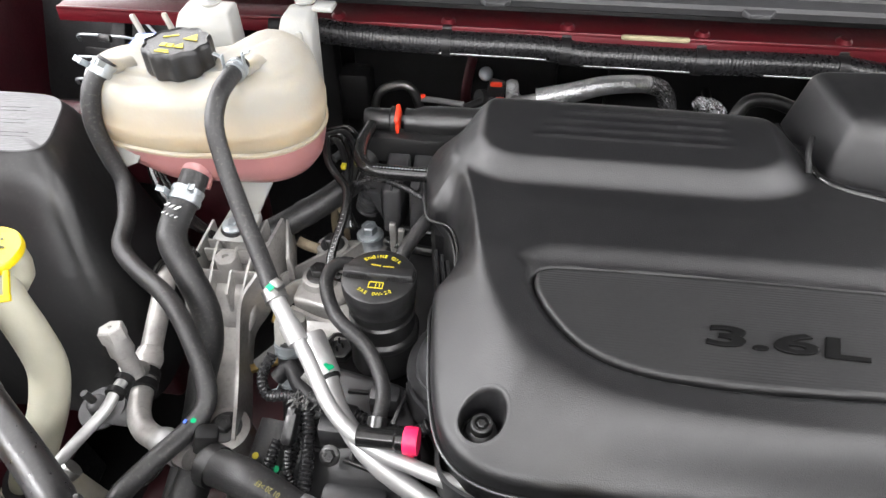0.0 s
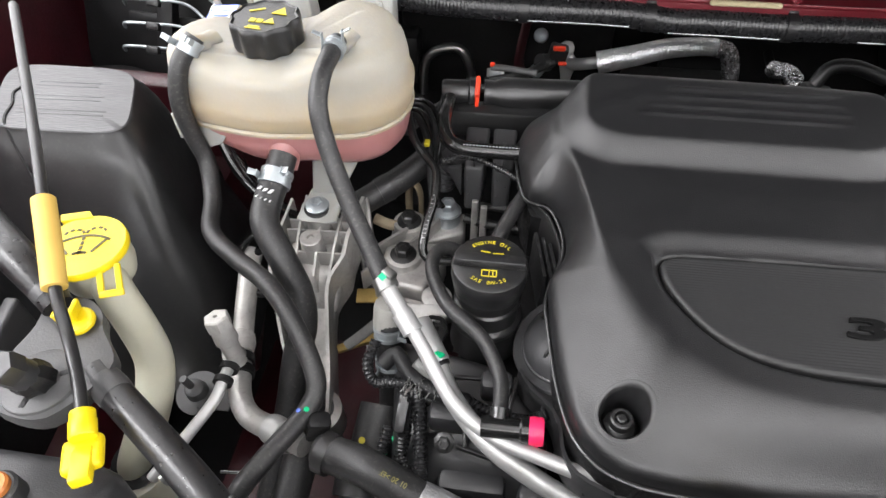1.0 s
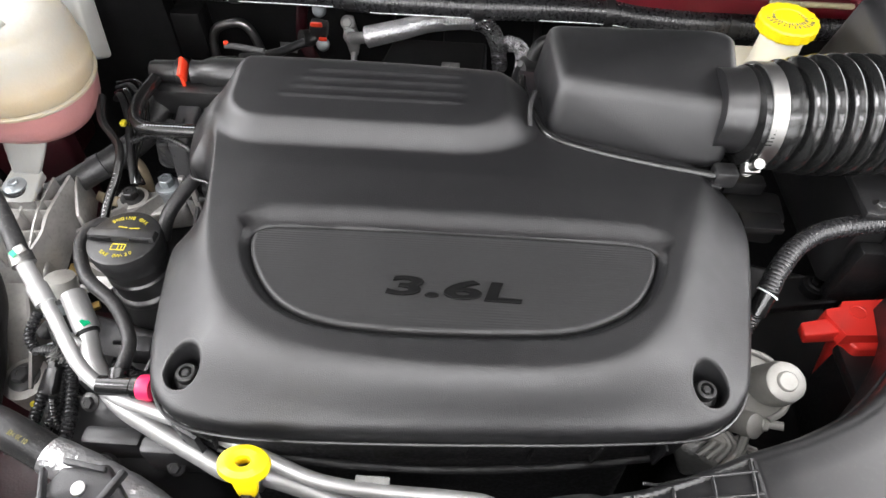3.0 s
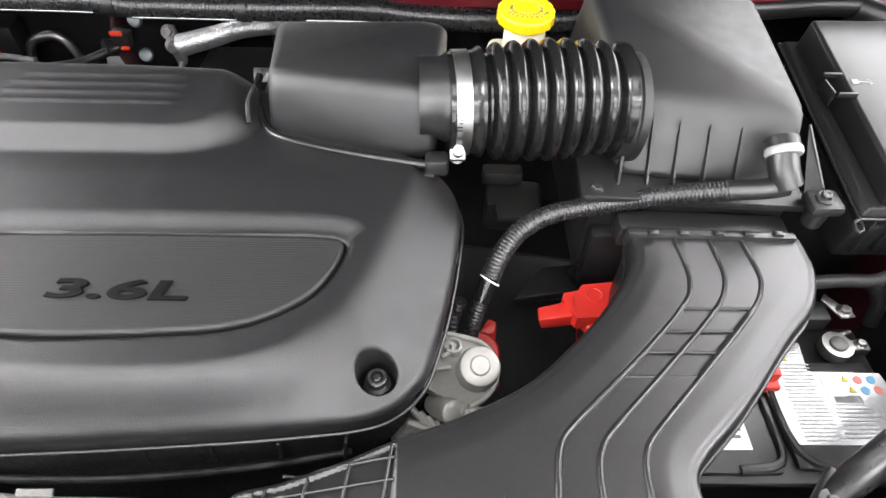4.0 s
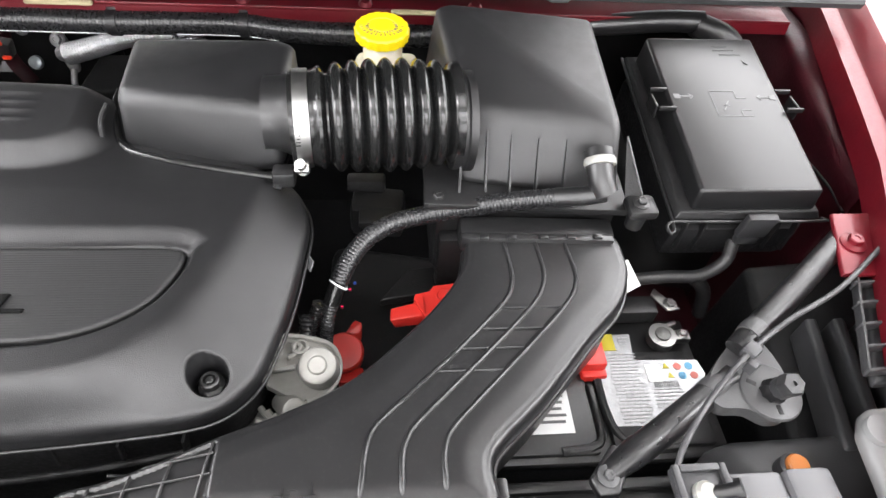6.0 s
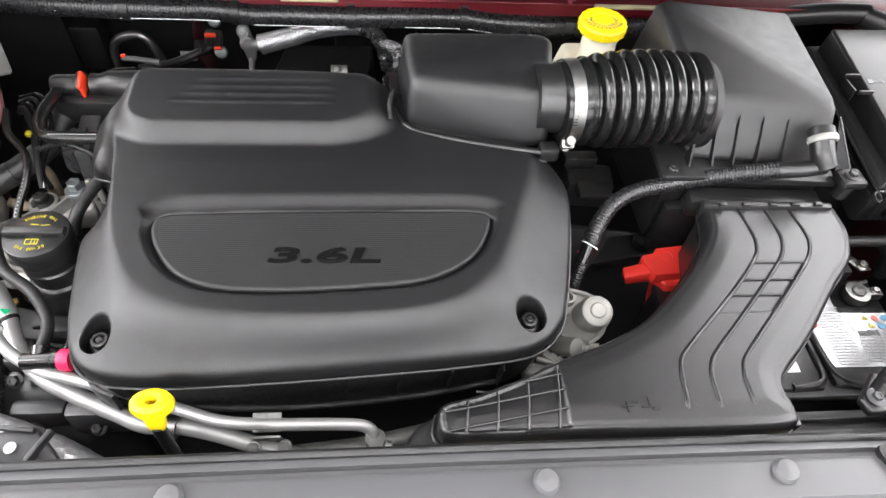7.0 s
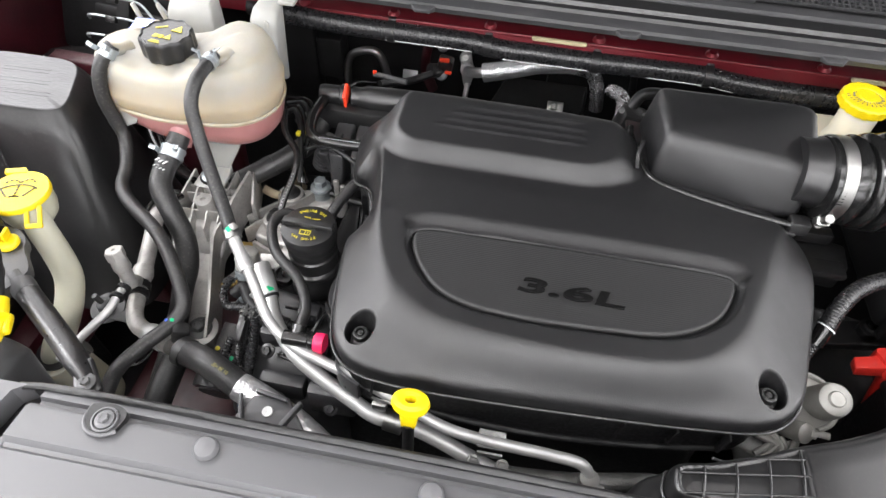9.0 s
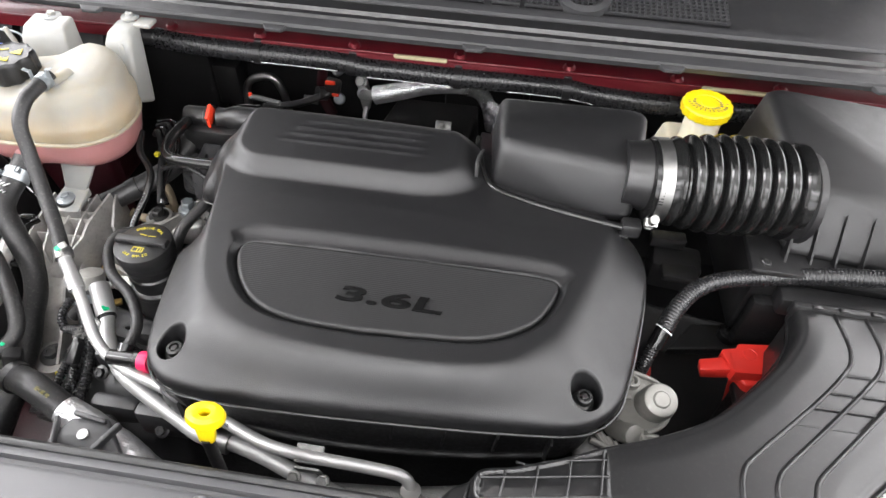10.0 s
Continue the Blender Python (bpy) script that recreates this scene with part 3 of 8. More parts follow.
# ---- front shroud over the radiator ----
def front_shroud():
    sh = thing("radiator_shroud", (CX, 0.0, 0.9), "matt dark grey plastic radiator shroud cover", "shroud", kind="structure")
    prof = [(0.150, 1.030), (0.147, 1.048), (0.139, 1.050), (0.137, 1.044), (0.132, 1.044), (0.129, 1.056), (0.124, 1.060), (0.094, 1.063), (0.090, 1.057), (0.086, 1.056), (0.083, 1.060), (0.0, 1.056), (-0.12, 1.045), (-0.2, 1.01), (-0.24, 0.92), (-0.24, 0.6), (-0.2, 0.6), (0.145, 1.02)]
    bm = bmesh.new()
    rows = []
    xs = [-0.262 + 1.094 * k / 40 for k in range(41)]
    for x in xs:
        bow = 0.003 - 0.0025 * ((x - CX) / 0.5) ** 2
        rows.append([bm.verts.new((x, y + bow, z)) for y, z in prof])
    for a, b in zip(rows, rows[1:]):
        for k in range(len(prof)):
            bm.faces.new((a[k], a[(k + 1) % len(prof)], b[(k + 1) % len(prof)], b[k]))
    bm.faces.new(rows[0])
    bm.faces.new(rows[-1][::-1])
    part("cover", bm, SHROUD, sh)
    part("rubber_seal", tube([(-0.290, 0.147, 1.046), (-0.248, 0.150, 1.049), (-0.092, 0.152, 1.050), (CX, 0.153, 1.051), (0.6, 0.152, 1.050), (0.86, 0.149, 1.048)], 0.0042, 10), BLACK, sh, "black rubber edge seal")
    for x in (-0.080, 0.125, 0.43, 0.64):
        part("push_pin", lathe([(0.0115, 0), (0.0112, 0.003), (0.009, 0.0062), (0.0, 0.0075)], (x, 0.118, 1.0615), (0, -0.1, 1), 24), SHROUD, sh)
    for s in (1, -1):
        f = (lambda x: x) if s < 0 else mx
        # dark well at the end, the outer wing round it and a hood rest pad in it
        part("end_well", hull([(f(-0.262), 0.145, 1.026), (f(-0.262), 0.06, 1.026), (f(-0.42), 0.13, 1.018), (f(-0.42), 0.0, 1.018), (f(-0.262), 0.0, 1.026), (f(-0.24), 0.14, 0.95), (f(-0.42), 0.12, 0.95), (f(-0.42), -0.2, 0.9), (f(-0.24), -0.2, 0.95)], 0.006), DARK, sh)
        part("wing", prism([(f(-0.2615), -0.2), (f(-0.2615), 0.103), (f(-0.2645), 0.095), (f(-0.270), 0.0895), (f(-0.279), 0.0865), (f(-0.303), 0.0865), (f(-0.335), 0.090), (f(-0.46), 0.098), (f(-0.46), -0.2)], 1.026, 1.0575, 0.004), SHROUD, sh)
        pad = part("pad_plate", prism([(f(-0.326), 0.147), (f(-0.280), 0.148), (f(-0.292), 0.139), (f(-0.297), 0.113), (f(-0.302), 0.102), (f(-0.331), 0.101), (f(-0.346), 0.112), (f(-0.344), 0.132)], 1.024, 1.051, 0.003), SHROUD, sh)
        part("rest_disc", lathe([(0.0175, 0), (0.0175, 0.004), (0.0145, 0.0045), (0.0145, 0.002), (0.0, 0.002)], (f(-0.319), 0.116, 1.052), (0, 0, 1), 32), SHROUD, pad)
        part("disc_floor", lathe([(0.0142, 0), (0.0142, 0.0004), (0.0, 0.0004)], (f(-0.319), 0.116, 1.0542), (0, 0, 1), 28), DARK, pad)
        spokes = [rbox((f(-0.319), 0.116, 1.0557), (0.030, 0.0020, 0.003), 0.0006, (0, 0, q)) for q in (0, 36, 72, 108, 144)]
        spokes.append(lathe([(0.0098, 0.002), (0.0098, 0.0048), (0.0082, 0.0048), (0.0082, 0.002)], (f(-0.319), 0.116, 1.0525), (0, 0, 1), 24))
        spokes.append(lathe([(0.0045, 0), (0.0045, 0.0048), (0.003, 0.0055)], (f(-0.319), 0.116, 1.0525), (0, 0, 1), 16))
        part("spokes", merge(*spokes), SHROUD, pad)
        # bolt in a rounded pocket cut into the rim
        part("bolt_pocket", prism([tuple(q) for q in closed_curve([(f(-0.199), 0.136), (f(-0.198), 0.122), (f(-0.190), 0.113), (f(-0.176), 0.111), (f(-0.166), 0.118), (f(-0.164), 0.134), (f(-0.180), 0.140)], 36)], 1.058, 1.0652, 0.0008), BLACK, sh, "dark moulded bolt pocket")
        part("pocket_lip", tube([(f(-0.200), 0.138, 1.0620), (f(-0.1995), 0.122, 1.0645), (f(-0.191), 0.1115, 1.0650), (f(-0.176), 0.1095, 1.0650), (f(-0.165), 0.116, 1.0645)], 0.0018, 8), SHROUD, sh)
        part("shroud_bolt", merge(hexbolt((f(-0.180), 0.124, 1.0660), 0.0052, (0, -0.05, 1), 1.7), lathe([(0.0125, 0), (0.0120, 0.003), (0.0105, 0.0035), (0.0095, 0.0008)], (f(-0.180), 0.124, 1.0640), (0, -0.05, 1), 28)), SHROUD, sh, "grey bolt in a round seat")
    back = merge(rbox((CX, 0.10, 0.80), (1.1, 0.05, 0.46), 0.01))
    solo("fan_shroud", back, DARK, "black plastic radiator fan shroud", "fan shroud", kind="structure")


front_shroud()


# ---- engine cover ----
def cover_outline():
    return closed_curve([(0.045, 0.246), (0.10, 0.244), (0.19, 0.247), (0.28, 0.252), (0.375, 0.259), (0.45, 0.270), (0.485, 0.298), (0.500, 0.337), (0.513, 0.39), (0.522, 0.445), (0.525, 0.485), (0.515, 0.522), (0.492, 0.549), (0.45, 0.582), (0.39, 0.617), (0.32, 0.648), (0.20, 0.659), (0.08, 0.662), (0.00, 0.664), (-0.040, 0.660), (-0.066, 0.643), (-0.077, 0.610), (-0.073, 0.570), (-0.067, 0.540), (-0.060, 0.529), (-0.046, 0.527), (-0.035, 0.513), (-0.028, 0.490), (-0.0255, 0.465), (-0.029, 0.444), (-0.036, 0.427), (-0.042, 0.413), (-0.040, 0.383), (-0.035, 0.345), (-0.028, 0.308), (-0.016, 0.276), (0.008, 0.254)], 280)


PANEL_D = closed_curve([(0.052, 0.424), (0.10, 0.428), (0.22, 0.430), (0.34, 0.4295), (0.399, 0.428), (0.4175, 0.420), (0.4165, 0.398), (0.399, 0.363), (0.370, 0.339), (0.333, 0.324), (0.28, 0.318), (0.19, 0.3145), (0.122, 0.320), (0.081, 0.338), (0.053, 0.372), (0.041, 0.405)], 160)


PLATEAU = closed_curve([(-0.030, 0.560), (-0.015, 0.495), (-0.003, 0.440), (0.014, 0.388), (0.040, 0.340), (0.078, 0.311), (0.125, 0.297), (0.196, 0.291), (0.26, 0.290), (0.32, 0.294), (0.372, 0.309), (0.405, 0.340), (0.428, 0.385), (0.448, 0.44), (0.468, 0.495), (0.470, 0.525), (0.44, 0.557), (0.37, 0.612), (0.29, 0.636), (0.15, 0.642), (0.03, 0.640), (-0.020, 0.632), (-0.038, 0.600), (-0.040, 0.572)], 220)


def rim_rise(X, Y):
    return 0.008 * smooth(0.30, 0.42, Y) * (1 - smooth(-0.03, 0.06, X)) + 0.014 * smooth(0.36, 0.47, Y) * smooth(0.38, 0.48, X)


def cover_base(X, Y, D):
    lip = np.sqrt(np.clip(1 - (1 - np.clip(D / 0.006, 0, 1)) ** 2, 0, 1))
    pg, _, _ = line_gap(X, Y, [tuple(p) for p in PLATEAU], True)
    inn = inside(X, Y, [tuple(p) for p in PLATEAU])
    t = np.where(inn, 1.0, D / (D + pg + 1e-9))
    # straight flanks that round over into the raised field
    t = np.where(t < 0.62, t, 0.62 + 0.38 * 0.6366 * np.sin((np.clip(t, 0.62, 1) - 0.62) / 0.38 * math.pi / 2)) / 0.8619
    # the front apron runs out flatter towards its edge
    t = t - 0.30 * (1 - smooth(0.27, 0.34, Y)) * np.sin(2 * math.pi * t) / (2 * math.pi)
    # the rim stands higher at both rear shoulders
    up = rim_rise(X, Y)
    z = 1.016 + up + 0.006 * lip + (0.044 - up) * t
    # plateau climbs a little to the rear
    z = z + 0.04 * np.clip(Y - 0.40, 0, 0.1) * t
    # rear ridge with a rounded end on the left that runs out into the shoulder
    left = np.maximum(0.024 - X, 0)
    q = 0.80 * left + 0.55 * np.maximum(X - 0.222, 0)
    p = np.maximum(np.maximum(0.580 - Y, 0), (Y - 0.615) * 0.7)
    step = 1 - smooth(0.028, 0.054, np.hypot(q, p))
    edge = np.sqrt(np.clip(1 - (1 - np.clip(D / 0.034, 0, 1)) ** 2, 0, 1))
    z = z + (0.019 + 0.012 * np.clip((Y - 0.545) / 0.09, 0, 1)) * step * edge
    for k, yy in enumerate((0.582, 0.595, 0.608, 0.621)):
        on = (1 - smooth(0.001, 0.0038, np.abs(Y - yy))) * smooth(0.03, 0.05, X - 0.01 * k) * (1 - smooth(0.215, 0.240, X))
        z = z + 0.0011 * on
    return z


def cover_height(X, Y, D):
    """The shell with the sunk half-oval field that takes the panel."""
    z = cover_base(X, Y, D)
    g, _, _ = line_gap(X, Y, [tuple(p) for p in PANEL_D], True)
    ins = inside(X, Y, [tuple(p) for p in PANEL_D])
    sd = np.where(ins, -g, g)
    wide = 0.0055 + 0.017 * smooth(0.412, 0.432, Y)
    dip = 1 - np.clip(sd / wide, 0, 1)
    dip = np.where(sd > 0, 0.55 * dip * dip * (3 - 2 * dip), 0.55 + 0.45 * smooth(0.0, 0.005, -sd))
    return z - 0.0125 * dip


BOLTS = ((0.012, 0.287), (0.450, 0.301))


def well_ring(bx, by):
    """The rounded rim and wall of a bolt well, following the cover's slope."""
    pl = [tuple(p) for p in cover_outline()]
    bm = bmesh.new()
    rings = []
    for r, dz, flat in ((0.0212, -0.0002, 0), (0.0196, 0.0004, 0), (0.0180, 0.0, 0), (0.0168, -0.0018, 0), (0.0162, -0.005, 0), (0.0154, 1.008, 1), (0.0, 1.008, 1)):
        ring = []
        for k in range(48):
            a = 2 * math.pi * k / 48
            X, Y = np.array([[bx + max(r, 0.0005) * math.cos(a)]]), np.array([[by + max(r, 0.0005) * math.sin(a)]])
            d, _, _ = line_gap(X, Y, pl, True)
            z = dz if flat else float(cover_height(X, Y, d)[0, 0]) + dz
            ring.append(bm.verts.new((X[0, 0], Y[0, 0], z)))
        rings.append(ring)
    for a, b in zip(rings, rings[1:]):
        for k in range(48):
            bm.faces.new((a[k], a[(k + 1) % 48], b[(k + 1) % 48], b[k]))
    return bm


def panel_loft():
    """The half-oval panel with a rounded edge, standing in its field."""
    d = np.roll(PANEL_D, -1, 0) - np.roll(PANEL_D, 1, 0)
    nrm = np.stack([-d[:, 1], d[:, 0]], 1) / np.hypot(d[:, 0], d[:, 1])[:, None]
    if np.mean((PANEL_D.mean(0) - PANEL_D) * nrm) < 0:
        nrm = -nrm
    bm = bmesh.new()
    rings = []
    for inset, drop in ((0.0034, 0.0125), (0.0034, 0.0082), (0.0038, 0.0064), (0.0048, 0.0050), (0.0062, 0.0041), (0.0078, 0.0038), (0.0097, 0.0040), (0.0112, 0.0041)):
        pts = PANEL_D + nrm * inset
        z = cover_base(pts[:, :1], pts[:, 1:], np.full((len(pts), 1), 0.1))[:, 0] - drop
        rings.append([bm.verts.new((p[0], p[1], h)) for p, h in zip(pts, z)])
    n = len(PANEL_D)
    for u, v in zip(rings, rings[1:]):
        for k in range(n):
            bm.faces.new((u[k], u[(k + 1) % n], v[(k + 1) % n], v[k]))
    bm.faces.new(rings[-1])
    bmesh.ops.recalc_face_normals(bm, faces=bm.faces)
    return bm


def engine_cover():
    ec = thing("engine_cover", (0.22, 0.42, 0.97), "moulded matt black plastic engine cover", "engine cover")
    shell = moulding(cover_outline(), cover_height, 0.0018, 0.011)
    gone = [f for f in shell.faces if any((f.calc_center_median().xy - Vector(b)).length < 0.0195 for b in BOLTS)]
    bmesh.ops.delete(shell, geom=gone, context="FACES")
    part("shell", shell, COVER, ec)
    # ribbed panel laid into the half-oval field
    part("panel", panel_loft(), PANEL, ec, "finely lined panel")
    part("edge_bead", tube([(0.23 + (p[0] - 0.23) * 1.008, 0.44 + (p[1] - 0.44) * 1.008, 1.003 + float(rim_rise(p[0], p[1]))) for p in list(cover_outline()[::4]) + [cover_outline()[0]]], 0.0017, 8), SATIN, ec)
    # stepped skirt inside the notch on the left, with its own bead
    foot = [(-0.064, 0.556), (-0.052, 0.536), (-0.041, 0.520), (-0.034, 0.500), (-0.029, 0.478), (-0.028, 0.462), (-0.033, 0.440)]
    skirt = wall([(x - 0.0005, y + 0.001, 1.003) for x, y in foot], 0.045, 0.004)
    part("notch_skirt", skirt, SATIN, ec)
    part("notch_bead", tube([(x - 0.001, y, 1.003) for x, y in foot], 0.0022, 8), SATIN, ec)
    part("notch_rib", merge(*[wall([(x, y, 0.998), (x + 0.010, y - 0.055, 0.995)], 0.05, 0.004) for x, y in ((-0.053, 0.500), (-0.046, 0.494), (-0.039, 0.486))]), SATIN, ec)
    part("badge", moved(lettering("3.6L", 0.0265, (0, 0, 0), (0, 0, 0), 0.0016, 2.62, 0.0005, 0.0002), pose(0.233, 0.361, 1.0624, 2, 0, -1) @ Matrix(((1, 0.3, 0, 0), (0, 1, 0, 0), (0, 0, 1, 0), (0, 0, 0, 1)))), LETTER, ec, "raised black 3.6L lettering")
    for bx, by in BOLTS:
        part("bolt_well", well_ring(bx, by), COVER, ec)
        well = part("bolt_sleeve", lathe([(0.0148, 0), (0.0148, 0.005), (0.0138, 0.006), (0.0125, 0.003), (0.0, 0.003)], (bx, by, 1.008), (0, 0, 1), 32), DARK, ec)
        part("bolt", merge(lathe([(0.0115, 0), (0.0115, 0.002), (0.0085, 0.004), (0.0085, 0.011), (0.0075, 0.012), (0.0055, 0.012), (0.0055, 0.007)], (bx, by, 1.015), (0, 0, 1), 28), lathe([(0.004, 0.0), (0.004, 0.011), (0.003, 0.012)], (bx, by, 1.015), (0, 0, 1), 6)), DARKBOLT, well)
    return ec


engine_cover()


# ---- intake duct ----
DUCT = closed_curve([(0.348, 0.176), (0.348, 0.206), (0.384, 0.216), (0.425, 0.229), (0.465, 0.245), (0.517, 0.264), (0.572, 0.292), (0.618, 0.332), (0.660, 0.378), (0.684, 0.415), (0.690, 0.440), (0.695, 0.457), (0.712, 0.459), (0.78, 0.459), (0.848, 0.459), (0.864, 0.456), (0.867, 0.430), (0.864, 0.405), (0.846, 0.368), (0.809, 0.331), (0.750, 0.268), (0.702, 0.224), (0.694, 0.205), (0.696, 0.185), (0.684, 0.168), (0.60, 0.166), (0.48, 0.168), (0.38, 0.170)], 240)
DUCT_RIBS = ([(0.734, 0.452), (0.736, 0.410), (0.733, 0.388), (0.721, 0.366), (0.672, 0.315), (0.604, 0.252), (0.593, 0.238), (0.588, 0.221), (0.584, 0.185)], [(0.768, 0.452), (0.770, 0.410), (0.765, 0.387), (0.750, 0.363), (0.700, 0.312), (0.633, 0.247), (0.622, 0.231), (0.618, 0.216), (0.617, 0.185)], [(0.800, 0.452), (0.803, 0.410), (0.800, 0.389), (0.784, 0.363), (0.733, 0.311), (0.667, 0.246), (0.656, 0.230), (0.652, 0.215), (0.652, 0.187)])


def duct_base(X, Y, D):
    """The duct's top without its raised lines."""
    lip = np.sqrt(np.clip(1 - (1 - np.clip(D / 0.0065, 0, 1)) ** 2, 0, 1))
    z = 1.024 + 0.014 * lip + 0.003 * smooth(0.004, 0.03, D) * (1 - smooth(0.36, 0.45, Y))
    return z + 0.001 * smooth(0.007, 0.012, D) - 0.010 * (1 - smooth(0.35, 0.5, X))


def duct_height(X, Y, D):
    z = duct_base(X, Y, D)
    # sunk strip between the ribs
    between = (smooth(0.000, 0.004, X - np.interp(Y, [0.18, 0.221, 0.252, 0.366, 0.388, 0.452], [0.584, 0.588, 0.604, 0.721, 0.733, 0.734])) * (1 - smooth(-0.004, 0.0, X - np.interp(Y, [0.18, 0.215, 0.246, 0.363, 0.389, 0.452], [0.652, 0.652, 0.667, 0.784, 0.800, 0.800]))))
    strip = between * smooth(0.293, 0.296, Y) * (1 - smooth(0.360, 0.363, Y))
    # egg-crate field at the mouth
    crate = 1 - smooth(0.466, 0.470, X)
    return z - 0.0018 * strip - 0.0030 * crate * smooth(0.006, 0.009, D)


def duct_point(x, y, up):
    X, Y = np.array([[x]]), np.array([[y]])
    d, _, _ = line_gap(X, Y, [tuple(p) for p in DUCT], True)
    return (x, y, float(duct_base(X, Y, d)[0, 0]) + up)


def rib_x(rib, y):
    """Where a duct rib lies at y."""
    for (ax, ay), (bx, by) in zip(rib, rib[1:]):
        if by <= y <= ay:
            return ax + (bx - ax) * (ay - y) / (ay - by)
    return rib[-1][0]


def intake_duct():
    du = thing("air_intake_duct", (0.62, 0.30, 0.90), "satin black ribbed plastic air intake duct", "air duct")
    part("top_shell", moulding(DUCT, duct_height, 0.0016, 0.016), SATIN, du)
    low = DUCT.copy()
    c = low.mean(0)
    low = c + (low - c) * 0.985
    part("lower_shell", prism([tuple(p) for p in low[::4]], 0.945, 1.006, 0.0), BLACK, du)
    part("edge_bead", tube([(c[0] + (p[0] - c[0]) * 1.010, c[1] + (p[1] - c[1]) * 1.016, 1.014 - 0.010 * float(1 - smooth(0.35, 0.5, p[0]))) for p in list(DUCT[::4]) + [DUCT[0]]], 0.0020, 8), SATIN, du)
    for rib in DUCT_RIBS:
        run = [duct_point(v.x, v.y, -0.0004) for v in spline([(a, b, 0) for a, b in rib], 0.008)]
        run[-1] = (run[-1][0], run[-1][1], run[-1][2] - 0.003)
        part("rib", tube(run, 0.0025, 10, 0.005), SATIN, du)
    for yy in (0.294, 0.317, 0.338, 0.362):
        for a, b in zip(DUCT_RIBS, DUCT_RIBS[1:]):
            x0, x1 = rib_x(a, yy), rib_x(b, yy)
            part("cross_bar", tube([duct_point(x0 + (x1 - x0) * k / 3, yy, -0.0010) for k in range(4)], 0.0016, 8), SATIN, du)
    for xx in (0.374, 0.403, 0.432, 0.461):
        part("crate_bar", tube([duct_point(xx + 0.12 * (y - 0.2), y, -0.0013) for y in np.linspace(0.172, 0.204 + 0.35 * (xx - 0.36), 6)], 0.0014, 8), SATIN, du)
    for yy in (0.180, 0.199, 0.216):
        x0 = 0.352 if yy < 0.21 else 0.385
        part("crate_bar", tube([duct_point(x, yy + 0.12 * (x - 0.36), -0.0013) for x in np.linspace(x0, 0.468, 7)], 0.0014, 8), SATIN, du)
    part("mouth_lip", merge(rbox((0.772, 0.452, 1.034), (0.168, 0.010, 0.022), 0.003, (0, 0, -2)), *[rbox((x, 0.4495, 1.046), (0.010, 0.006, 0.004), 0.001) for x in (0.712, 0.742, 0.777, 0.807, 0.837)]), SATIN, du)
    part("foam_strip", rbox((0.53, 0.163, 1.010), (0.33, 0.006, 0.008), 0.002, (0, 0, -0.5)), SEAL, du, "tan foam sealing strip")
    part("side_tab", rbox((0.700, 0.19, 1.0), (0.012, 0.03, 0.04), 0.003), SATIN, du)
    part("moulded_mark", merge(*[rbox((0.535 + dx, 0.191 + dy, 1.0425), (sx, sy, 0.0012), 0) for dx, dy, sx, sy in ((-0.010, 0, 0.0016, 0.012), (-0.010, 0, 0.012, 0.0016), (-0.002, 0.004, 0.006, 0.0014), (0.010, -0.001, 0.012, 0.0014), (0.012, 0.004, 0.0016, 0.010), (0.016, -0.004, 0.006, 0.0014))]), SATIN, du)
    # dark scoop that leads down to the grille
    solo("duct_scoop", hull([(0.30, 0.150, 0.99), (0.36, 0.150, 1.0), (0.36, 0.215, 1.0), (0.325, 0.20, 0.99), (0.27, 0.15, 0.9), (0.36, 0.15, 0.9), (0.36, 0.22, 0.9)], 0.005), BLACK, "dark plastic scoop below the intake duct", "air duct")


intake_duct()


# ---- snorkel, bellows, air box ----
def snorkel():
    sn = thing("intake_snorkel", (0.41, 0.60, 1.02), "matt black plastic intake resonator box", "air intake")
    part("body", hull([(0.330, 0.578, 1.131), (0.502, 0.547, 1.134), (0.322, 0.690, 1.130), (0.511, 0.650, 1.157), (0.322, 0.570, 1.058), (0.498, 0.522, 1.064), (0.312, 0.700, 1.05), (0.513, 0.66, 1.06)], 0.012, 4), COVER, sn)
    part("base_flange", hull([(0.300, 0.560, 1.050), (0.498, 0.508, 1.058), (0.498, 0.508, 1.063), (0.300, 0.560, 1.056), (0.298, 0.71, 1.045), (0.505, 0.67, 1.05), (0.505, 0.67, 1.058), (0.298, 0.71, 1.052)], 0.002, 2), SATIN, sn)
    part("base_bead", tube([(0.298, 0.660, 1.075), (0.299, 0.640, 1.074), (0.309, 0.600, 1.072), (0.326, 0.565, 1.070), (0.366, 0.546, 1.070), (0.425, 0.530, 1.070), (0.494, 0.516, 1.070)], 0.0044, 12), GLOSS, sn)
    part("neck", lathe([(0.040, 0), (0.041, 0.020), (0.0435, 0.024), (0.0435, 0.032)], (0.482, 0.5705, 1.112), (1, 0.02, 0), 36), SATIN, sn)
    part("neck_foot", rbox((0.500, 0.521, 1.068), (0.024, 0.02, 0.020), 0.004), SATIN, sn)
    part("side_hook", tube([(0.308, 0.60, 1.10), (0.303, 0.585, 1.092), (0.304, 0.57, 1.078)], 0.003, 8), DARK, sn)


snorkel()


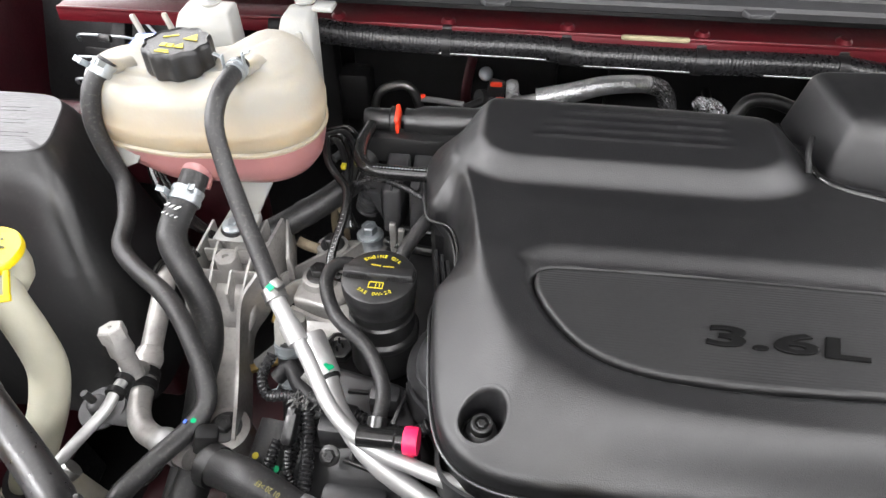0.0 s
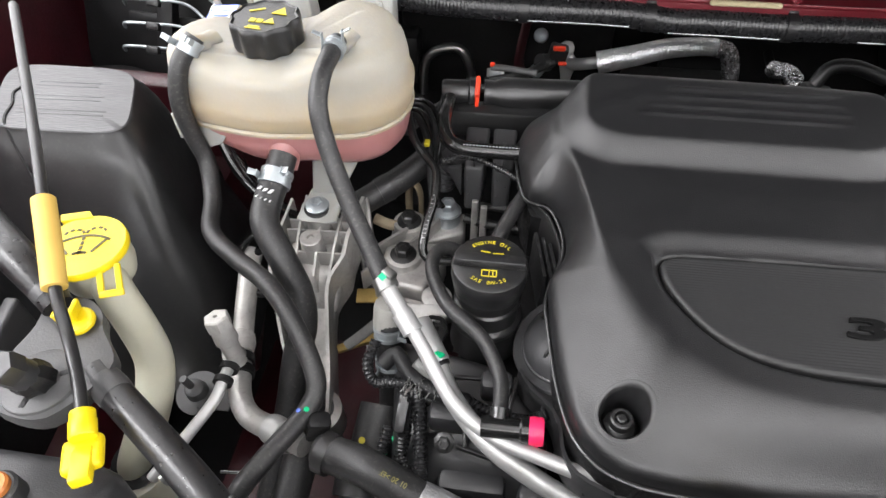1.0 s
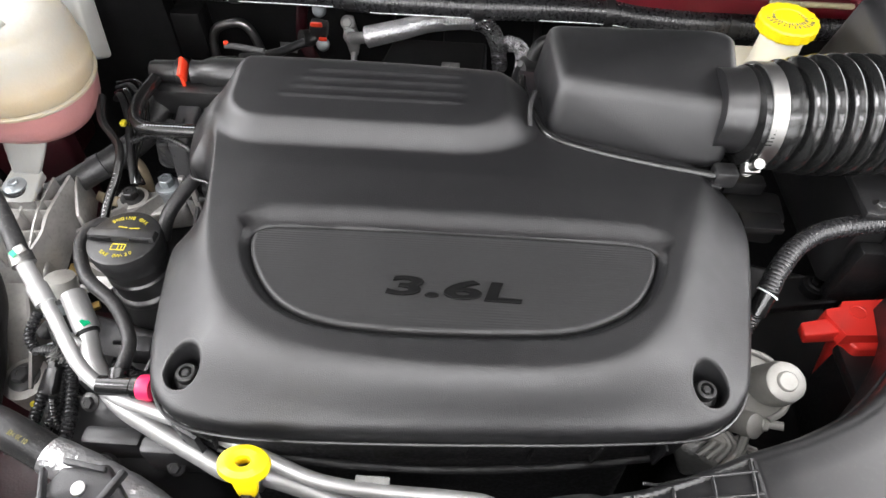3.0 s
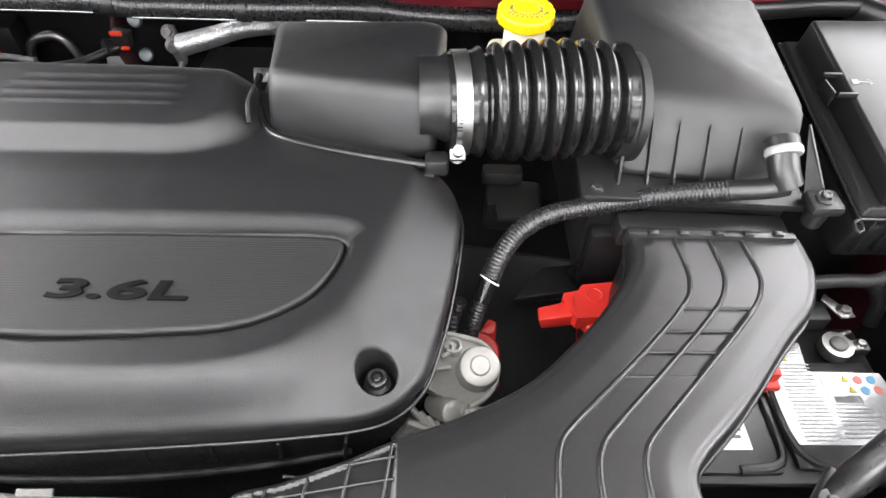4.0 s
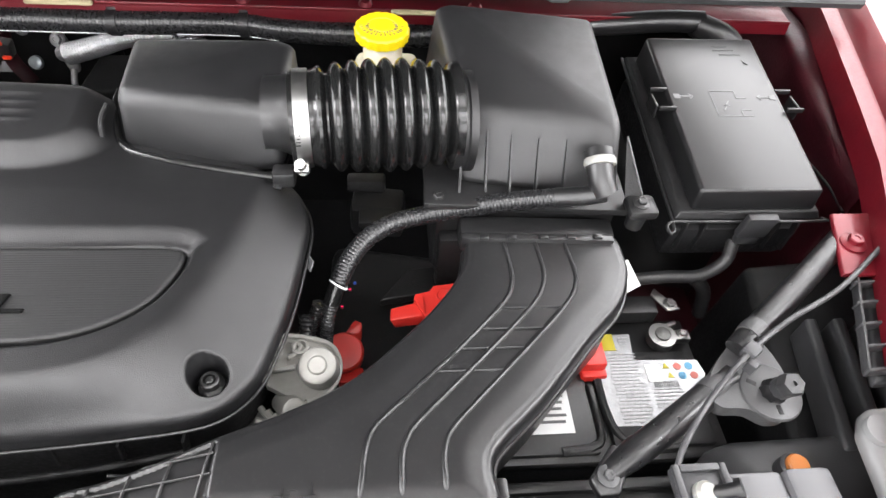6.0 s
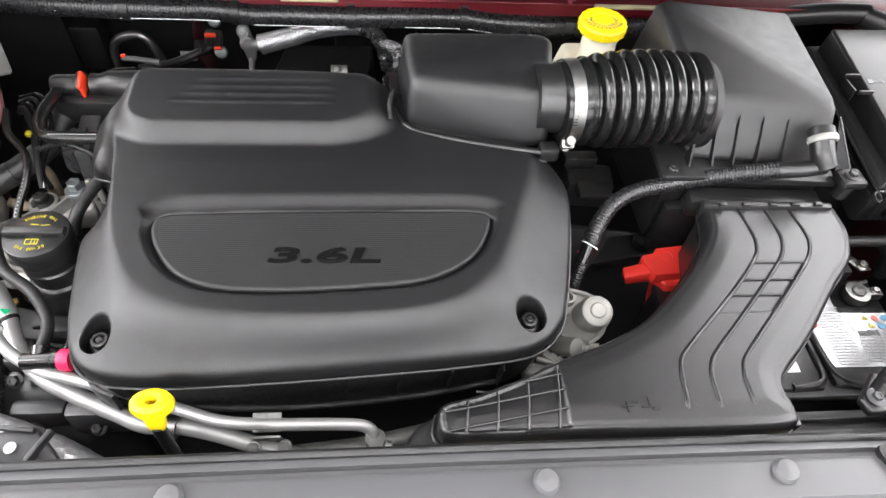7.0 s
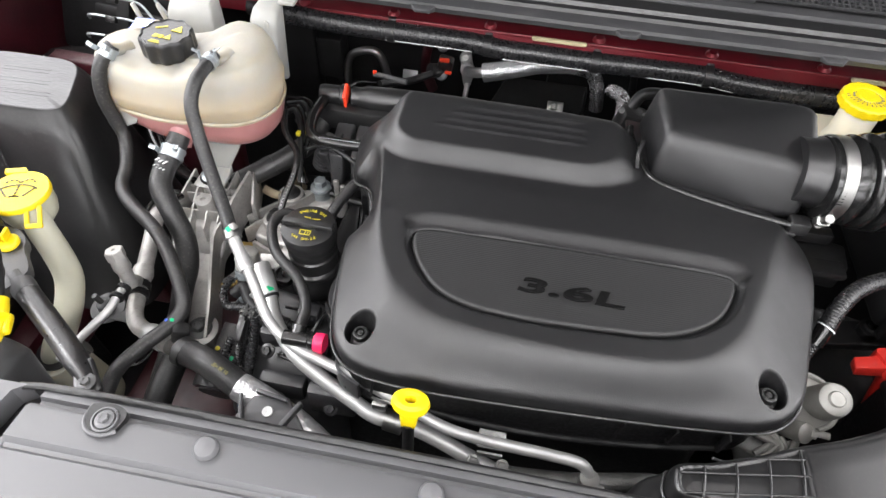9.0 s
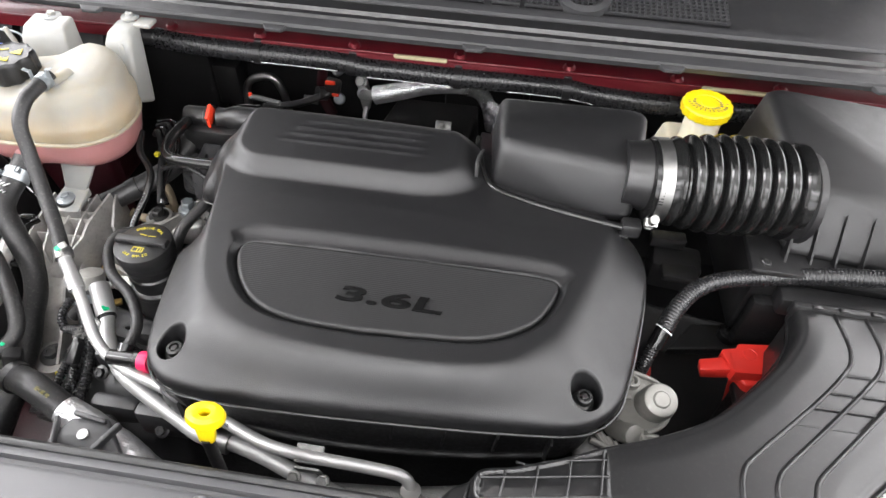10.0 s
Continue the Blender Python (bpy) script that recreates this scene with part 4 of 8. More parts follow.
def bellows():
    be = thing("air_hose_bellows", (0.60, 0.565, 1.05), "glossy black rubber intake bellows", "air hose")
    prof = [(0.049, 0.0), (0.0505, 0.004), (0.0505, 0.022), (0.0515, 0.026), (0.0545, 0.030), (0.0545, 0.033), (0.047, 0.038)]
    n = 7
    for k in range(n):
        h = 0.040 + k * 0.0178
        for j in range(10):
            u = j / 10
            g = 0.0042 * math.sin(math.pi * (k + u) / n)
            prof.append((0.0475 + g + 0.0095 * math.sin(math.pi * u) ** 0.8, h + 0.0178 * u))
    prof += [(0.0465, 0.1652), (0.054, 0.170), (0.056, 0.174), (0.056, 0.180)]
    part("folds", lathe(prof, (0.509, 0.562, 1.112), (1, 0.085, -0.005), 56), GLOSS, be)
    cl = part("clamp_band", lathe([(0.0505, 0), (0.0522, 0), (0.0522, 0.015), (0.0505, 0.015)], (0.514, 0.5625, 1.112), (1, 0.085, -0.005), 48), STEEL, be, "stainless worm-drive hose clamp")
    part("clamp_screw", merge(rbox((0.5205, 0.521, 1.084), (0.016, 0.018, 0.012), 0.002, (40, 0, 0)), lathe([(0.0055, -0.014), (0.0055, 0.016)], (0.5205, 0.516, 1.086), (0, 0.6, -0.8), 12), hexbolt((0.5205, 0.522, 1.076), 0.006, (0, 0.6, -0.8), 1.1)), STEEL, cl)
    part("clamp_slots", merge(*[rbox((0.5200, 0.563 - 0.0524 * math.cos(a), 1.110 + 0.0524 * math.sin(a)), (0.007, 0.0012, 0.0008), 0, (-math.degrees(a) + 90, 0, 0)) for a in (0.15, 0.22, 0.29, 0.36, 0.43)]), DARK, cl)


bellows()


def air_box():
    ab = thing("air_filter_box", (0.78, 0.62, 0.90), "matt black plastic air filter box", "air filter box")
    part("lid", hull([(0.692, 0.578, 1.118), (0.868, 0.545, 1.126), (0.872, 0.735, 1.146), (0.672, 0.735, 1.162), (0.690, 0.532, 1.044), (0.874, 0.505, 1.044), (0.885, 0.755, 1.05), (0.662, 0.755, 1.05)], 0.012, 4), COVER, ab)
    for x in (0.722, 0.749, 0.779, 0.810):
        part("rib", hull([(x - 0.0012, 0.5225 - 0.14 * (x - 0.69), 1.046), (x + 0.0012, 0.5225 - 0.14 * (x - 0.69), 1.046), (x - 0.0012, 0.54, 1.046), (x + 0.0012, 0.54, 1.046), (x - 0.0010, 0.560 - 0.15 * (x - 0.69), 1.105), (x + 0.0010, 0.560 - 0.15 * (x - 0.69), 1.105)], 0.0), COVER, ab)
    part("end_rib", hull([(0.6905, 0.518, 1.044), (0.6935, 0.518, 1.044), (0.6905, 0.535, 1.044), (0.6935, 0.535, 1.044), (0.6905, 0.535, 1.085), (0.6935, 0.535, 1.085)], 0.0), COVER, ab)
    part("side_gusset", hull([(0.878, 0.545, 1.105), (0.9, 0.495, 1.052), (0.878, 0.495, 1.052), (0.880, 0.545, 1.105), (0.9, 0.50, 1.052)], 0.0), DARK, ab)
    part("gusset_edge", tube([(0.879, 0.546, 1.106), (0.9005, 0.4965, 1.053)], 0.0014, 8), SATIN, ab)
    part("flange", merge(rbox((0.775, 0.63, 1.040), (0.235, 0.27, 0.010), 0.003, (0, 0, -3)), rbox((0.672, 0.512, 1.040), (0.034, 0.024, 0.006), 0.002), rbox((0.895, 0.488, 1.052), (0.035, 0.032, 0.014), 0.006)), BLACK, ab)
    part("base", rbox((0.775, 0.635, 0.975), (0.22, 0.25, 0.13), 0.012), BLACK, ab)
    part("outlet_lip", rbox((0.782, 0.490, 1.006), (0.18, 0.03, 0.03), 0.006, (0, 0, -2)), BLACK, ab)
    for p in ((0.668, 0.513, 1.043), (0.893, 0.487, 1.060)):
        part("screw", hexbolt(p, 0.006, (0, -0.1, 1), 1.6), DARKBOLT, ab)
    part("screw_post", lathe([(0.010, -0.03), (0.012, 0)], (0.893, 0.485, 1.056), (0, 0, 1), 16), BLACK, ab)
    part("inlet_collar", lathe([(0.054, 0), (0.054, 0.012), (0.056, 0.014), (0.056, 0.022)], (0.682, 0.577, 1.100), (1, 0.05, -0.02), 40), COVER, ab)


air_box()


def breather_hose():
    br = thing("breather_hose", (0.70, 0.49, 1.0), "corrugated black plastic breather hose", "hose")
    elbow = part("elbow", merge(tube([(0.838, 0.520, 1.108), (0.838, 0.506, 1.100), (0.840, 0.492, 1.088), (0.845, 0.484, 1.078)], 0.0145, 18), lathe([(0.0165, 0), (0.0165, 0.012)], (0.838, 0.518, 1.107), (0.02, -0.9, -0.42), 22)), SATIN, br)
    part("retainer", lathe([(0.0165, -0.003), (0.0175, -0.001), (0.0175, 0.003), (0.0165, 0.005)], (0.838, 0.507, 1.103), (0.02, -0.85, -0.52), 24), WHITEPL, elbow, "white retaining ring")
    part("smooth_end", tube([(0.846, 0.486, 1.077), (0.825, 0.487, 1.071), (0.795, 0.494, 1.062)], 0.0105, 14), SATIN, br)
    part("corrugated_run", tube([(0.80, 0.493, 1.063), (0.745, 0.503, 1.046), (0.69, 0.507, 1.030), (0.625, 0.499, 1.020), (0.590, 0.482, 1.012), (0.568, 0.458, 1.000), (0.556, 0.437, 0.986)], 0.0108, 18, corr=(0.0040, 0.0006)), CORR, br)
    part("sleeve", tube([(0.5565, 0.438, 0.987), (0.548, 0.423, 0.967)], 0.0098, 18), GLOSS, br)
    part("sleeve_ring", band((0.556, 0.4365, 0.985), (0.5, 0.6, 0.6), 0.0108, 0.0016, 0.0006), WHITEINK, br)
    part("lower_run", tube([(0.549, 0.425, 0.969), (0.542, 0.413, 0.94), (0.538, 0.405, 0.90), (0.53, 0.40, 0.84)], 0.0078, 14, corr=(0.0040, 0.0012)), CORR, br)


breather_hose()


# ---- fuse box ----
def fuse_box():
    fb = thing("fuse_box", (1.02, 0.60, 0.93), "glossy black fuse box with a moulded lid", "fuse box")
    tilt = math.degrees(math.atan(0.035 / 0.255))

    def at(x, y, up=0.0):
        return (x, y, 1.0845 + (y - 0.482) * 0.1373 + up)

    part("lid", hull([at(0.952, 0.482), at(1.097, 0.482), at(1.100, 0.738), at(0.953, 0.735), at(0.950, 0.480, -0.030), at(1.099, 0.480, -0.030), at(1.103, 0.741, -0.04), at(0.950, 0.738, -0.04)], 0.0045, 3), FUSELID, fb)
    part("lid_skirt", hull([at(0.932, 0.474, -0.038), at(1.108, 0.474, -0.038), at(1.110, 0.75, -0.045), at(0.934, 0.748, -0.045), at(0.938, 0.478, -0.029), at(1.104, 0.478, -0.029), at(1.106, 0.745, -0.036), at(0.940, 0.744, -0.036)], 0.002), DARK, fb)
    part("skirt_bead", tube([at(0.934, 0.745, -0.040), at(0.930, 0.476, -0.038), at(0.935, 0.472, -0.038), at(1.106, 0.472, -0.038), at(1.110, 0.476, -0.038)], 0.0018, 8), SATIN, fb)
    part("case", rbox((1.02, 0.61, 1.015), (0.16, 0.26, 0.055), 0.008, (tilt, 0, 0)), DARK, fb)
    for x in (0.952, 0.975, 1.065, 1.088):
        part("case_rib", rbox((x, 0.478, 1.015), (0.003, 0.008, 0.05), 0.001), DARK, fb)
    part("front_latch", merge(rbox((1.028, 0.466, 1.044), (0.036, 0.010, 0.036), 0.0025, (8, 0, 0)), rbox((1.028, 0.470, 1.022), (0.028, 0.010, 0.02), 0.003)), STUDGREY, fb, "dark grey pull latch")
    for x, s in ((0.945, -1), (1.107, 1)):
        z = at(x, 0.62)[2]
        part("side_latch", merge(rbox((x, 0.602, z), (0.022, 0.003, 0.006), 0.001), rbox((x, 0.640, z), (0.022, 0.003, 0.006), 0.001), rbox((x + s * 0.010, 0.621, z - 0.010), (0.003, 0.026, 0.018), 0.001)), FUSELID, fb)
    marks = [(0, 0.024, 0.030, 0.001), (-0.016, 0.004, 0.001, 0.042), (0.006, -0.018, 0.044, 0.001), (0.016, 0.018, 0.001, 0.012), (0.022, 0.012, 0.012, 0.001), (0.022, -0.008, 0.012, 0.001), (0.016, -0.013, 0.001, 0.010)]
    icon = [rbox(at(1.024 + dx, 0.612 + dy, 0.0002), (sx, sy, 0.0006), 0, (tilt, 0, 0)) for dx, dy, sx, sy in marks]
    icon += [rbox(at(1.026, 0.616, 0.0002), (0.012, 0.0012, 0.0006), 0, (tilt, 0, 55)), rbox(at(1.021, 0.607, 0.0002), (0.012, 0.0012, 0.0006), 0, (tilt, 0, 55)), rbox(at(1.0235, 0.6115, 0.0002), (0.008, 0.0012, 0.0006), 0, (tilt, 0, -10))]
    part("moulded_icon", merge(*icon), INK, fb)
    part("moulded_mark", merge(*[rbox(at(1.052 + dx, 0.712 + dy, 0.0002), (sx, 0.001, 0.0006), 0, (tilt, 0, a)) for dx, dy, sx, a in ((0, 0, 0.030, 4), (0.006, -0.008, 0.028, 0), (-0.004, 0.007, 0.02, 0), (0.016, 0.002, 0.012, 40), (0.020, -0.022, 0.014, -60))]), FUSELID, fb)
    for x, s in ((0.974, 1), (1.078, -1)):
        part("arrow_mark", merge(rbox(at(x, 0.626, 0.0003), (0.016, 0.002, 0.0006), 0, (tilt, 0, 0)), rbox(at(x + s * 0.008, 0.628, 0.0003), (0.007, 0.0016, 0.0006), 0, (tilt, 0, -40 * s)), rbox(at(x + s * 0.008, 0.624, 0.0003), (0.007, 0.0016, 0.0006), 0, (tilt, 0, 40 * s)), rbox(at(x - s * 0.010, 0.626, 0.0003), (0.008, 0.008, 0.0006), 0, (tilt, 0, 0))), INK, fb)


fuse_box()


# ---- battery ----
def battery():
    SHIFT[:] = (0.008, 0.008, -0.010)
    bt = thing("battery", (0.80, 0.335, 0.72), "black car battery with a silver warning label", "battery")
    part("case", rbox((0.81, 0.333, 0.815), (0.31, 0.172, 0.19), 0.006), DARK, bt)
    lid = part("lid", merge(rbox((0.81, 0.333, 0.915), (0.314, 0.176, 0.016), 0.005), rbox((0.895, 0.315, 0.925), (0.115, 0.115, 0.010), 0.004), rbox((0.755, 0.315, 0.925), (0.135, 0.125, 0.010), 0.004)), BLACK, bt)
    part("hand_groove", tube([(0.838, 0.375, 0.928), (0.838, 0.30, 0.928), (0.848, 0.268, 0.928), (0.875, 0.256, 0.928), (0.91, 0.256, 0.928)], 0.005, 10), BLACK, lid)
    part("hand_groove", tube([(0.826, 0.33, 0.928), (0.826, 0.275, 0.928), (0.815, 0.26, 0.928), (0.78, 0.256, 0.928)], 0.005, 10), BLACK, lid)
    lb = part("warning_label", prism([(0.832, 0.352), (0.836, 0.30), (0.846, 0.280), (0.936, 0.279), (0.966, 0.340), (0.962, 0.358), (0.886, 0.360), (0.890, 0.395), (0.856, 0.395)], 0.9305, 0.9312, 0.0), GREYLABEL, bt, "silver-grey label with small print")
    part("label_patch", rbox((0.858, 0.384, 0.9318), (0.020, 0.022, 0.0008), 0), YELLOWINK, lb, "yellow warning patch")
    rnd = random.Random(4)

    def fine_print(x0, x1, y, rows, pitch, high):
        out = []
        for k in range(rows):
            x = x0 + rnd.random() * 0.003
            while x < x1 - 0.003:
                w = min(0.003 + 0.007 * rnd.random(), x1 - x)
                out.append(rbox((x + w / 2, y - k * pitch, 0.9316), (w, high, 0.0004), 0))
                x += w + 0.0012
        return merge(*out)

    tagged(part("small_print", fine_print(0.853, 0.890, 0.368, 21, 0.0042, 0.0015), PALEINK, lb), kind="stuff")
    tagged(part("small_print", fine_print(0.896, 0.934, 0.322, 9, 0.0044, 0.0015), PALEINK, lb), kind="stuff")
    tagged(part("small_print", fine_print(0.874, 0.886, 0.390, 3, 0.004, 0.0014), PALEINK, lb), kind="stuff")
    part("barcode", merge(*[rbox((0.902 + k * 0.0021, 0.328, 0.9316), (0.0006 + 0.0008 * rnd.random(), 0.008, 0.0004), 0) for k in range(14)]), INK, lb)
    part("pictogram_panel", rbox((0.905, 0.342, 0.9316), (0.018, 0.022, 0.0006), 0), LABEL, lb)
    for k, (dx, dy) in enumerate(((0.921, 0.350), (0.935, 0.350), (0.949, 0.350), (0.924, 0.338), (0.938, 0.338), (0.952, 0.338))):
        shape = lathe([(0.0046, 0), (0.0046, 0.0006)], (dx, dy, 0.9314), (0, 0, 1), 3 if k in (0, 3) else 20, turn=1.57)
        part("pictogram", shape, (YELLOWINK, SIGNRED, SIGNBLUE)[(0, 1, 2, 0, 2, 1)[k]], lb)
    wl = part("second_label", rbox((0.768, 0.300, 0.9306), (0.06, 0.05, 0.0008), 0), LABEL, bt, "white label with black print")
    tagged(part("small_print", merge(*[rbox((0.768, 0.318 - k * 0.0075, 0.9314), (0.048 - 0.004 * (k % 3), 0.003, 0.0006), 0) for k in range(5)]), INK, wl), kind="stuff")
    # negative terminal with its sensor
    part("terminal_post", merge(lathe([(0.0095, 0), (0.009, 0.018), (0.007, 0.019)], (0.927, 0.388, 0.925), (0, 0, 1), 22)), GREYCAST, bt)
    cl = part("terminal_clamp", merge(lathe([(0.0165, 0), (0.0165, 0.013), (0.0105, 0.0135)], (0.927, 0.388, 0.927), (0, 0, 1), 28), rbox((0.948, 0.388, 0.934), (0.026, 0.014, 0.012), 0.002), rbox((0.935, 0.401, 0.938), (0.03, 0.005, 0.004), 0.001, (0, 0, 20))), STEEL, bt, "zinc-plated battery clamp")
    part("clamp_bolt", hexbolt((0.951, 0.388, 0.940), 0.0045, (0, 0, 1), 1.5), STEEL, cl)
    part("battery_sensor", merge(rbox((0.902, 0.426, 0.938), (0.052, 0.026, 0.024), 0.004), tube([(0.878, 0.43, 0.935), (0.862, 0.435, 0.94)], 0.009, 14)), BLACK, bt)
    lug = part("cable_lug", hull([(0.923, 0.438, 0.950), (0.930, 0.447, 0.950), (0.955, 0.417, 0.948), (0.938, 0.415, 0.948), (0.923, 0.438, 0.953), (0.930, 0.447, 0.953), (0.955, 0.417, 0.951), (0.938, 0.415, 0.951)], 0.001), STEEL, bt)
    part("lug_nut", hexbolt((0.943, 0.423, 0.951), 0.006, (0, 0, 1), 1.5), STEEL, lug)
    part("positive_cover", merge(rbox((0.825, 0.362, 0.938), (0.045, 0.035, 0.024), 0.005), rbox((0.833, 0.347, 0.930), (0.03, 0.02, 0.014), 0.003)), REDCAP, bt, "red plastic terminal cover")
    tr = thing("battery_tray", (0.81, 0.25, 0.70), "black plastic battery tray", "tray")
    part("front_wall", rbox((0.83, 0.228, 0.86), (0.30, 0.012, 0.10), 0.003), BLACK, tr)
    part("ledge", rbox((0.83, 0.215, 0.895), (0.27, 0.02, 0.012), 0.003), BLACK, tr)
    part("ledge", rbox((0.83, 0.19, 0.93), (0.25, 0.02, 0.012), 0.003), BLACK, tr)
    SHIFT[:] = (0, 0, 0)
    part("floor_plate", rbox((0.81, 0.333, 0.71), (0.36, 0.22, 0.02), 0.004), BLACK, tr)


battery()


# ---- coolant bottle ----
SHIFT[:] = (-0.006, 0, 0)
LOBES = ((-0.396, 0.606, 0.045), (-0.330, 0.606, 0.055), (-0.252, 0.610, 0.053), (-0.262, 0.654, 0.044))


def lobe_gap(x, y):
    s = 0
    for cx, cy, r in LOBES:
        s += math.exp(-42 * (math.hypot(x - cx, y - cy) - r))
    return -math.log(s) / 42


def bottle_ring(bm, inset, z, n=72):
    ring = []
    for k in range(n):
        a = 2 * math.pi * k / n
        lo, hi = 0.0, 0.25
        for _ in range(22):
            m = (lo + hi) / 2
            if lobe_gap(-0.318 + m * math.cos(a), 0.598 + m * math.sin(a)) < -inset:
                lo = m
            else:
                hi = m
        x, y = -0.318 + lo * math.cos(a), 0.598 + lo * math.sin(a)
        zz = z
        if z > 1.105:
            k2 = 0.50 + 0.30 * min(1, max(0, (x + 0.305) / 0.035)) + 0.22 * min(1, max(0, (-0.362 - x) / 0.03))
            zz = 1.105 + (z - 1.105) * k2
        if z < 1.05:
            zz = 1.05 + (z - 1.05) * (0.5 + 0.55 * min(1, max(0, (x + 0.40) / 0.04)))
        ring.append(bm.verts.new((x, y, zz)))
    return ring


def bottle_shell(levels):
    bm = bmesh.new()
    rings = [bottle_ring(bm, i, z) for i, z in levels]
    for a, b in zip(rings, rings[1:]):
        for k in range(len(a)):
            bm.faces.new((a[k], a[(k + 1) % len(a)], b[(k + 1) % len(a)], b[k]))
    bm.faces.new(rings[0][::-1])
    bm.faces.new(rings[-1])
    return bm


def coolant_bottle():
    cb = thing("coolant_reservoir", (-0.315, 0.6, 0.98), "milky white plastic coolant bottle holding pink coolant", "coolant bottle")
    part("upper_shell", bottle_shell([(-0.0005, 1.0645), (-0.003, 1.078), (-0.004, 1.090), (0.000, 1.098), (0.001, 1.118), (0.0035, 1.132), (0.0085, 1.143), (0.016, 1.150), (0.027, 1.153), (0.042, 1.154)]), BOTTLE, cb)
    part("weld_flange", bottle_shell([(-0.0005, 1.0585), (-0.0028, 1.0605), (-0.0028, 1.0635), (-0.001, 1.0655)]), BOTTLE, cb)
    part("lower_shell", bottle_shell([(0.040, 1.008), (0.026, 1.011), (0.014, 1.018), (0.006, 1.028), (0.002, 1.044), (0.0005, 1.0595)]), BOTTLELOW, cb, "pink-tinted lower half")
    part("mount_tower", hull([(-0.390, 0.722, 1.140), (-0.326, 0.722, 1.142), (-0.394, 0.712, 1.126), (-0.322, 0.712, 1.126), (-0.388, 0.752, 1.146), (-0.326, 0.752, 1.146), (-0.398, 0.690, 1.06), (-0.312, 0.690, 1.06), (-0.396, 0.735, 1.04), (-0.314, 0.735, 1.04)], 0.007), WHITEPL, cb)
    part("mount_tower", hull([(-0.268, 0.735, 1.137), (-0.230, 0.735, 1.137), (-0.271, 0.722, 1.122), (-0.228, 0.722, 1.122), (-0.266, 0.768, 1.142), (-0.230, 0.768, 1.142), (-0.270, 0.690, 1.045), (-0.222, 0.690, 1.045), (-0.268, 0.735, 1.02), (-0.224, 0.735, 1.02)], 0.007), WHITEPL, cb)
    part("tower_rib", hull([(-0.246, 0.720, 1.125), (-0.238, 0.720, 1.125), (-0.248, 0.705, 1.06), (-0.236, 0.705, 1.06), (-0.246, 0.74, 1.12), (-0.238, 0.74, 1.06)], 0.002), WHITEPL, cb)
    part("tower_ear", rbox((-0.221, 0.765, 1.139), (0.026, 0.026, 0.007), 0.003), WHITEPL, cb)
    for x, y in ((-0.358, 0.748), (-0.246, 0.770)):
        part("tower_nut", merge(lathe([(0.013, 0), (0.013, 0.003), (0.010, 0.004)], (x, y, 1.1425), (0, 0, 1), 22), hexbolt((x, y, 1.145), 0.006, (0, 0, 1), 1.3)), WHITEPL, cb)
    part("leg", merge(hull([(-0.300, 0.595, 1.03), (-0.240, 0.595, 1.03), (-0.300, 0.580, 1.02), (-0.240, 0.583, 1.02), (-0.304, 0.566, 0.965), (-0.270, 0.566, 0.965), (-0.304, 0.574, 0.965), (-0.270, 0.574, 0.965)], 0.003), hull([(-0.317, 0.535, 0.953), (-0.308, 0.530, 0.953), (-0.280, 0.530, 0.953), (-0.270, 0.536, 0.953), (-0.306, 0.572, 0.968), (-0.268, 0.572, 0.968), (-0.317, 0.535, 0.949), (-0.270, 0.535, 0.949), (-0.306, 0.572, 0.955), (-0.268, 0.572, 0.955)], 0.002)), WHITEPL, cb)
    part("side_ear", merge(hull([(-0.445, 0.568, 1.062), (-0.425, 0.562, 1.062), (-0.425, 0.558, 1.040), (-0.440, 0.562, 1.034), (-0.445, 0.572, 1.062), (-0.425, 0.566, 1.062), (-0.425, 0.562, 1.040), (-0.440, 0.566, 1.034)], 0.001), hull([(-0.410, 0.556, 1.060), (-0.372, 0.552, 1.062), (-0.385, 0.549, 1.042), (-0.402, 0.550, 1.034), (-0.410, 0.562, 1.060), (-0.372, 0.558, 1.062), (-0.385, 0.555, 1.042), (-0.402, 0.556, 1.034)], 0.001)), WHITEPL, cb)
    for x, y in ((-0.412, 0.672), (-0.378, 0.680)):
        part("top_tab", rbox((x, y, 1.142), (0.006, 0.006, 0.03), 0.002, (0, -15, 0)), WHITEPL, cb)
    part("nipple", lathe([(0.014, 0), (0.0095, 0.014), (0.0085, 0.03)], (-0.390, 0.598, 1.130), (-0.2, -0.75, 0.4), 20), BOTTLE, cb)
    part("nipple", lathe([(0.015, 0), (0.010, 0.012), (0.0085, 0.03)], (-0.248, 0.602, 1.136), (-0.1, -0.9, 0.35), 20), BOTTLE, cb)
    part("outlet", lathe([(0.022, 0), (0.018, 0.02), (0.015, 0.04)], (-0.318, 0.568, 1.050), (-0.05, -0.55, -0.6), 22), BOTTLELOW, cb)
    part("filler_neck", lathe([(0.031, 0), (0.029, 0.012), (0.029, 0.03)], (-0.332, 0.608, 1.116), (0, 0, 1), 32), BOTTLE, cb)
    cap = part("cap", lathe([(0.031, 0.0), (0.0335, 0.002), (0.0345, 0.006), (0.0345, 0.026), (0.0338, 0.0295), (0.0322, 0.031), (0.0310, 0.0305), (0.0303, 0.0295), (0.0, 0.0295)], (-0.332, 0.608, 1.128), (0, 0, 1), 96, 10, 0.045), BLACK, cb, "black knurled pressure cap")
    zt = 1.1581
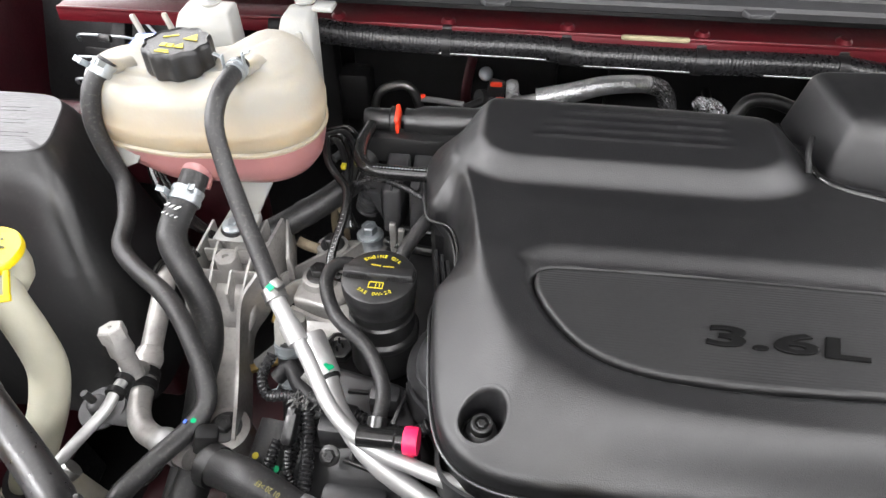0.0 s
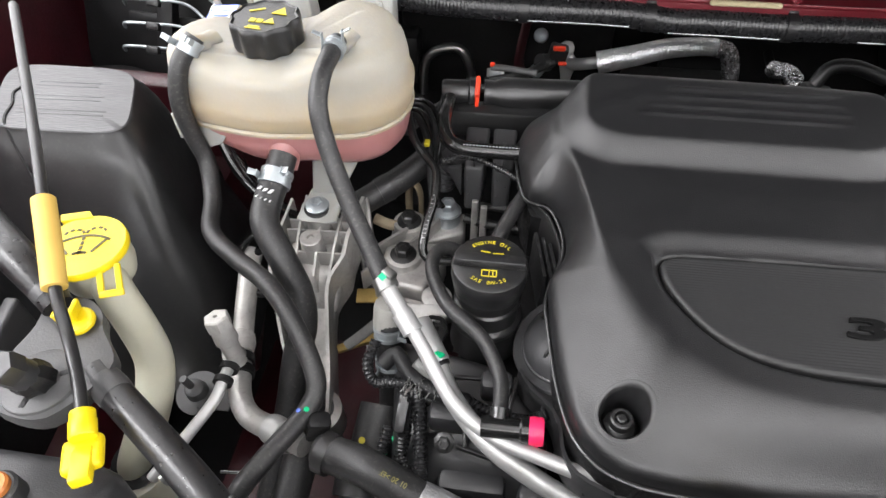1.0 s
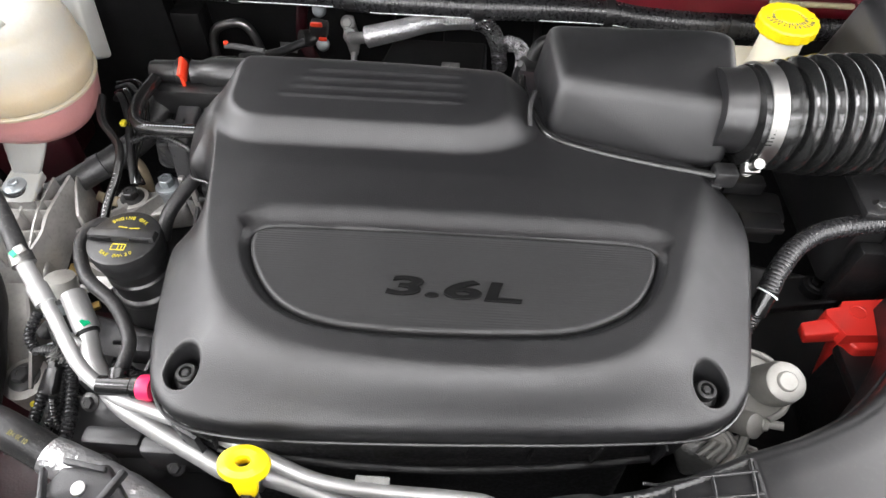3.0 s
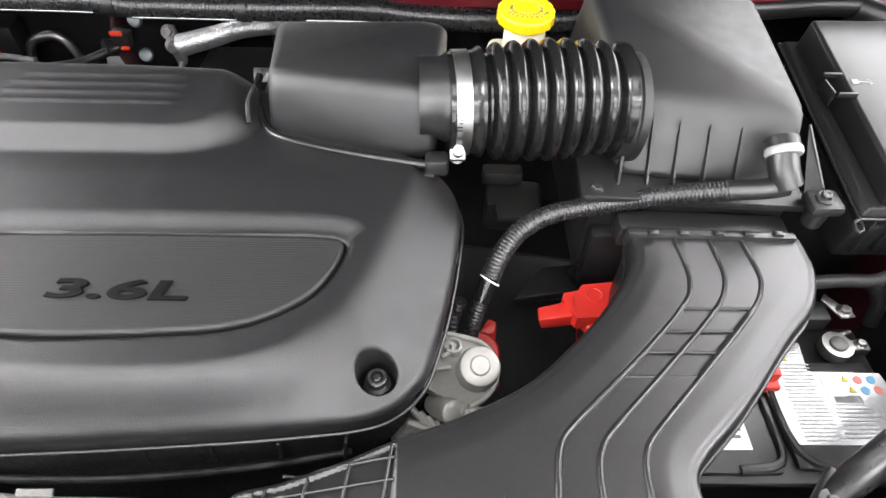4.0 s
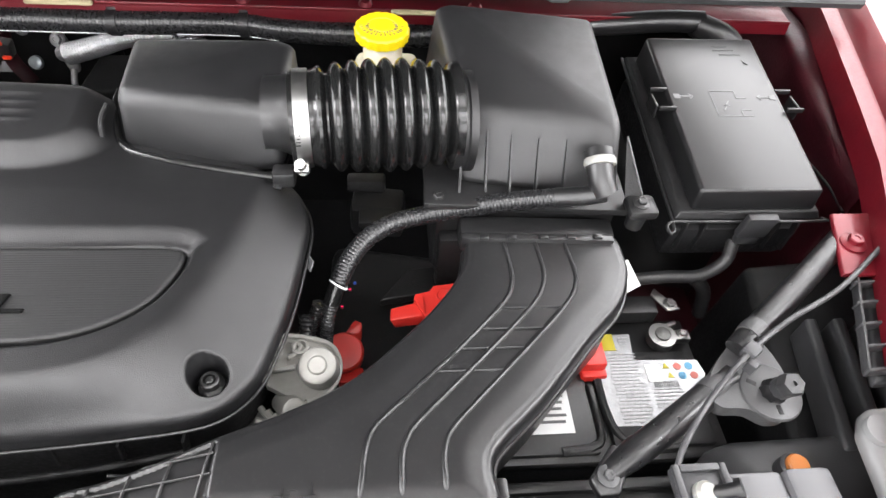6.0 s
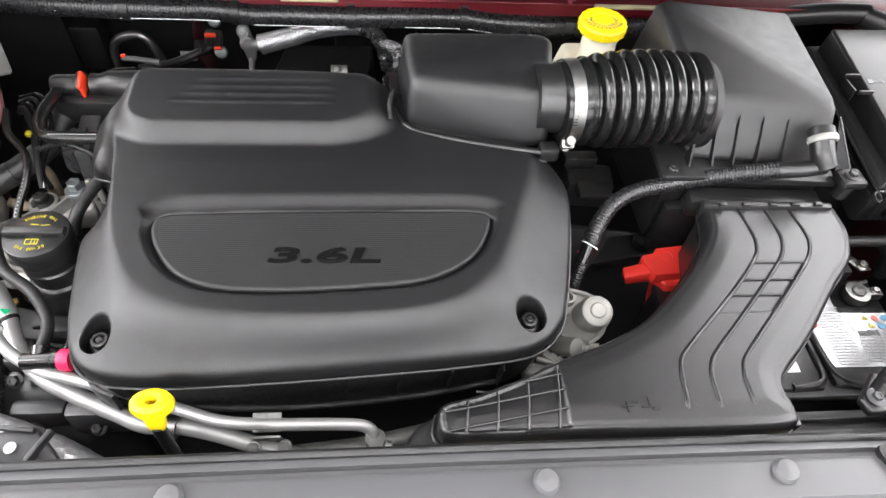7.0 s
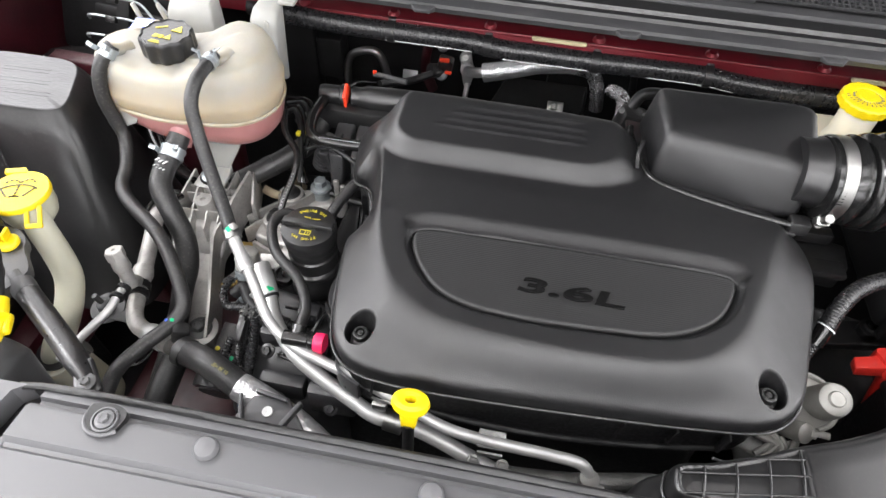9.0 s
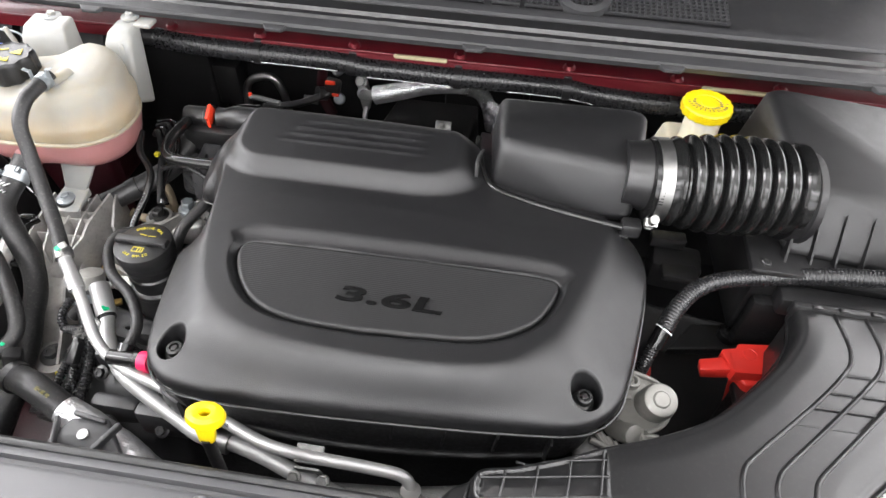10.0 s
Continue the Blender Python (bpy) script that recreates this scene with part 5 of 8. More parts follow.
    marks = [lathe([(0.0095, 0), (0.0095, 0.0006)], (-0.318, 0.617, zt), (0, 0, 1), 3, turn=1.57 - 0.15), lathe([(0.007, 0), (0.007, 0.0006)], (-0.323, 0.597, zt), (0, 0, 1), 3, turn=1.45), rbox((-0.341, 0.599, zt), (0.006, 0.007, 0.0006), 0, (0, 0, -8)), rbox((-0.3335, 0.598, zt), (0.006, 0.007, 0.0006), 0, (0, 0, -8)), rbox((-0.336, 0.587, zt), (0.012, 0.002, 0.0006), 0, (0, 0, -8)), rbox((-0.336, 0.5835, zt), (0.016, 0.002, 0.0006), 0, (0, 0, -8)), rbox((-0.343, 0.620, zt), (0.016, 0.0025, 0.0006), 0, (0, 0, 25))]
    for mk in marks:
        part("printed_mark", mk, YELLOWINK, cap, "yellow warning symbol")
    lb = part("bottle_label", rbox((-0.400, 0.656, 1.1342), (0.032, 0.024, 0.0008), 0, (12, -8, -8)), LABEL, cb, "white coolant label with blue rim")
    part("label_text", moved(lettering("OAT COOLANT", 0.0040, (0, 0, 0), depth=0.0002), pose(-0.400, 0.658, 1.1352, 12, -8, -8)), BLUEINK, lb)
    part("label_line", rbox((-0.400, 0.650, 1.1338), (0.020, 0.0022, 0.0005), 0, (12, -8, -8)), BLUEINK, lb)
    part("label_rim", merge(*[moved(rbox((dx, dy, 0.0007), (sx, sy, 0.0004), 0), pose(-0.400, 0.656, 1.1342, 12, -8, -8)) for dx, dy, sx, sy in ((0, 0.0115, 0.032, 0.001), (0, -0.0115, 0.032, 0.001), (0.0155, 0, 0.001, 0.024), (-0.0155, 0, 0.001, 0.024))]), BLUEINK, lb)
    part("rear_step", hull([(-0.420, 0.638, 1.126), (-0.380, 0.632, 1.131), (-0.378, 0.672, 1.137), (-0.420, 0.676, 1.135), (-0.425, 0.62, 1.06), (-0.37, 0.61, 1.06), (-0.37, 0.67, 1.06), (-0.425, 0.67, 1.06)], 0.004), BOTTLE, cb)
    part("mount_bolt", merge(lathe([(0.0135, 0), (0.0135, 0.002), (0.009, 0.005)], (-0.295, 0.551, 0.960), (0, -0.1, 1), 26), hexbolt((-0.295, 0.551, 0.9615), 0.0065, (0, -0.1, 1), 1.5)), CLAMPW, cb, "zinc flange bolt through the leg")
    part("grommet", lathe([(0.015, -0.012), (0.0165, -0.008), (0.0165, -0.002), (0.0145, 0.0)], (-0.295, 0.551, 0.960), (0, -0.1, 1), 24), DARK, cb, "black rubber grommet")


coolant_bottle()


# ---- hoses of the coolant circuit ----
def spring_clamp(parent, at, axis, r, wide=0.014):
    """A constant-tension clamp: slotted band and two splayed ears."""
    a = Vector(axis).normalized()
    c = part("spring_clamp", merge(band(Vector(at) - a * wide * 0.33, axis, r, wide * 0.34, 0.0012), band(Vector(at) + a * wide * 0.33, axis, r, wide * 0.34, 0.0012), band(at, axis, r - 0.0002, wide, 0.0006)), CLAMPW, parent, "pale spring hose clamp")
    up = Vector((0, -0.25, 1))
    side = (up - a * up.dot(a)).normalized()
    cross = a.cross(side)
    for s in (1, -1):
        out = (side * 0.8 + cross * s * 0.6).normalized()
        p = Vector(at) + out * (r + 0.0048) + a * 0.004 * s
        m = Matrix((cross, a, side)).transposed().to_4x4()
        part("ear", moved(merge(rbox((0, 0, 0), (0.0014, wide * 0.45, 0.012), 0.0004), rbox((s * 0.004, 0, 0.0055), (0.009, wide * 0.4, 0.0014), 0.0004, (0, -s * 25, 0))), Matrix.Translation(p) @ m), CLAMPW, c)
    return c


def coolant_hoses():
    h = thing("overflow_hose", (-0.3, 0.4, 0.88), "grey-black rubber overflow hose from the coolant bottle", "hose")
    part("hose", tube([(-0.394, 0.578, 1.148), (-0.408, 0.558, 1.128), (-0.415, 0.547, 1.092), (-0.412, 0.545, 1.050), (-0.405, 0.541, 1.022), (-0.395, 0.512, 0.996), (-0.384, 0.473, 0.986), (-0.349, 0.443, 0.984), (-0.303, 0.412, 0.983), (-0.270, 0.380, 0.965), (-0.243, 0.340, 0.938), (-0.247, 0.313, 0.926), (-0.269, 0.268, 0.926), (-0.288, 0.236, 0.915), (-0.309, 0.205, 0.865)], 0.0095, 18), RUBBER, h)
    spring_clamp(h, (-0.3985, 0.571, 1.142), (-0.5, -0.7, -0.75), 0.0104)
    part("paint_dab", lathe([(0.0022, 0), (0.0022, 0.0006)], (-0.2515, 0.309, 0.9352), (-0.3, 0, 1), 10), BLUEINK, h, "blue paint dot")
    part("paint_dab", lathe([(0.0026, 0), (0.0026, 0.0006)], (-0.2445, 0.311, 0.9349), (0.35, 0, 1), 10), GREENINK, h, "green paint dot")
    h2 = thing("supply_hose", (-0.29, 0.43, 0.82), "thick black rubber coolant supply hose", "hose")
    part("hose", tube([(-0.318, 0.545, 1.036), (-0.321, 0.524, 1.024), (-0.325, 0.496, 1.012), (-0.322, 0.474, 1.000), (-0.303, 0.454, 0.972), (-0.287, 0.438, 0.938), (-0.284, 0.420, 0.905), (-0.293, 0.400, 0.870), (-0.297, 0.37, 0.835), (-0.300, 0.32, 0.80), (-0.31, 0.25, 0.75)], 0.015, 20), RUBBER, h2)
    spring_clamp(h2, (-0.3215, 0.521, 1.0235), (-0.1, -0.75, -0.4), 0.016, 0.016)
    part("print", merge(*[rbox((-0.329 + 0.006 * k, 0.499 - 0.002 * k, 1.0305 - 0.0006 * k), (0.0035, 0.010, 0.0008), 0, (-22, 0, 0)) for k in range(3)] + [rbox((-0.331 + 0.005 * k, 0.490 - 0.0015 * k, 1.0265 - 0.0006 * k), (0.0014, 0.006, 0.0008), 0, (-26, 0, 8 * (k % 2))) for k in range(4)]), WHITEINK, h2)
    h3 = thing("bleed_hose", (-0.22, 0.48, 0.95), "black rubber bleed hose with woven surface", "hose")
    part("hose", tube([(-0.252, 0.580, 1.151), (-0.253, 0.555, 1.151), (-0.255, 0.528, 1.146), (-0.255, 0.505, 1.128), (-0.247, 0.489, 1.098), (-0.227, 0.461, 1.064), (-0.201, 0.427, 1.034), (-0.180, 0.397, 1.015)], 0.0088, 18), RUBBER, h3)
    spring_clamp(h3, (-0.2525, 0.566, 1.1512), (0, -1, 0), 0.0096, 0.012)
    cl = part("end_clamp", merge(band((-0.182, 0.400, 1.017), (0.55, -0.72, -0.42), 0.0094, 0.012, 0.0016), rbox((-0.178, 0.402, 1.029), (0.012, 0.009, 0.006), 0.001, (0, 0, -35))), STEEL, h3, "crimped steel hose clamp")
    part("paint_dab", rbox((-0.183, 0.398, 1.0295), (0.006, 0.007, 0.001), 0, (20, 20, -35)), GREENINK, cl)
    # aluminium lines to the front
    t1 = thing("coolant_pipe", (0.0, 0.28, 0.93), "bare aluminium coolant pipe along the engine front", "pipe")
    part("pipe", tube([(-0.180, 0.397, 1.015), (-0.145, 0.358, 0.992), (-0.110, 0.316, 0.968), (-0.071, 0.293, 0.958), (-0.030, 0.281, 0.955), (0.036, 0.262, 0.953), (0.085, 0.244, 0.953), (0.130, 0.228, 0.956), (0.180, 0.221, 0.960), (0.243, 0.220, 0.958), (0.279, 0.220, 0.950), (0.290, 0.214, 0.934), (0.293, 0.209, 0.905)], lambda u: 0.0078 if u < 0.08 else 0.0066, 18), ALU, t1)
    part("swage", lathe([(0.0095, -0.010), (0.0095, 0.010)], (-0.158, 0.372, 1.0), (0.55, -0.62, -0.36), 20), ALU, t1)
    part("end_nut", merge(lathe([(0.011, 0), (0.011, 0.016)], (0.290, 0.210, 0.925), (0, 0, 1), 18), rbox((0.302, 0.207, 0.928), (0.012, 0.008, 0.008), 0.002)), STEEL, t1)
    br = part("clip_plate", merge(rbox((0.179, 0.223, 0.961), (0.030, 0.020, 0.004), 0.0015, (25, 0, 0)), rbox((0.179, 0.212, 0.946), (0.028, 0.003, 0.022), 0.001, (15, 0, 0))), GREYCAST, t1, "zinc holding clip")
    for x in (0.163, 0.195):
        part("clip_screw", hexbolt((x, 0.208, 0.932), 0.0065, (0, -0.5, 0.8), 1.2, 1.0), STEEL, br)
    t2 = thing("heater_pipe", (0.0, 0.28, 0.89), "thick bare aluminium heater pipe", "pipe")
    part("pipe", tube([(-0.130, 0.364, 0.951), (-0.124, 0.352, 0.948), (-0.109, 0.328, 0.945), (-0.075, 0.294, 0.940), (-0.034, 0.274, 0.928), (0.009, 0.256, 0.922), (0.041, 0.243, 0.919), (0.073, 0.242, 0.917), (0.114, 0.234, 0.913), (0.168, 0.219, 0.904), (0.225, 0.207, 0.89)], 0.0092, 20), ALU, t2)
    part("end_sleeve", merge(lathe([(0.0118, 0.0), (0.0122, 0.002), (0.0122, 0.042), (0.0115, 0.0445), (0.009, 0.0455), (0.0, 0.0455)], (-0.1300, 0.3635, 0.951), (-0.53, 0.76, 0.34), 26)), ALU, t2, "pale capped pipe end")
    part("end_ring", lathe([(0.0104, -0.004), (0.0108, -0.003), (0.0108, 0.0), (0.0100, 0.0006)], (-0.1300, 0.3635, 0.951), (-0.53, 0.76, 0.34), 24), DARK, t2)
    part("cross_stay", tube([(-0.150, 0.356, 0.962), (-0.136, 0.350, 0.954), (-0.118, 0.344, 0.950)], 0.0050, 10, squash=0.6), GREYCAST, t2)
    part("saddle", band((0.064, 0.2415, 0.9175), (1, -0.1, -0.05), 0.0112, 0.022, 0.0018), STEEL, t2)
    part("paint_dab", rbox((-0.1285, 0.3660, 0.9640), (0.008, 0.007, 0.0012), 0, (-22, 14, -36)), GREENINK, t2)
    lo = thing("radiator_hose", (-0.18, 0.26, 0.88), "large black moulded radiator hose", "hose")
    part("hose", tube([(-0.228, 0.286, 0.905), (-0.205, 0.278, 0.915), (-0.175, 0.266, 0.924), (-0.127, 0.247, 0.914)], 0.0168, 24), RUBBER, lo)
    part("print", moved(lettering("01 20 >EPDM<", 0.0066, (0, 0, 0), depth=0.0003), pose(-0.160, 0.2580, 0.9400, -10, 6, 157)), FADEDINK, lo)
    foil = tube([(-0.132, 0.249, 0.915), (-0.105, 0.241, 0.911), (-0.081, 0.233, 0.905), (-0.05, 0.222, 0.897), (-0.015, 0.205, 0.884)], 0.0178, 26, 0.003)
    for v in foil.verts:
        v.co += 0.0012 * Vector(noise.noise_vector(v.co * 90))
    part("foil_wrap", foil, FOIL, lo, "crinkled silver foil wrap")
    part("end_ring", band((-0.222, 0.284, 0.908), (1, -0.35, 0.05), 0.0176, 0.012, 0.002), BLACK, lo)
    solo("lower_hose", tube([(-0.262, 0.31, 0.85), (-0.266, 0.27, 0.835), (-0.275, 0.22, 0.80), (-0.285, 0.18, 0.74)], 0.018, 20), RUBBER, "black rubber hose running down to the radiator", "hose")
    cp = thing("hose_retainer", (-0.25, 0.30, 0.9), "black plastic hose retaining clip", "clip")
    part("clip_body", merge(rbox((-0.236, 0.305, 0.915), (0.022, 0.018, 0.03), 0.005, (0, 20, 20)), rbox((-0.228, 0.30, 0.895), (0.014, 0.014, 0.03), 0.004)), DARK, cp)


coolant_hoses()


# ---- refrigerant lines and their valve ----
def ac_lines():
    ac = thing("refrigerant_pipe", (-0.33, 0.4, 0.86), "dull aluminium refrigerant pipe with clamp", "pipe")
    part("pipe", tube([(-0.366, 0.505, 0.92), (-0.364, 0.488, 0.918), (-0.360, 0.460, 0.907), (-0.354, 0.420, 0.892), (-0.343, 0.378, 0.886), (-0.331, 0.342, 0.886), (-0.313, 0.320, 0.890), (-0.285, 0.306, 0.897), (-0.245, 0.290, 0.905)], 0.0115, 20), CAST, ac)
    part("ferrule", merge(lathe([(0.0135, -0.016), (0.0145, -0.012), (0.0145, -0.004), (0.013, 0), (0.0145, 0.004), (0.0145, 0.012), (0.0135, 0.016)], (-0.272, 0.301, 0.900), (1, -0.4, 0.15), 24)), ALU, ac)
    part("ball_joint", lathe([(0.006, -0.016), (0.0135, -0.010), (0.0155, 0), (0.0135, 0.010), (0.006, 0.016)], (-0.3505, 0.402, 0.889), (0.2, -0.9, -0.15), 24), CAST, ac)
    for y, z in ((0.382, 0.8865), (0.368, 0.886)):
        part("rubber_band", band((-0.345 + (0.382 - y) * 0.3, y, z), (0.25, -0.95, 0), 0.0118, 0.009, 0.0034), DARK, ac)
    part("valve", merge(lathe([(0.009, -0.055), (0.009, -0.03), (0.0115, -0.024), (0.0105, -0.008)], (-0.339, 0.368, 0.978), (-0.2, 0.2, 1), 22), lathe([(0.0125, -0.008), (0.0125, 0.004), (0.011, 0.0055), (0.0025, 0.0055), (0.002, 0.003)], (-0.339, 0.368, 0.978), (-0.2, 0.2, 1), 6)), CAST, ac, "pale capped service valve")
    part("branch", tube([(-0.334, 0.360, 0.935), (-0.341, 0.375, 0.91), (-0.347, 0.385, 0.893)], 0.009, 16), CAST, ac)
    sm = thing("service_line", (-0.34, 0.3, 0.88), "thin aluminium refrigerant line", "pipe")
    part("line", tube([(-0.330, 0.352, 0.932), (-0.331, 0.335, 0.936), (-0.334, 0.312, 0.930), (-0.352, 0.274, 0.920), (-0.375, 0.245, 0.90)], 0.0055, 14), ALU, sm)
    for p in ((-0.3305, 0.345, 0.934), (-0.331, 0.330, 0.9345)):
        part("rubber_band", band(p, (0, -1, 0), 0.0062, 0.006, 0.003), DARK, sm)
    part("line_nut", merge(lathe([(0.008, 0), (0.008, 0.022)], (-0.352, 0.262, 0.905), (-0.5, -0.6, -0.3), 14), lathe([(0.0105, -0.004), (0.0105, 0.004)], (-0.350, 0.264, 0.906), (-0.5, -0.6, -0.3), 18)), STEEL, sm)
    ft = thing("line_bracket", (-0.38, 0.36, 0.84), "small zinc bracket bolted to the body", "bracket")
    part("plate", merge(lathe([(0.024, 0), (0.024, 0.002)], (-0.386, 0.352, 0.862), (0, -0.2, 1), 28), rbox((-0.365, 0.350, 0.862), (0.035, 0.03, 0.002), 0.001)), STEELGREY, ft)
    part("stud", merge(lathe([(0.012, 0), (0.010, 0.012), (0.007, 0.014)], (-0.388, 0.353, 0.863), (0, -0.2, 1), 20), lathe([(0.004, 0), (0.004, 0.03)], (-0.388, 0.353, 0.863), (-0.2, -0.1, 1), 12)), STEELGREY, ft)
    solo("wiring_loop", tube([(-0.30, 0.33, 0.87), (-0.292, 0.305, 0.86), (-0.305, 0.28, 0.855), (-0.335, 0.275, 0.855)], 0.0016, 8), GLOSS, "thin black wire loop", "wire")


ac_lines()


# ---- engine mount bracket, casting with webs ----
def mount_bracket():
    mb = thing("mount_bracket", (-0.27, 0.45, 0.82), "ribbed cast aluminium engine mount bracket", "mount bracket")
    part("bed", hull([(-0.330, 0.590, 0.930), (-0.245, 0.590, 0.930), (-0.330, 0.500, 0.905), (-0.262, 0.500, 0.900), (-0.330, 0.590, 0.89), (-0.245, 0.590, 0.89), (-0.322, 0.470, 0.86), (-0.266, 0.470, 0.86)], 0.005), CAST, mb)
    part("channel_floor", hull([(-0.325, 0.480, 0.87), (-0.268, 0.480, 0.87), (-0.296, 0.36, 0.785), (-0.262, 0.36, 0.785), (-0.325, 0.480, 0.84), (-0.268, 0.480, 0.84), (-0.296, 0.36, 0.76), (-0.262, 0.36, 0.76)], 0.004), CAST, mb)
    # grid of thin webs on the bed
    for y, z in ((0.545, 0.940), (0.532, 0.937), (0.508, 0.926)):
        part("cross_web", wall([(-0.330, y, z), (-0.255, y + 0.003, z)], 0.02, 0.0028), CAST, mb)
    for x0, x1 in ((-0.318, -0.312), (-0.292, -0.290), (-0.268, -0.272)):
        part("web", wall([(x0, 0.580, 0.948), (x0 + 0.5 * (x1 - x0), 0.53, 0.938), (x1, 0.485, 0.912)], 0.03, 0.003), CAST, mb)
    # right-hand wall that curls in and sweeps down to the foot
    part("cheek", wall([(-0.250, 0.585, 0.948), (-0.257, 0.530, 0.938), (-0.258, 0.508, 0.928), (-0.267, 0.494, 0.918), (-0.272, 0.483, 0.910), (-0.272, 0.470, 0.900), (-0.268, 0.445, 0.881), (-0.261, 0.405, 0.849), (-0.256, 0.360, 0.815)], 0.066, 0.005), CAST, mb)
    part("left_cheek", wall([(-0.335, 0.575, 0.945), (-0.342, 0.520, 0.928), (-0.342, 0.490, 0.915), (-0.334, 0.471, 0.901), (-0.324, 0.441, 0.877), (-0.308, 0.404, 0.848), (-0.294, 0.365, 0.82)], 0.07, 0.004), CAST, mb)
    part("boss", lathe([(0.016, -0.05), (0.0125, -0.004), (0.0125, 0), (0.0115, 0.001), (0.004, 0.001), (0.0035, -0.003)], (-0.298, 0.519, 0.939), (0, -0.08, 1), 28), CAST, mb)
    part("bolt_pad", lathe([(0.018, -0.03), (0.015, -0.004), (0.015, 0)], (-0.295, 0.551, 0.948), (0, 0, 1), 24), CAST, mb)
    part("foot", lathe([(0.027, -0.03), (0.027, 0.010), (0.019, 0.012)], (-0.270, 0.374, 0.802), (0, -0.1, 1), 28), CAST, mb)
    part("foot_bolt", hexbolt((-0.270, 0.374, 0.814), 0.0105, (0, -0.1, 1), 1.75, 0.9), STEELGREY, mb)
    part("rear_ear", hull([(-0.255, 0.608, 0.940), (-0.250, 0.606, 0.940), (-0.259, 0.610, 0.88), (-0.250, 0.610, 0.88), (-0.238, 0.545, 0.918), (-0.233, 0.545, 0.918), (-0.240, 0.545, 0.88), (-0.230, 0.545, 0.88), (-0.244, 0.575, 0.938), (-0.240, 0.575, 0.938)], 0.002), CAST, mb)
    em = thing("engine_mount_arm", (-0.18, 0.53, 0.86), "bare cast aluminium mount arm with dark bolts", "mount arm")
    part("arm", merge(hull([(-0.222, 0.505, 0.893), (-0.222, 0.560, 0.893), (-0.165, 0.490, 0.898), (-0.145, 0.545, 0.898), (-0.160, 0.575, 0.893), (-0.222, 0.505, 0.85), (-0.222, 0.56, 0.85), (-0.155, 0.49, 0.85), (-0.145, 0.56, 0.85)], 0.006), hull([(-0.222, 0.585, 0.878), (-0.215, 0.628, 0.878), (-0.130, 0.640, 0.884), (-0.128, 0.602, 0.884), (-0.190, 0.575, 0.880), (-0.222, 0.585, 0.84), (-0.215, 0.628, 0.84), (-0.130, 0.640, 0.84), (-0.128, 0.602, 0.84)], 0.006)), CAST, em)
    part("arm_rib", wall([(-0.250, 0.545, 0.888), (-0.222, 0.568, 0.894), (-0.200, 0.592, 0.894)], 0.03, 0.005), CAST, em)
    part("arm_rib", wall([(-0.245, 0.520, 0.884), (-0.225, 0.530, 0.897), (-0.205, 0.537, 0.904)], 0.03, 0.004), CAST, em)
    part("arm_rib", wall([(-0.190, 0.560, 0.902), (-0.172, 0.590, 0.900), (-0.160, 0.610, 0.900)], 0.03, 0.004), CAST, em)
    part("arm_skirt", wall([(-0.222, 0.500, 0.885), (-0.180, 0.482, 0.888), (-0.140, 0.480, 0.888), (-0.118, 0.492, 0.886)], 0.03, 0.006), CAST, em)
    for p in ((-0.195, 0.537, 0.904), (-0.200, 0.608, 0.889)):
        b = part("bolt_seat", lathe([(0.025, -0.025), (0.0205, 0), (0.019, 0.001)], p, (0, 0, 1), 28), CAST, em)
        part("bolt", hexbolt(p, 0.0102, (0, 0, 1), 1.55, 1.0), DARKBOLT, b)
    part("tall_stud", merge(lathe([(0.017, -0.03), (0.0160, -0.012), (0.0175, -0.010), (0.0175, -0.004)], (-0.152, 0.622, 0.905), (0, 0, 1), 26), hexbolt((-0.152, 0.622, 0.901), 0.0105, (0, 0, 1), 1.5, 1.1)), CLAMPW, em, "pale blue-grey coated bolt")
    part("round_pad", lathe([(0.019, -0.03), (0.017, 0.0), (0.014, 0.002)], (-0.147, 0.478, 0.905), (0, 0, 1), 26), CAST, em)
    part("yellow_shim", rbox((-0.222, 0.500, 0.868), (0.05, 0.02, 0.004), 0.001, (0, 0, 8)), BRASS, em, "yellow chromated steel plate")
    part("yellow_shim", rbox((-0.235, 0.455, 0.835), (0.06, 0.010, 0.006), 0.001, (0, 0, 30)), BRASS, em, "yellow chromated steel plate")
    for x, y, z in ((-0.116, 0.597, 0.942), (-0.105, 0.594, 0.936)):
        part("lifting_eye", hull([(x - 0.004, y, z), (x + 0.004, y, z), (x - 0.005, y, 0.86), (x + 0.005, y, 0.86), (x - 0.004, y + 0.007, z), (x + 0.004, y + 0.007, z), (x - 0.005, y + 0.007, 0.86), (x + 0.005, y + 0.007, 0.86)], 0.002), CAST, em)
    part("tan_bracket", tube([(-0.208, 0.650, 0.86), (-0.207, 0.650, 0.900), (-0.203, 0.650, 0.918), (-0.196, 0.646, 0.920), (-0.190, 0.642, 0.905), (-0.190, 0.640, 0.87)], 0.006, 10, squash=0.35), TAN, em, "tan plated bracket strap")
    part("strap_tab", tube([(-0.245, 0.605, 0.893), (-0.228, 0.600, 0.890), (-0.210, 0.604, 0.882)], 0.007, 10, squash=0.3), TAN, em, "tan plated tab")


mount_bracket()


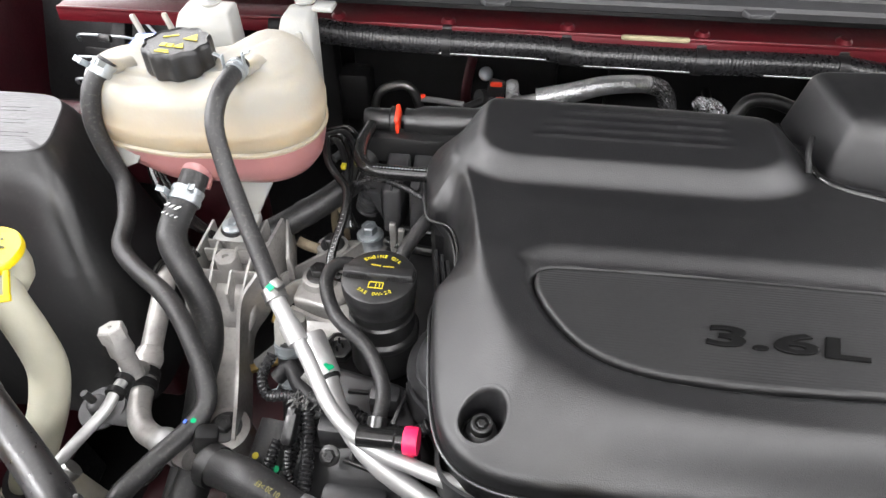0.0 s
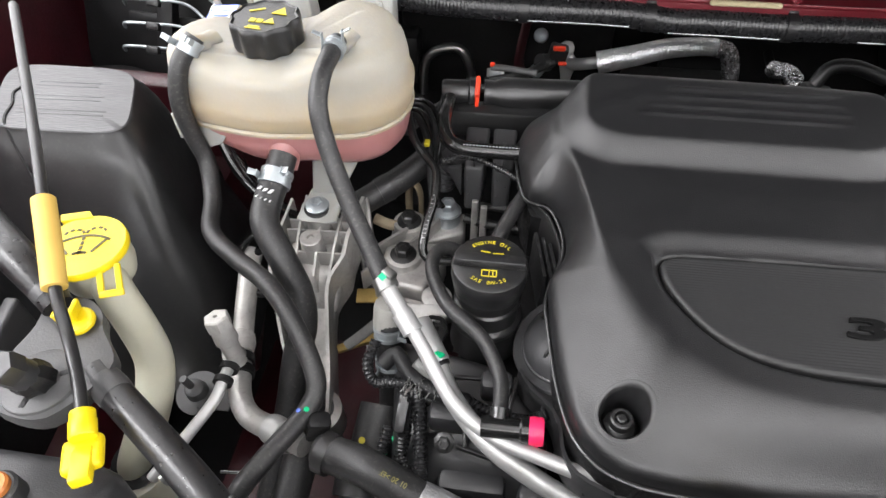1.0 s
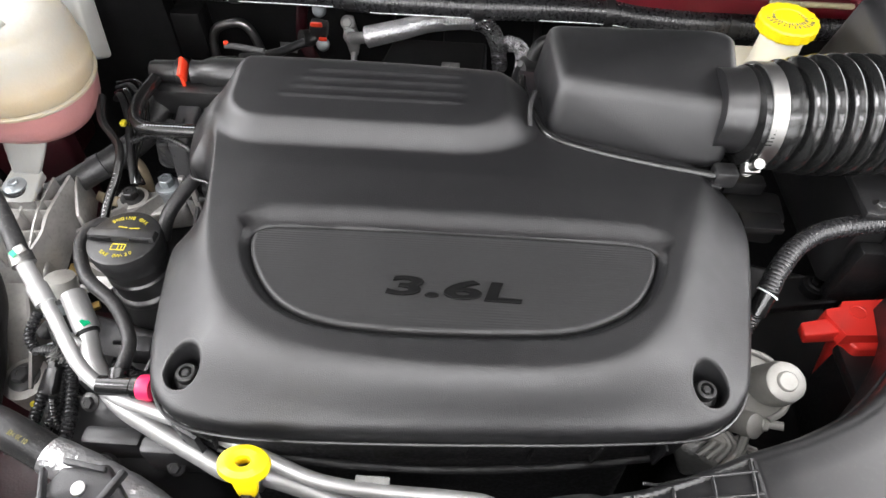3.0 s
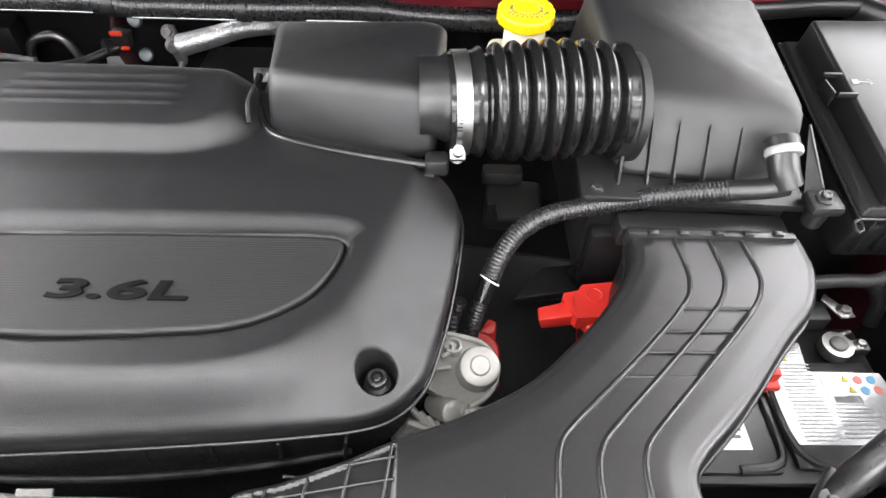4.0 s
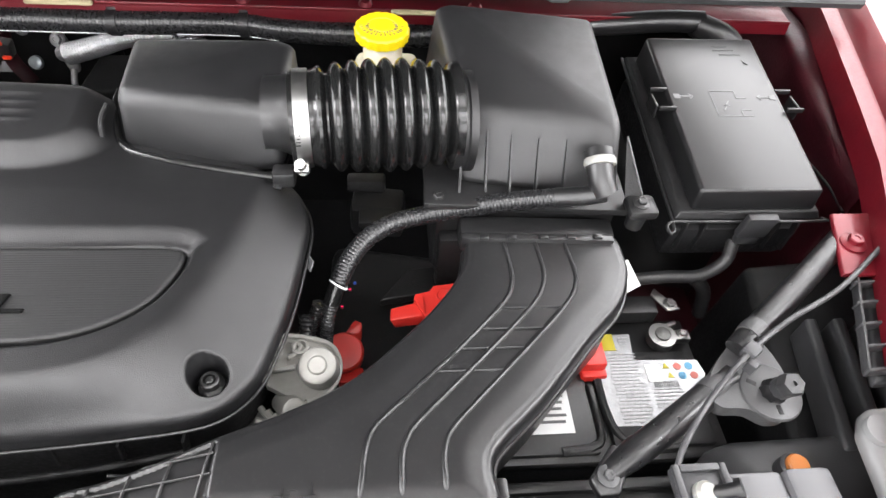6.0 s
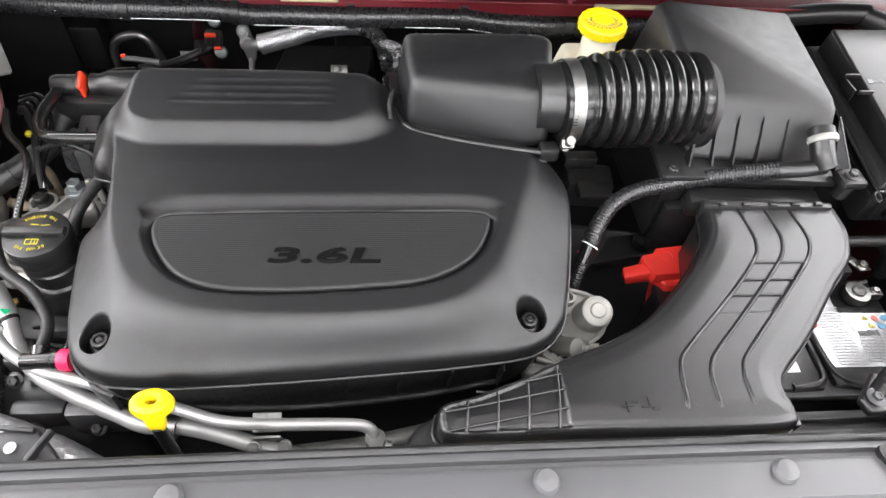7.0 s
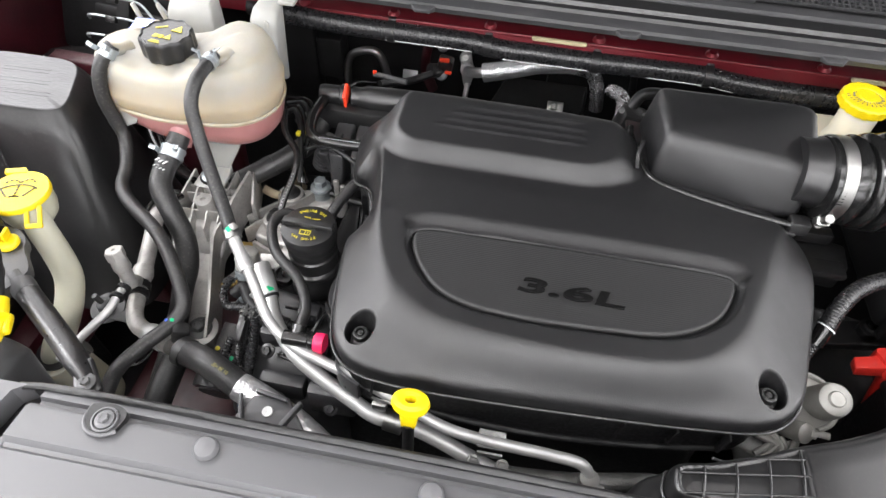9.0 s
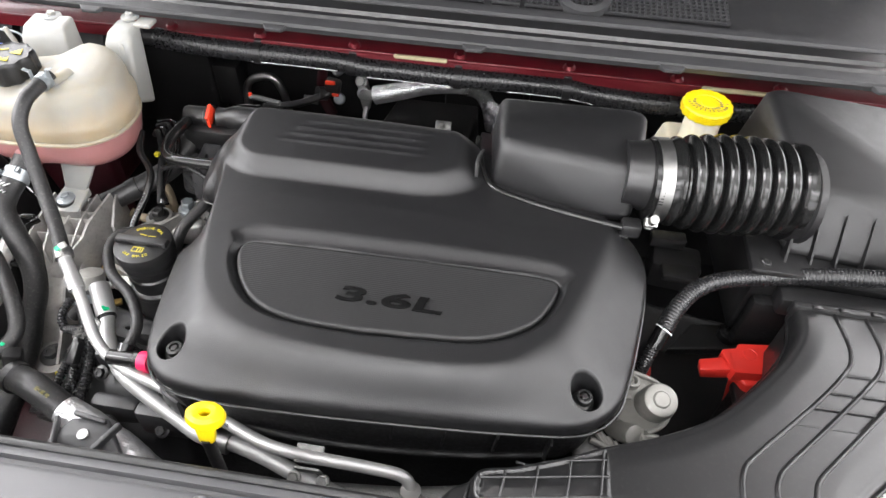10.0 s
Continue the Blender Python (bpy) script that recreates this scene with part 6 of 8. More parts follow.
# ---- oil filler ----
def oil_filler():
    SHIFT[:] = (-0.008, 0.008, 0.007)
    of = thing("oil_filler", (-0.088, 0.42, 0.90), "black plastic oil filler neck with cap", "oil filler")
    c = (-0.088, 0.420, 0.0)
    part("neck", lathe([(0.036, 0.905), (0.034, 0.925), (0.0325, 0.940), (0.0350, 0.942), (0.0355, 0.944), (0.0355, 0.948), (0.0345, 0.950), (0.0310, 0.952), (0.0305, 0.968), (0.0325, 0.970), (0.0325, 0.974), (0.0305, 0.976), (0.0305, 0.985), (0.0325, 0.988), (0.0325, 0.991), (0.031, 0.995)], c, (0, 0, 1), 44), SATIN, of)
    cap = part("cap", lathe([(0.030, 0.990), (0.0335, 0.993), (0.0335, 0.999), (0.0345, 1.001), (0.0345, 1.004), (0.0352, 1.006), (0.0352, 1.016), (0.0345, 1.0185), (0.033, 1.0195), (0.0, 1.0195)], c, (0, 0, 1), 56), BLACK, of, "black oil filler cap with yellow print")
    part("grip_bar", merge(hull([(-0.1215, 0.4135, 1.019), (-0.0545, 0.4135, 1.019), (-0.1215, 0.4275, 1.019), (-0.0545, 0.4275, 1.019), (-0.1205, 0.4155, 1.0262), (-0.0555, 0.4155, 1.0262), (-0.1205, 0.4255, 1.0262), (-0.0555, 0.4255, 1.0262)], 0.0015, 2), *[rbox((-0.088 + s * (0.010 + 0.0022 * k), 0.4135, 1.0225), (0.001, 0.0012, 0.005), 0) for s in (-1, 1) for k in range(9)]), BLACK, cap)
    for text, r, mid, size, flip in (("ENGINE OIL", 0.0250, 90, 0.0054, 1), ("SAE 0W-20", 0.0242, 270, 0.0054, -1)):
        n, words = len(text), []
        for k, ch in enumerate(text):
            if ch == " ":
                continue
            a = mid - flip * (k - (n - 1) / 2) * 9.0
            x, y = c[0] + r * math.cos(radians(a)), c[1] + r * math.sin(radians(a))
            words.append(lettering(ch, size, (x, y, 1.0198), (0, 0, a - 90 if flip > 0 else a + 90), 0.0003))
        part("cap_words", merge(*words), YELLOWINK, cap)
    bk = [rbox((-0.0915, 0.4035, 1.0199), (0.0055, 0.0009, 0.0006), 0), rbox((-0.0845, 0.4035, 1.0199), (0.0055, 0.0009, 0.0006), 0), rbox((-0.0915, 0.4105, 1.0199), (0.0055, 0.0009, 0.0006), 0), rbox((-0.0845, 0.4105, 1.0199), (0.0055, 0.0009, 0.0006), 0), rbox((-0.0945, 0.407, 1.0199), (0.0009, 0.0075, 0.0006), 0), rbox((-0.088, 0.407, 1.0199), (0.0009, 0.0085, 0.0006), 0), rbox((-0.0815, 0.407, 1.0199), (0.0009, 0.0075, 0.0006), 0), rbox((-0.0845, 0.407, 1.0199), (0.001, 0.004, 0.0006), 0), rbox((-0.093, 0.4325, 1.0199), (0.009, 0.0013, 0.0006), 0, (0, 0, -6)), rbox((-0.081, 0.4315, 1.0199), (0.010, 0.0011, 0.0006), 0, (0, 0, 4))]
    part("cap_symbols", merge(*bk), YELLOWINK, cap)
    SHIFT[:] = (-0.006, 0, 0)


oil_filler()


# ---- washer bottle ----
def washer():
    wb = thing("washer_bottle", (-0.42, 0.32, 0.72), "white plastic washer bottle with a yellow cap", "washer bottle")
    part("neck", tube([(-0.426, 0.368, 1.045), (-0.417, 0.358, 1.02), (-0.407, 0.350, 0.985), (-0.399, 0.340, 0.952), (-0.400, 0.326, 0.925), (-0.406, 0.310, 0.90), (-0.420, 0.280, 0.86), (-0.426, 0.272, 0.84)], lambda u: 0.0165 + 0.002 * u, 24), WASHWHITE, wb)
    part("funnel", lathe([(0.022, 0.0), (0.030, 0.010), (0.033, 0.022), (0.033, 0.040)], (-0.440, 0.379, 1.010), (0, 0, 1), 36), WASHWHITE, wb)
    part("tank", merge(lathe([(0.034, -0.14), (0.034, -0.02), (0.031, -0.005), (0.026, 0.0)], (-0.420, 0.268, 0.850), (0, -0.15, 1), 32)), WASHWHITE, wb)
    part("grommet", lathe([(0.024, 0), (0.025, 0.006)], (-0.421, 0.274, 0.851), (0, -0.3, 1), 28), DARK, wb)
    cap = part("cap", lathe([(0.034, 0.0), (0.0365, 0.002), (0.0365, 0.0075), (0.0355, 0.009), (0.0, 0.009)], (-0.441, 0.378, 1.050), (0, 0, 1), 48), YELLOW, wb, "round yellow flip cap")
    part("hinge", hull([(-0.475, 0.402, 1.053), (-0.448, 0.410, 1.053), (-0.480, 0.410, 1.053), (-0.456, 0.418, 1.053), (-0.475, 0.402, 1.060), (-0.448, 0.410, 1.060), (-0.480, 0.410, 1.060), (-0.456, 0.418, 1.060)], 0.001), YELLOW, cap)
    part("latch", merge(rbox((-0.414, 0.349, 1.049), (0.005, 0.024, 0.004), 0.001, (35, 0, 20)), rbox((-0.400, 0.354, 1.049), (0.005, 0.024, 0.004), 0.001, (35, 0, 20)), rbox((-0.403, 0.342, 1.042), (0.020, 0.006, 0.004), 0.001, (35, 0, 20))), YELLOW, cap)
    z = 1.0594
    ang = 16
    ic = []
    for k in range(12):
        a = radians(55 + 70 * k / 11)
        ic.append(rbox((0.040 * math.cos(a), -0.030 + 0.040 * math.sin(a), 0), (0.005, 0.0026, 0.0006), 0, (0, 0, math.degrees(a) + 90)))
        if 2 < k < 9:
            ic.append(rbox((0.018 * math.cos(a), -0.030 + 0.018 * math.sin(a), 0), (0.0030, 0.0026, 0.0006), 0, (0, 0, math.degrees(a) + 90)))
    for s in (-1, 1):
        ic.append(rbox((s * 0.0165, -0.0045, 0), (0.0026, 0.020, 0.0006), 0, (0, 0, -s * 36)))
        for k in range(4):
            a = radians(25 + 42 * k)
            ic.append(rbox((s * (0.010 - 0.009 * math.cos(a)), 0.0125 + 0.007 * math.sin(a), 0), (0.0040, 0.0026, 0.0006), 0, (0, 0, s * (a * 57.3 - 90) * -1)))
    for k in range(4):
        ic.append(rbox((0, -0.012 + 0.0062 * k, 0), (0.0028, 0.0044, 0.0006), 0))
    part("cap_symbol", moved(merge(*ic), pose(-0.442, 0.379, z, 0, 0, ang) @ Matrix.Diagonal((0.92, 0.92, 1, 1))), OLIVEINK, cap, "olive windscreen washer symbol")


washer()


# ---- tall black cover beside the coolant bottle ----
def side_cover():
    SHIFT[:] = (-0.012, 0, 0)
    sc = thing("side_cover", (-0.55, 0.55, 0.80), "tall black plastic cover, its top greyed for reflected light", "cover")
    top4 = ((-0.632, 0.522), (-0.464, 0.527), (-0.514, 0.654), (-0.682, 0.652))
    low4 = ((-0.72, 0.39), (-0.362, 0.39), (-0.405, 0.68), (-0.74, 0.68))

    def loop(bm, z, mix, shrink):
        """A rounded four-cornered ring; mix 0 at the base, 1 at the top."""
        q = [tuple(l[i] + (t[i] - l[i]) * mix for i in (0, 1)) for l, t in zip(low4, top4)]
        ring = []
        for k in range(56):
            a = 2 * math.pi * k / 56
            ca, sa = math.cos(a), math.sin(a)
            u = 0.5 + 0.5 * shrink * math.copysign(abs(ca) ** 0.42, ca)
            v = 0.5 + 0.5 * shrink * math.copysign(abs(sa) ** 0.42, sa)
            ring.append(bm.verts.new(tuple((q[0][i] * (1 - u) + q[1][i] * u) * (1 - v) + (q[3][i] * (1 - u) + q[2][i] * u) * v for i in (0, 1)) + (z,)))
        return ring

    def skin(levels):
        bm = bmesh.new()
        rings = [loop(bm, *lv) for lv in levels]
        for a, b in zip(rings, rings[1:]):
            for k in range(56):
                bm.faces.new((a[k], a[(k + 1) % 56], b[(k + 1) % 56], b[k]))
        bm.faces.new(rings[-1])
        bm.faces.new(rings[0][::-1])
        return bm

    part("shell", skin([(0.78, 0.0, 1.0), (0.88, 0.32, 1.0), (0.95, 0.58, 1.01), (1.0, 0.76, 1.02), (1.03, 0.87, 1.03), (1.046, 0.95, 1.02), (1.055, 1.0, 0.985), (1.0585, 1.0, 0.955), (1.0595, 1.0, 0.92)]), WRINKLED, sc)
    # top face and ridges coloured grey in place of the light they reflect
    part("sheen_top", skin([(1.0590, 1.0, 0.955), (1.0602, 1.0, 0.94), (1.0606, 1.0, 0.6), (1.0606, 1.0, 0.05)]), BOXTOP, sc, "streaked top face, reflected light put in as grey")
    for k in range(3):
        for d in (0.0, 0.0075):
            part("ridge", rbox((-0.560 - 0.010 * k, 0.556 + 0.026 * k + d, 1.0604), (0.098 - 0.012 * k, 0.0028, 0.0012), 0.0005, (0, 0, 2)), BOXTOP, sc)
    part("parting_seam", tube([(-0.655, 0.648, 1.0606), (-0.643, 0.625, 1.0608), (-0.630, 0.606, 1.0608), (-0.633, 0.588, 1.0608), (-0.621, 0.566, 1.0608), (-0.616, 0.545, 1.0608), (-0.606, 0.530, 1.058), (-0.590, 0.512, 1.040), (-0.555, 0.475, 0.99)], 0.0018, 6), DARK, sc)


side_cover()


# ---- lamp carrier bracket, braces and prop rod on the left; bracket and braces on the right ----
LEFT_PLATE = ((-0.453, 0.332), (-0.425, 0.335), (-0.405, 0.323), (-0.396, 0.307), (-0.374, 0.283), (-0.375, 0.263), (-0.389, 0.238), (-0.403, 0.227), (-0.429, 0.228), (-0.449, 0.238), (-0.456, 0.274), (-0.452, 0.301))
RIGHT_PLATE = ((0.961, 0.328), (0.976, 0.306), (0.981, 0.275), (0.980, 0.254), (0.965, 0.239), (0.946, 0.237), (0.930, 0.247), (0.906, 0.250), (0.901, 0.266), (0.920, 0.296))


def lamp_bracket(plate, nut, lean, size, label):
    mid = Vector(plate[0]) * 0.5 + Vector(plate[4]) * 0.5
    bk = thing("brace_bracket", (mid.x, mid.y, 0.98), label, "bracket", "brace brackets")
    part("plate", prism([tuple(q) for q in closed_curve([tuple(q) for q in plate], 44)], 1.026, 1.041, 0.003), STEELGREY, bk)
    part("collar", lathe([(0.0285, 0.0), (0.0275, 0.003), (0.0262, 0.0038), (0.0, 0.0038)], (nut[0], nut[1], 1.040), (0, 0, 1), 36), STEELGREY, bk)
    a = Vector(lean).normalized()
    base = Vector(nut)
    for k in range(3):
        ang = 0.5 + 2.094 * k
        part("seat_slot", rbox((nut[0] + 0.0185 * math.cos(ang), nut[1] + 0.0185 * math.sin(ang), 1.0436), (0.009, 0.0045, 0.0012), 0.0003, (0, 0, math.degrees(ang))), DARK, bk, "dark slot")
    part("lock_ring", lathe([(r * size, h * size) for r, h in ((0.0145, 0.0), (0.0150, 0.008), (0.0140, 0.018), (0.011, 0.022))], base, a, 18, 9, 0.06), DARK, bk)
    part("stud", merge(lathe([(r * size, h * size) for r, h in ((0.0118, 0.014), (0.0128, 0.017), (0.0128, 0.031), (0.0120, 0.033))], base, a, 24), lathe([(r * size, h * size) for r, h in ((0.0140, 0.033), (0.0142, 0.046), (0.0125, 0.049), (0.003, 0.049), (0.0025, 0.046))], base, a, 6)), STUDGREY, bk, "grey capped stud")
    return bk


def fx(x):
    return x


def braces():
    SHIFT[:] = (-0.003, 0, 0)
    lamp_bracket(LEFT_PLATE, (-0.418, 0.256, 1.042), (-0.05, -0.30, 0.95), 0.92, "grey steel brace bracket with a capped stud beside the washer bottle")
    lamp_bracket(RIGHT_PLATE, (0.958, 0.262, 1.042), (-0.02, -0.28, 0.95), 0.76, "grey steel brace bracket with a capped stud beside the battery")
    left_low = ((-0.388, 0.275, 1.030), (-0.370, 0.262, 1.030), (-0.30, 0.216, 1.027), (-0.257, 0.186, 1.024), (-0.237, 0.170, 1.021))
    right_low = ((0.932, 0.284, 1.032), (0.910, 0.271, 1.031), (0.850, 0.234, 1.030), (0.808, 0.210, 1.026), (0.790, 0.198, 1.021))
    left_up = ((-0.436, 0.318, 1.050), (-0.449, 0.328, 1.056), (-0.485, 0.352, 1.068), (-0.552, 0.397, 1.075))
    right_up = ((0.938, 0.302, 1.050), (0.957, 0.317, 1.055), (1.021, 0.365, 1.060), (1.100, 0.427, 1.066))
    for low, ups, s, thick, tag in ((left_low, left_up, 1, 0.0035, "washer bottle"), (right_low, right_up, -1, 0.0005, "battery")):
        lo = thing("brace_tube", (low[2][0], low[2][1], 0.98), "black steel brace tube bolted to the panel by the " + tag, "brace", "brace tubes")
        part("tube", tube(list(low), lambda u: 0.0128 if u < 0.8 else 0.0128 - 0.004 * (u - 0.8) / 0.2, 24), BRACE, lo)
        part("weld_collar", lathe([(0.0132, -0.010), (0.0138, 0.0), (0.0132, 0.010)], low[1], Vector(low[2]) - Vector(low[1]), 24), STEELGREY, lo)
        ex, ey = low[4][0], low[4][1]
        flat = part("flat_end", hull([(ex + s * dx, ey + dy, z) for dx, dy, zt in ((-0.027, 0.016, 1.032), (-0.012, 0.028, 1.031), (0.013, 0.0, 1.026), (0.007, -0.015, 1.024), (-0.010, -0.015, 1.026)) for z in (zt, zt - 0.010)], 0.003), SATIN, lo)
        part("end_bolt", hexbolt((ex - 0.002 * s, ey, 1.029), 0.0050, (0, -0.1, 1), 1.9), STEELGREY, flat)
        up = thing("upper_brace", (ups[2][0], ups[2][1], 1.0), "black steel brace tube to the fender by the " + tag, "brace", "upper braces")
        part("tube", tube(list(ups), lambda u: 0.0120 + thick * min(1.0, u * 2.5), 22), BRACE, up)
        part("weld_collar", lathe([(0.0128, -0.008), (0.0134, 0), (0.0126, 0.010)], ups[1], Vector(ups[2]) - Vector(ups[1]), 22), STEELGREY, up)
    SHIFT[:] = (-0.010, 0.003, 0)
    pr = thing("prop_rod", (-0.36, 0.2, 1.0), "black hood prop rod with an amber sleeve and yellow clips", "prop rod")
    part("rod", tube([(-0.600, 0.610, 1.151), (-0.595, 0.602, 1.150), (-0.52, 0.49, 1.133), (-0.437, 0.364, 1.115), (-0.406, 0.305, 1.090), (-0.389, 0.276, 1.068), (-0.370, 0.246, 1.056), (-0.355, 0.218, 1.047)], 0.0047, 14), SATIN, pr)
    part("sleeve", tube([(-0.441, 0.370, 1.1155), (-0.424, 0.340, 1.105), (-0.406, 0.305, 1.090)], 0.0090, 22), FOAM, pr, "amber foam grip sleeve")
    part("base_clip", merge(lathe([(0.0085, 0), (0.0092, 0.001), (0.0092, 0.013), (0.0085, 0.0145), (0.0085, 0.020)], (-0.352, 0.212, 1.047), (-0.45, 0.87, 0.12), 22), rbox((-0.3505, 0.2035, 1.040), (0.027, 0.027, 0.010), 0.004, (-6, 0, 28), 3), rbox((-0.3445, 0.1945, 1.044), (0.014, 0.028, 0.010), 0.0025, (-12, 0, 28))), YELLOW, pr, "yellow plastic swivel clip")
    part("holder", merge(lathe([(0.0125, 0), (0.0125, 0.003), (0.011, 0.005)], (-0.409, 0.307, 1.043), (0, -0.1, 1), 26), rbox((-0.420, 0.306, 1.052), (0.006, 0.012, 0.014), 0.001, (0, -15, 10)), rbox((-0.411, 0.311, 1.053), (0.004, 0.014, 0.014), 0.001, (0, 10, 10))), YELLOW, pr, "yellow rod holder clip")


braces()
SHIFT[:] = (-0.005, 0.001, 0)


# ---- engine body under the cover ----
def engine_body():
    en = thing("engine", (0.18, 0.45, 0.40), "dark engine block with black plastic intake manifold", "engine")
    part("block", hull([(-0.12, 0.30, 0.88), (0.44, 0.30, 0.88), (0.46, 0.64, 0.90), (-0.10, 0.66, 0.90), (-0.16, 0.28, 0.42), (0.46, 0.28, 0.42), (0.46, 0.70, 0.42), (-0.16, 0.70, 0.42)], 0.02), DARK, en)
    pl = cover_outline()
    c = pl.mean(0)
    ring = [tuple(c + (p - c) * 0.965) for p in pl[::3]]
    part("manifold", prism(ring, 0.93, 0.992, 0.0), DARK, en)
    # ribbed front apron of the manifold
    for k in range(8):
        x = 0.035 + 0.056 * k
        part("apron_rib", rbox((x, 0.258 + 0.0015 * k, 0.966), (0.003, 0.014, 0.034), 0.001, (0, 6, 0)), DARK, en)
    part("apron", merge(hull([(0.01, 0.265, 0.985), (0.44, 0.275, 0.985), (0.02, 0.262, 0.94), (0.43, 0.278, 0.94), (0.01, 0.29, 0.985), (0.44, 0.30, 0.985), (0.02, 0.29, 0.94), (0.43, 0.30, 0.94)], 0.003), tube([(0.0, 0.262, 0.945), (0.10, 0.250, 0.942), (0.22, 0.248, 0.94), (0.34, 0.258, 0.94), (0.43, 0.272, 0.942)], 0.004, 10)), DARK, en)
    # runners behind the oil filler
    for x, w in ((-0.122, 0.024), (-0.088, 0.024)):
        part("runner", merge(hull([(x - w / 2, 0.625, 0.972), (x + w / 2, 0.625, 0.972), (x - w / 2 - 0.003, 0.690, 0.985), (x + w / 2 + 0.003, 0.690, 0.985), (x - w / 2 + 0.002, 0.612, 0.915), (x + w / 2 - 0.002, 0.612, 0.915), (x - w / 2, 0.69, 0.90), (x + w / 2, 0.69, 0.90)], 0.004), rbox((x, 0.645, 0.977), (0.003, 0.04, 0.008), 0.001, (10, 0, 0)), *[lathe([(0.0016, 0), (0.0016, 0.001)], (x + dx, 0.6235 - dz * 0.22, 0.968 - dz), (0, -0.9, 0.2), 8) for dx, dz in ((-0.006, 0.012), (0.005, 0.02), (-0.004, 0.032))]), LIDGREY, en, "dark grey intake runner")
    part("runner_web", hull([(-0.158, 0.640, 0.955), (-0.137, 0.628, 0.965), (-0.137, 0.634, 0.915), (-0.158, 0.646, 0.955), (-0.137, 0.640, 0.965), (-0.137, 0.642, 0.915)], 0.002), LIDGREY, en)
    part("ribbed_sleeve", tube([(-0.167, 0.678, 0.900), (-0.158, 0.672, 0.930), (-0.149, 0.666, 0.960)], 0.0185, 22, corr=(0.009, 0.002)), LIDGREY, en)
    part("runner_rail", rbox((-0.10, 0.705, 0.985), (0.14, 0.03, 0.04), 0.008), BLACK, en)
    part("fuel_rail", tube([(-0.13, 0.606, 0.905), (-0.10, 0.598, 0.905), (-0.05, 0.59, 0.907), (-0.02, 0.585, 0.91)], 0.006, 10), BLACK, en)
    part("fuel_rail", tube([(-0.12, 0.62, 0.915), (-0.05, 0.61, 0.92), (-0.02, 0.60, 0.92)], 0.005, 10), BLACK, en)
    # round domed housing that shows beside the cover's edge
    at, ax = Vector((-0.008, 0.396, 0.955)), Vector((-0.30, -0.04, 0.95))
    turn = Matrix.Translation(at) @ Vector((0, 0, 1)).rotation_difference(ax).to_matrix().to_4x4()
    hs = part("pump_housing", lathe([(0.050, -0.03), (0.054, -0.004), (0.056, 0.0), (0.056, 0.003), (0.0545, 0.0045), (0.047, 0.0035), (0.046, 0.006), (0.0445, 0.0065), (0.042, 0.012), (0.034, 0.020), (0.022, 0.025), (0.0, 0.027)], at, ax, 56), LIDGREY, en, "round glossy black housing")
    part("housing_groove", merge(*[moved(hull([(-0.044, -0.003, 0.008), (-0.044, 0.001, 0.008), (-0.030, -0.002, 0.0235), (-0.030, 0.001, 0.0235), (-0.014, -0.001, 0.0275), (-0.014, 0.001, 0.0275), (-0.02, 0, 0.015)], 0.0005), turn @ pose(0, 0, 0, 0, 0, q)) for q in (48, 118, -40)]), DARK, hs)
    part("housing_skirt", wall([(-0.055, 0.362, 0.957), (-0.046, 0.346, 0.957), (-0.036, 0.336, 0.957), (-0.025, 0.324, 0.958), (-0.019, 0.305, 0.960), (-0.017, 0.285, 0.962), (-0.006, 0.266, 0.966), (0.02, 0.252, 0.97)], 0.03, 0.004), STUDGREY, en)
    part("skirt_shelf", hull([(-0.052, 0.362, 0.945), (-0.034, 0.338, 0.945), (-0.018, 0.305, 0.947), (0.0, 0.29, 0.95), (-0.01, 0.37, 0.95), (-0.052, 0.362, 0.938), (-0.034, 0.338, 0.938), (-0.018, 0.305, 0.94), (0.0, 0.29, 0.94), (-0.01, 0.37, 0.94)], 0.002), STUDGREY, en)
    # timing side: plates, plugs and bolts
    part("timing_cover", hull([(-0.185, 0.42, 0.905), (-0.06, 0.38, 0.93), (-0.02, 0.30, 0.92), (-0.165, 0.30, 0.885), (-0.04, 0.25, 0.86), (-0.165, 0.25, 0.84), (-0.19, 0.42, 0.6), (-0.02, 0.40, 0.6), (-0.02, 0.25, 0.6), (-0.17, 0.25, 0.6)], 0.012), STUDGREY, en)
    for c, sz in (((-0.075, 0.352, 0.938), (0.03, 0.02, 0.03)), ((-0.11, 0.33, 0.915), (0.05, 0.025, 0.03)), ((-0.055, 0.30, 0.925), (0.04, 0.03, 0.03)), ((-0.02, 0.262, 0.90), (0.06, 0.02, 0.05)), ((-0.09, 0.275, 0.88), (0.06, 0.02, 0.05))):
        part("boss", rbox(c, sz, 0.006), STUDGREY, en)
    for p, r in (((-0.118, 0.303, 0.915), 0.008), ((-0.10, 0.252, 0.878), 0.010), ((-0.02, 0.252, 0.895), 0.008), ((0.055, 0.245, 0.915), 0.007)):
        part("block_bolt", hexbolt(p, r * 0.8, (-0.1, -0.6, 0.8), 1.5), DARKBOLT, en)
    part("plug", lathe([(0.016, 0), (0.016, 0.006), (0.012, 0.008), (0.005, 0.007)], (-0.092, 0.248, 0.886), (-0.1, -0.6, 0.8), 26), BLACK, en)
    part("sensor_socket", merge(lathe([(0.0145, 0), (0.0145, 0.016), (0.012, 0.017), (0.011, 0.008)], (-0.146, 0.437, 0.893), (0.1, -0.3, 1), 20, 6, 0.05), *[rbox((-0.146 + 0.005 * math.cos(a), 0.434 + 0.005 * math.sin(a), 0.907), (0.002, 0.002, 0.008), 0) for a in (0, 1.57, 3.14, 4.71)]), BLACK, en)
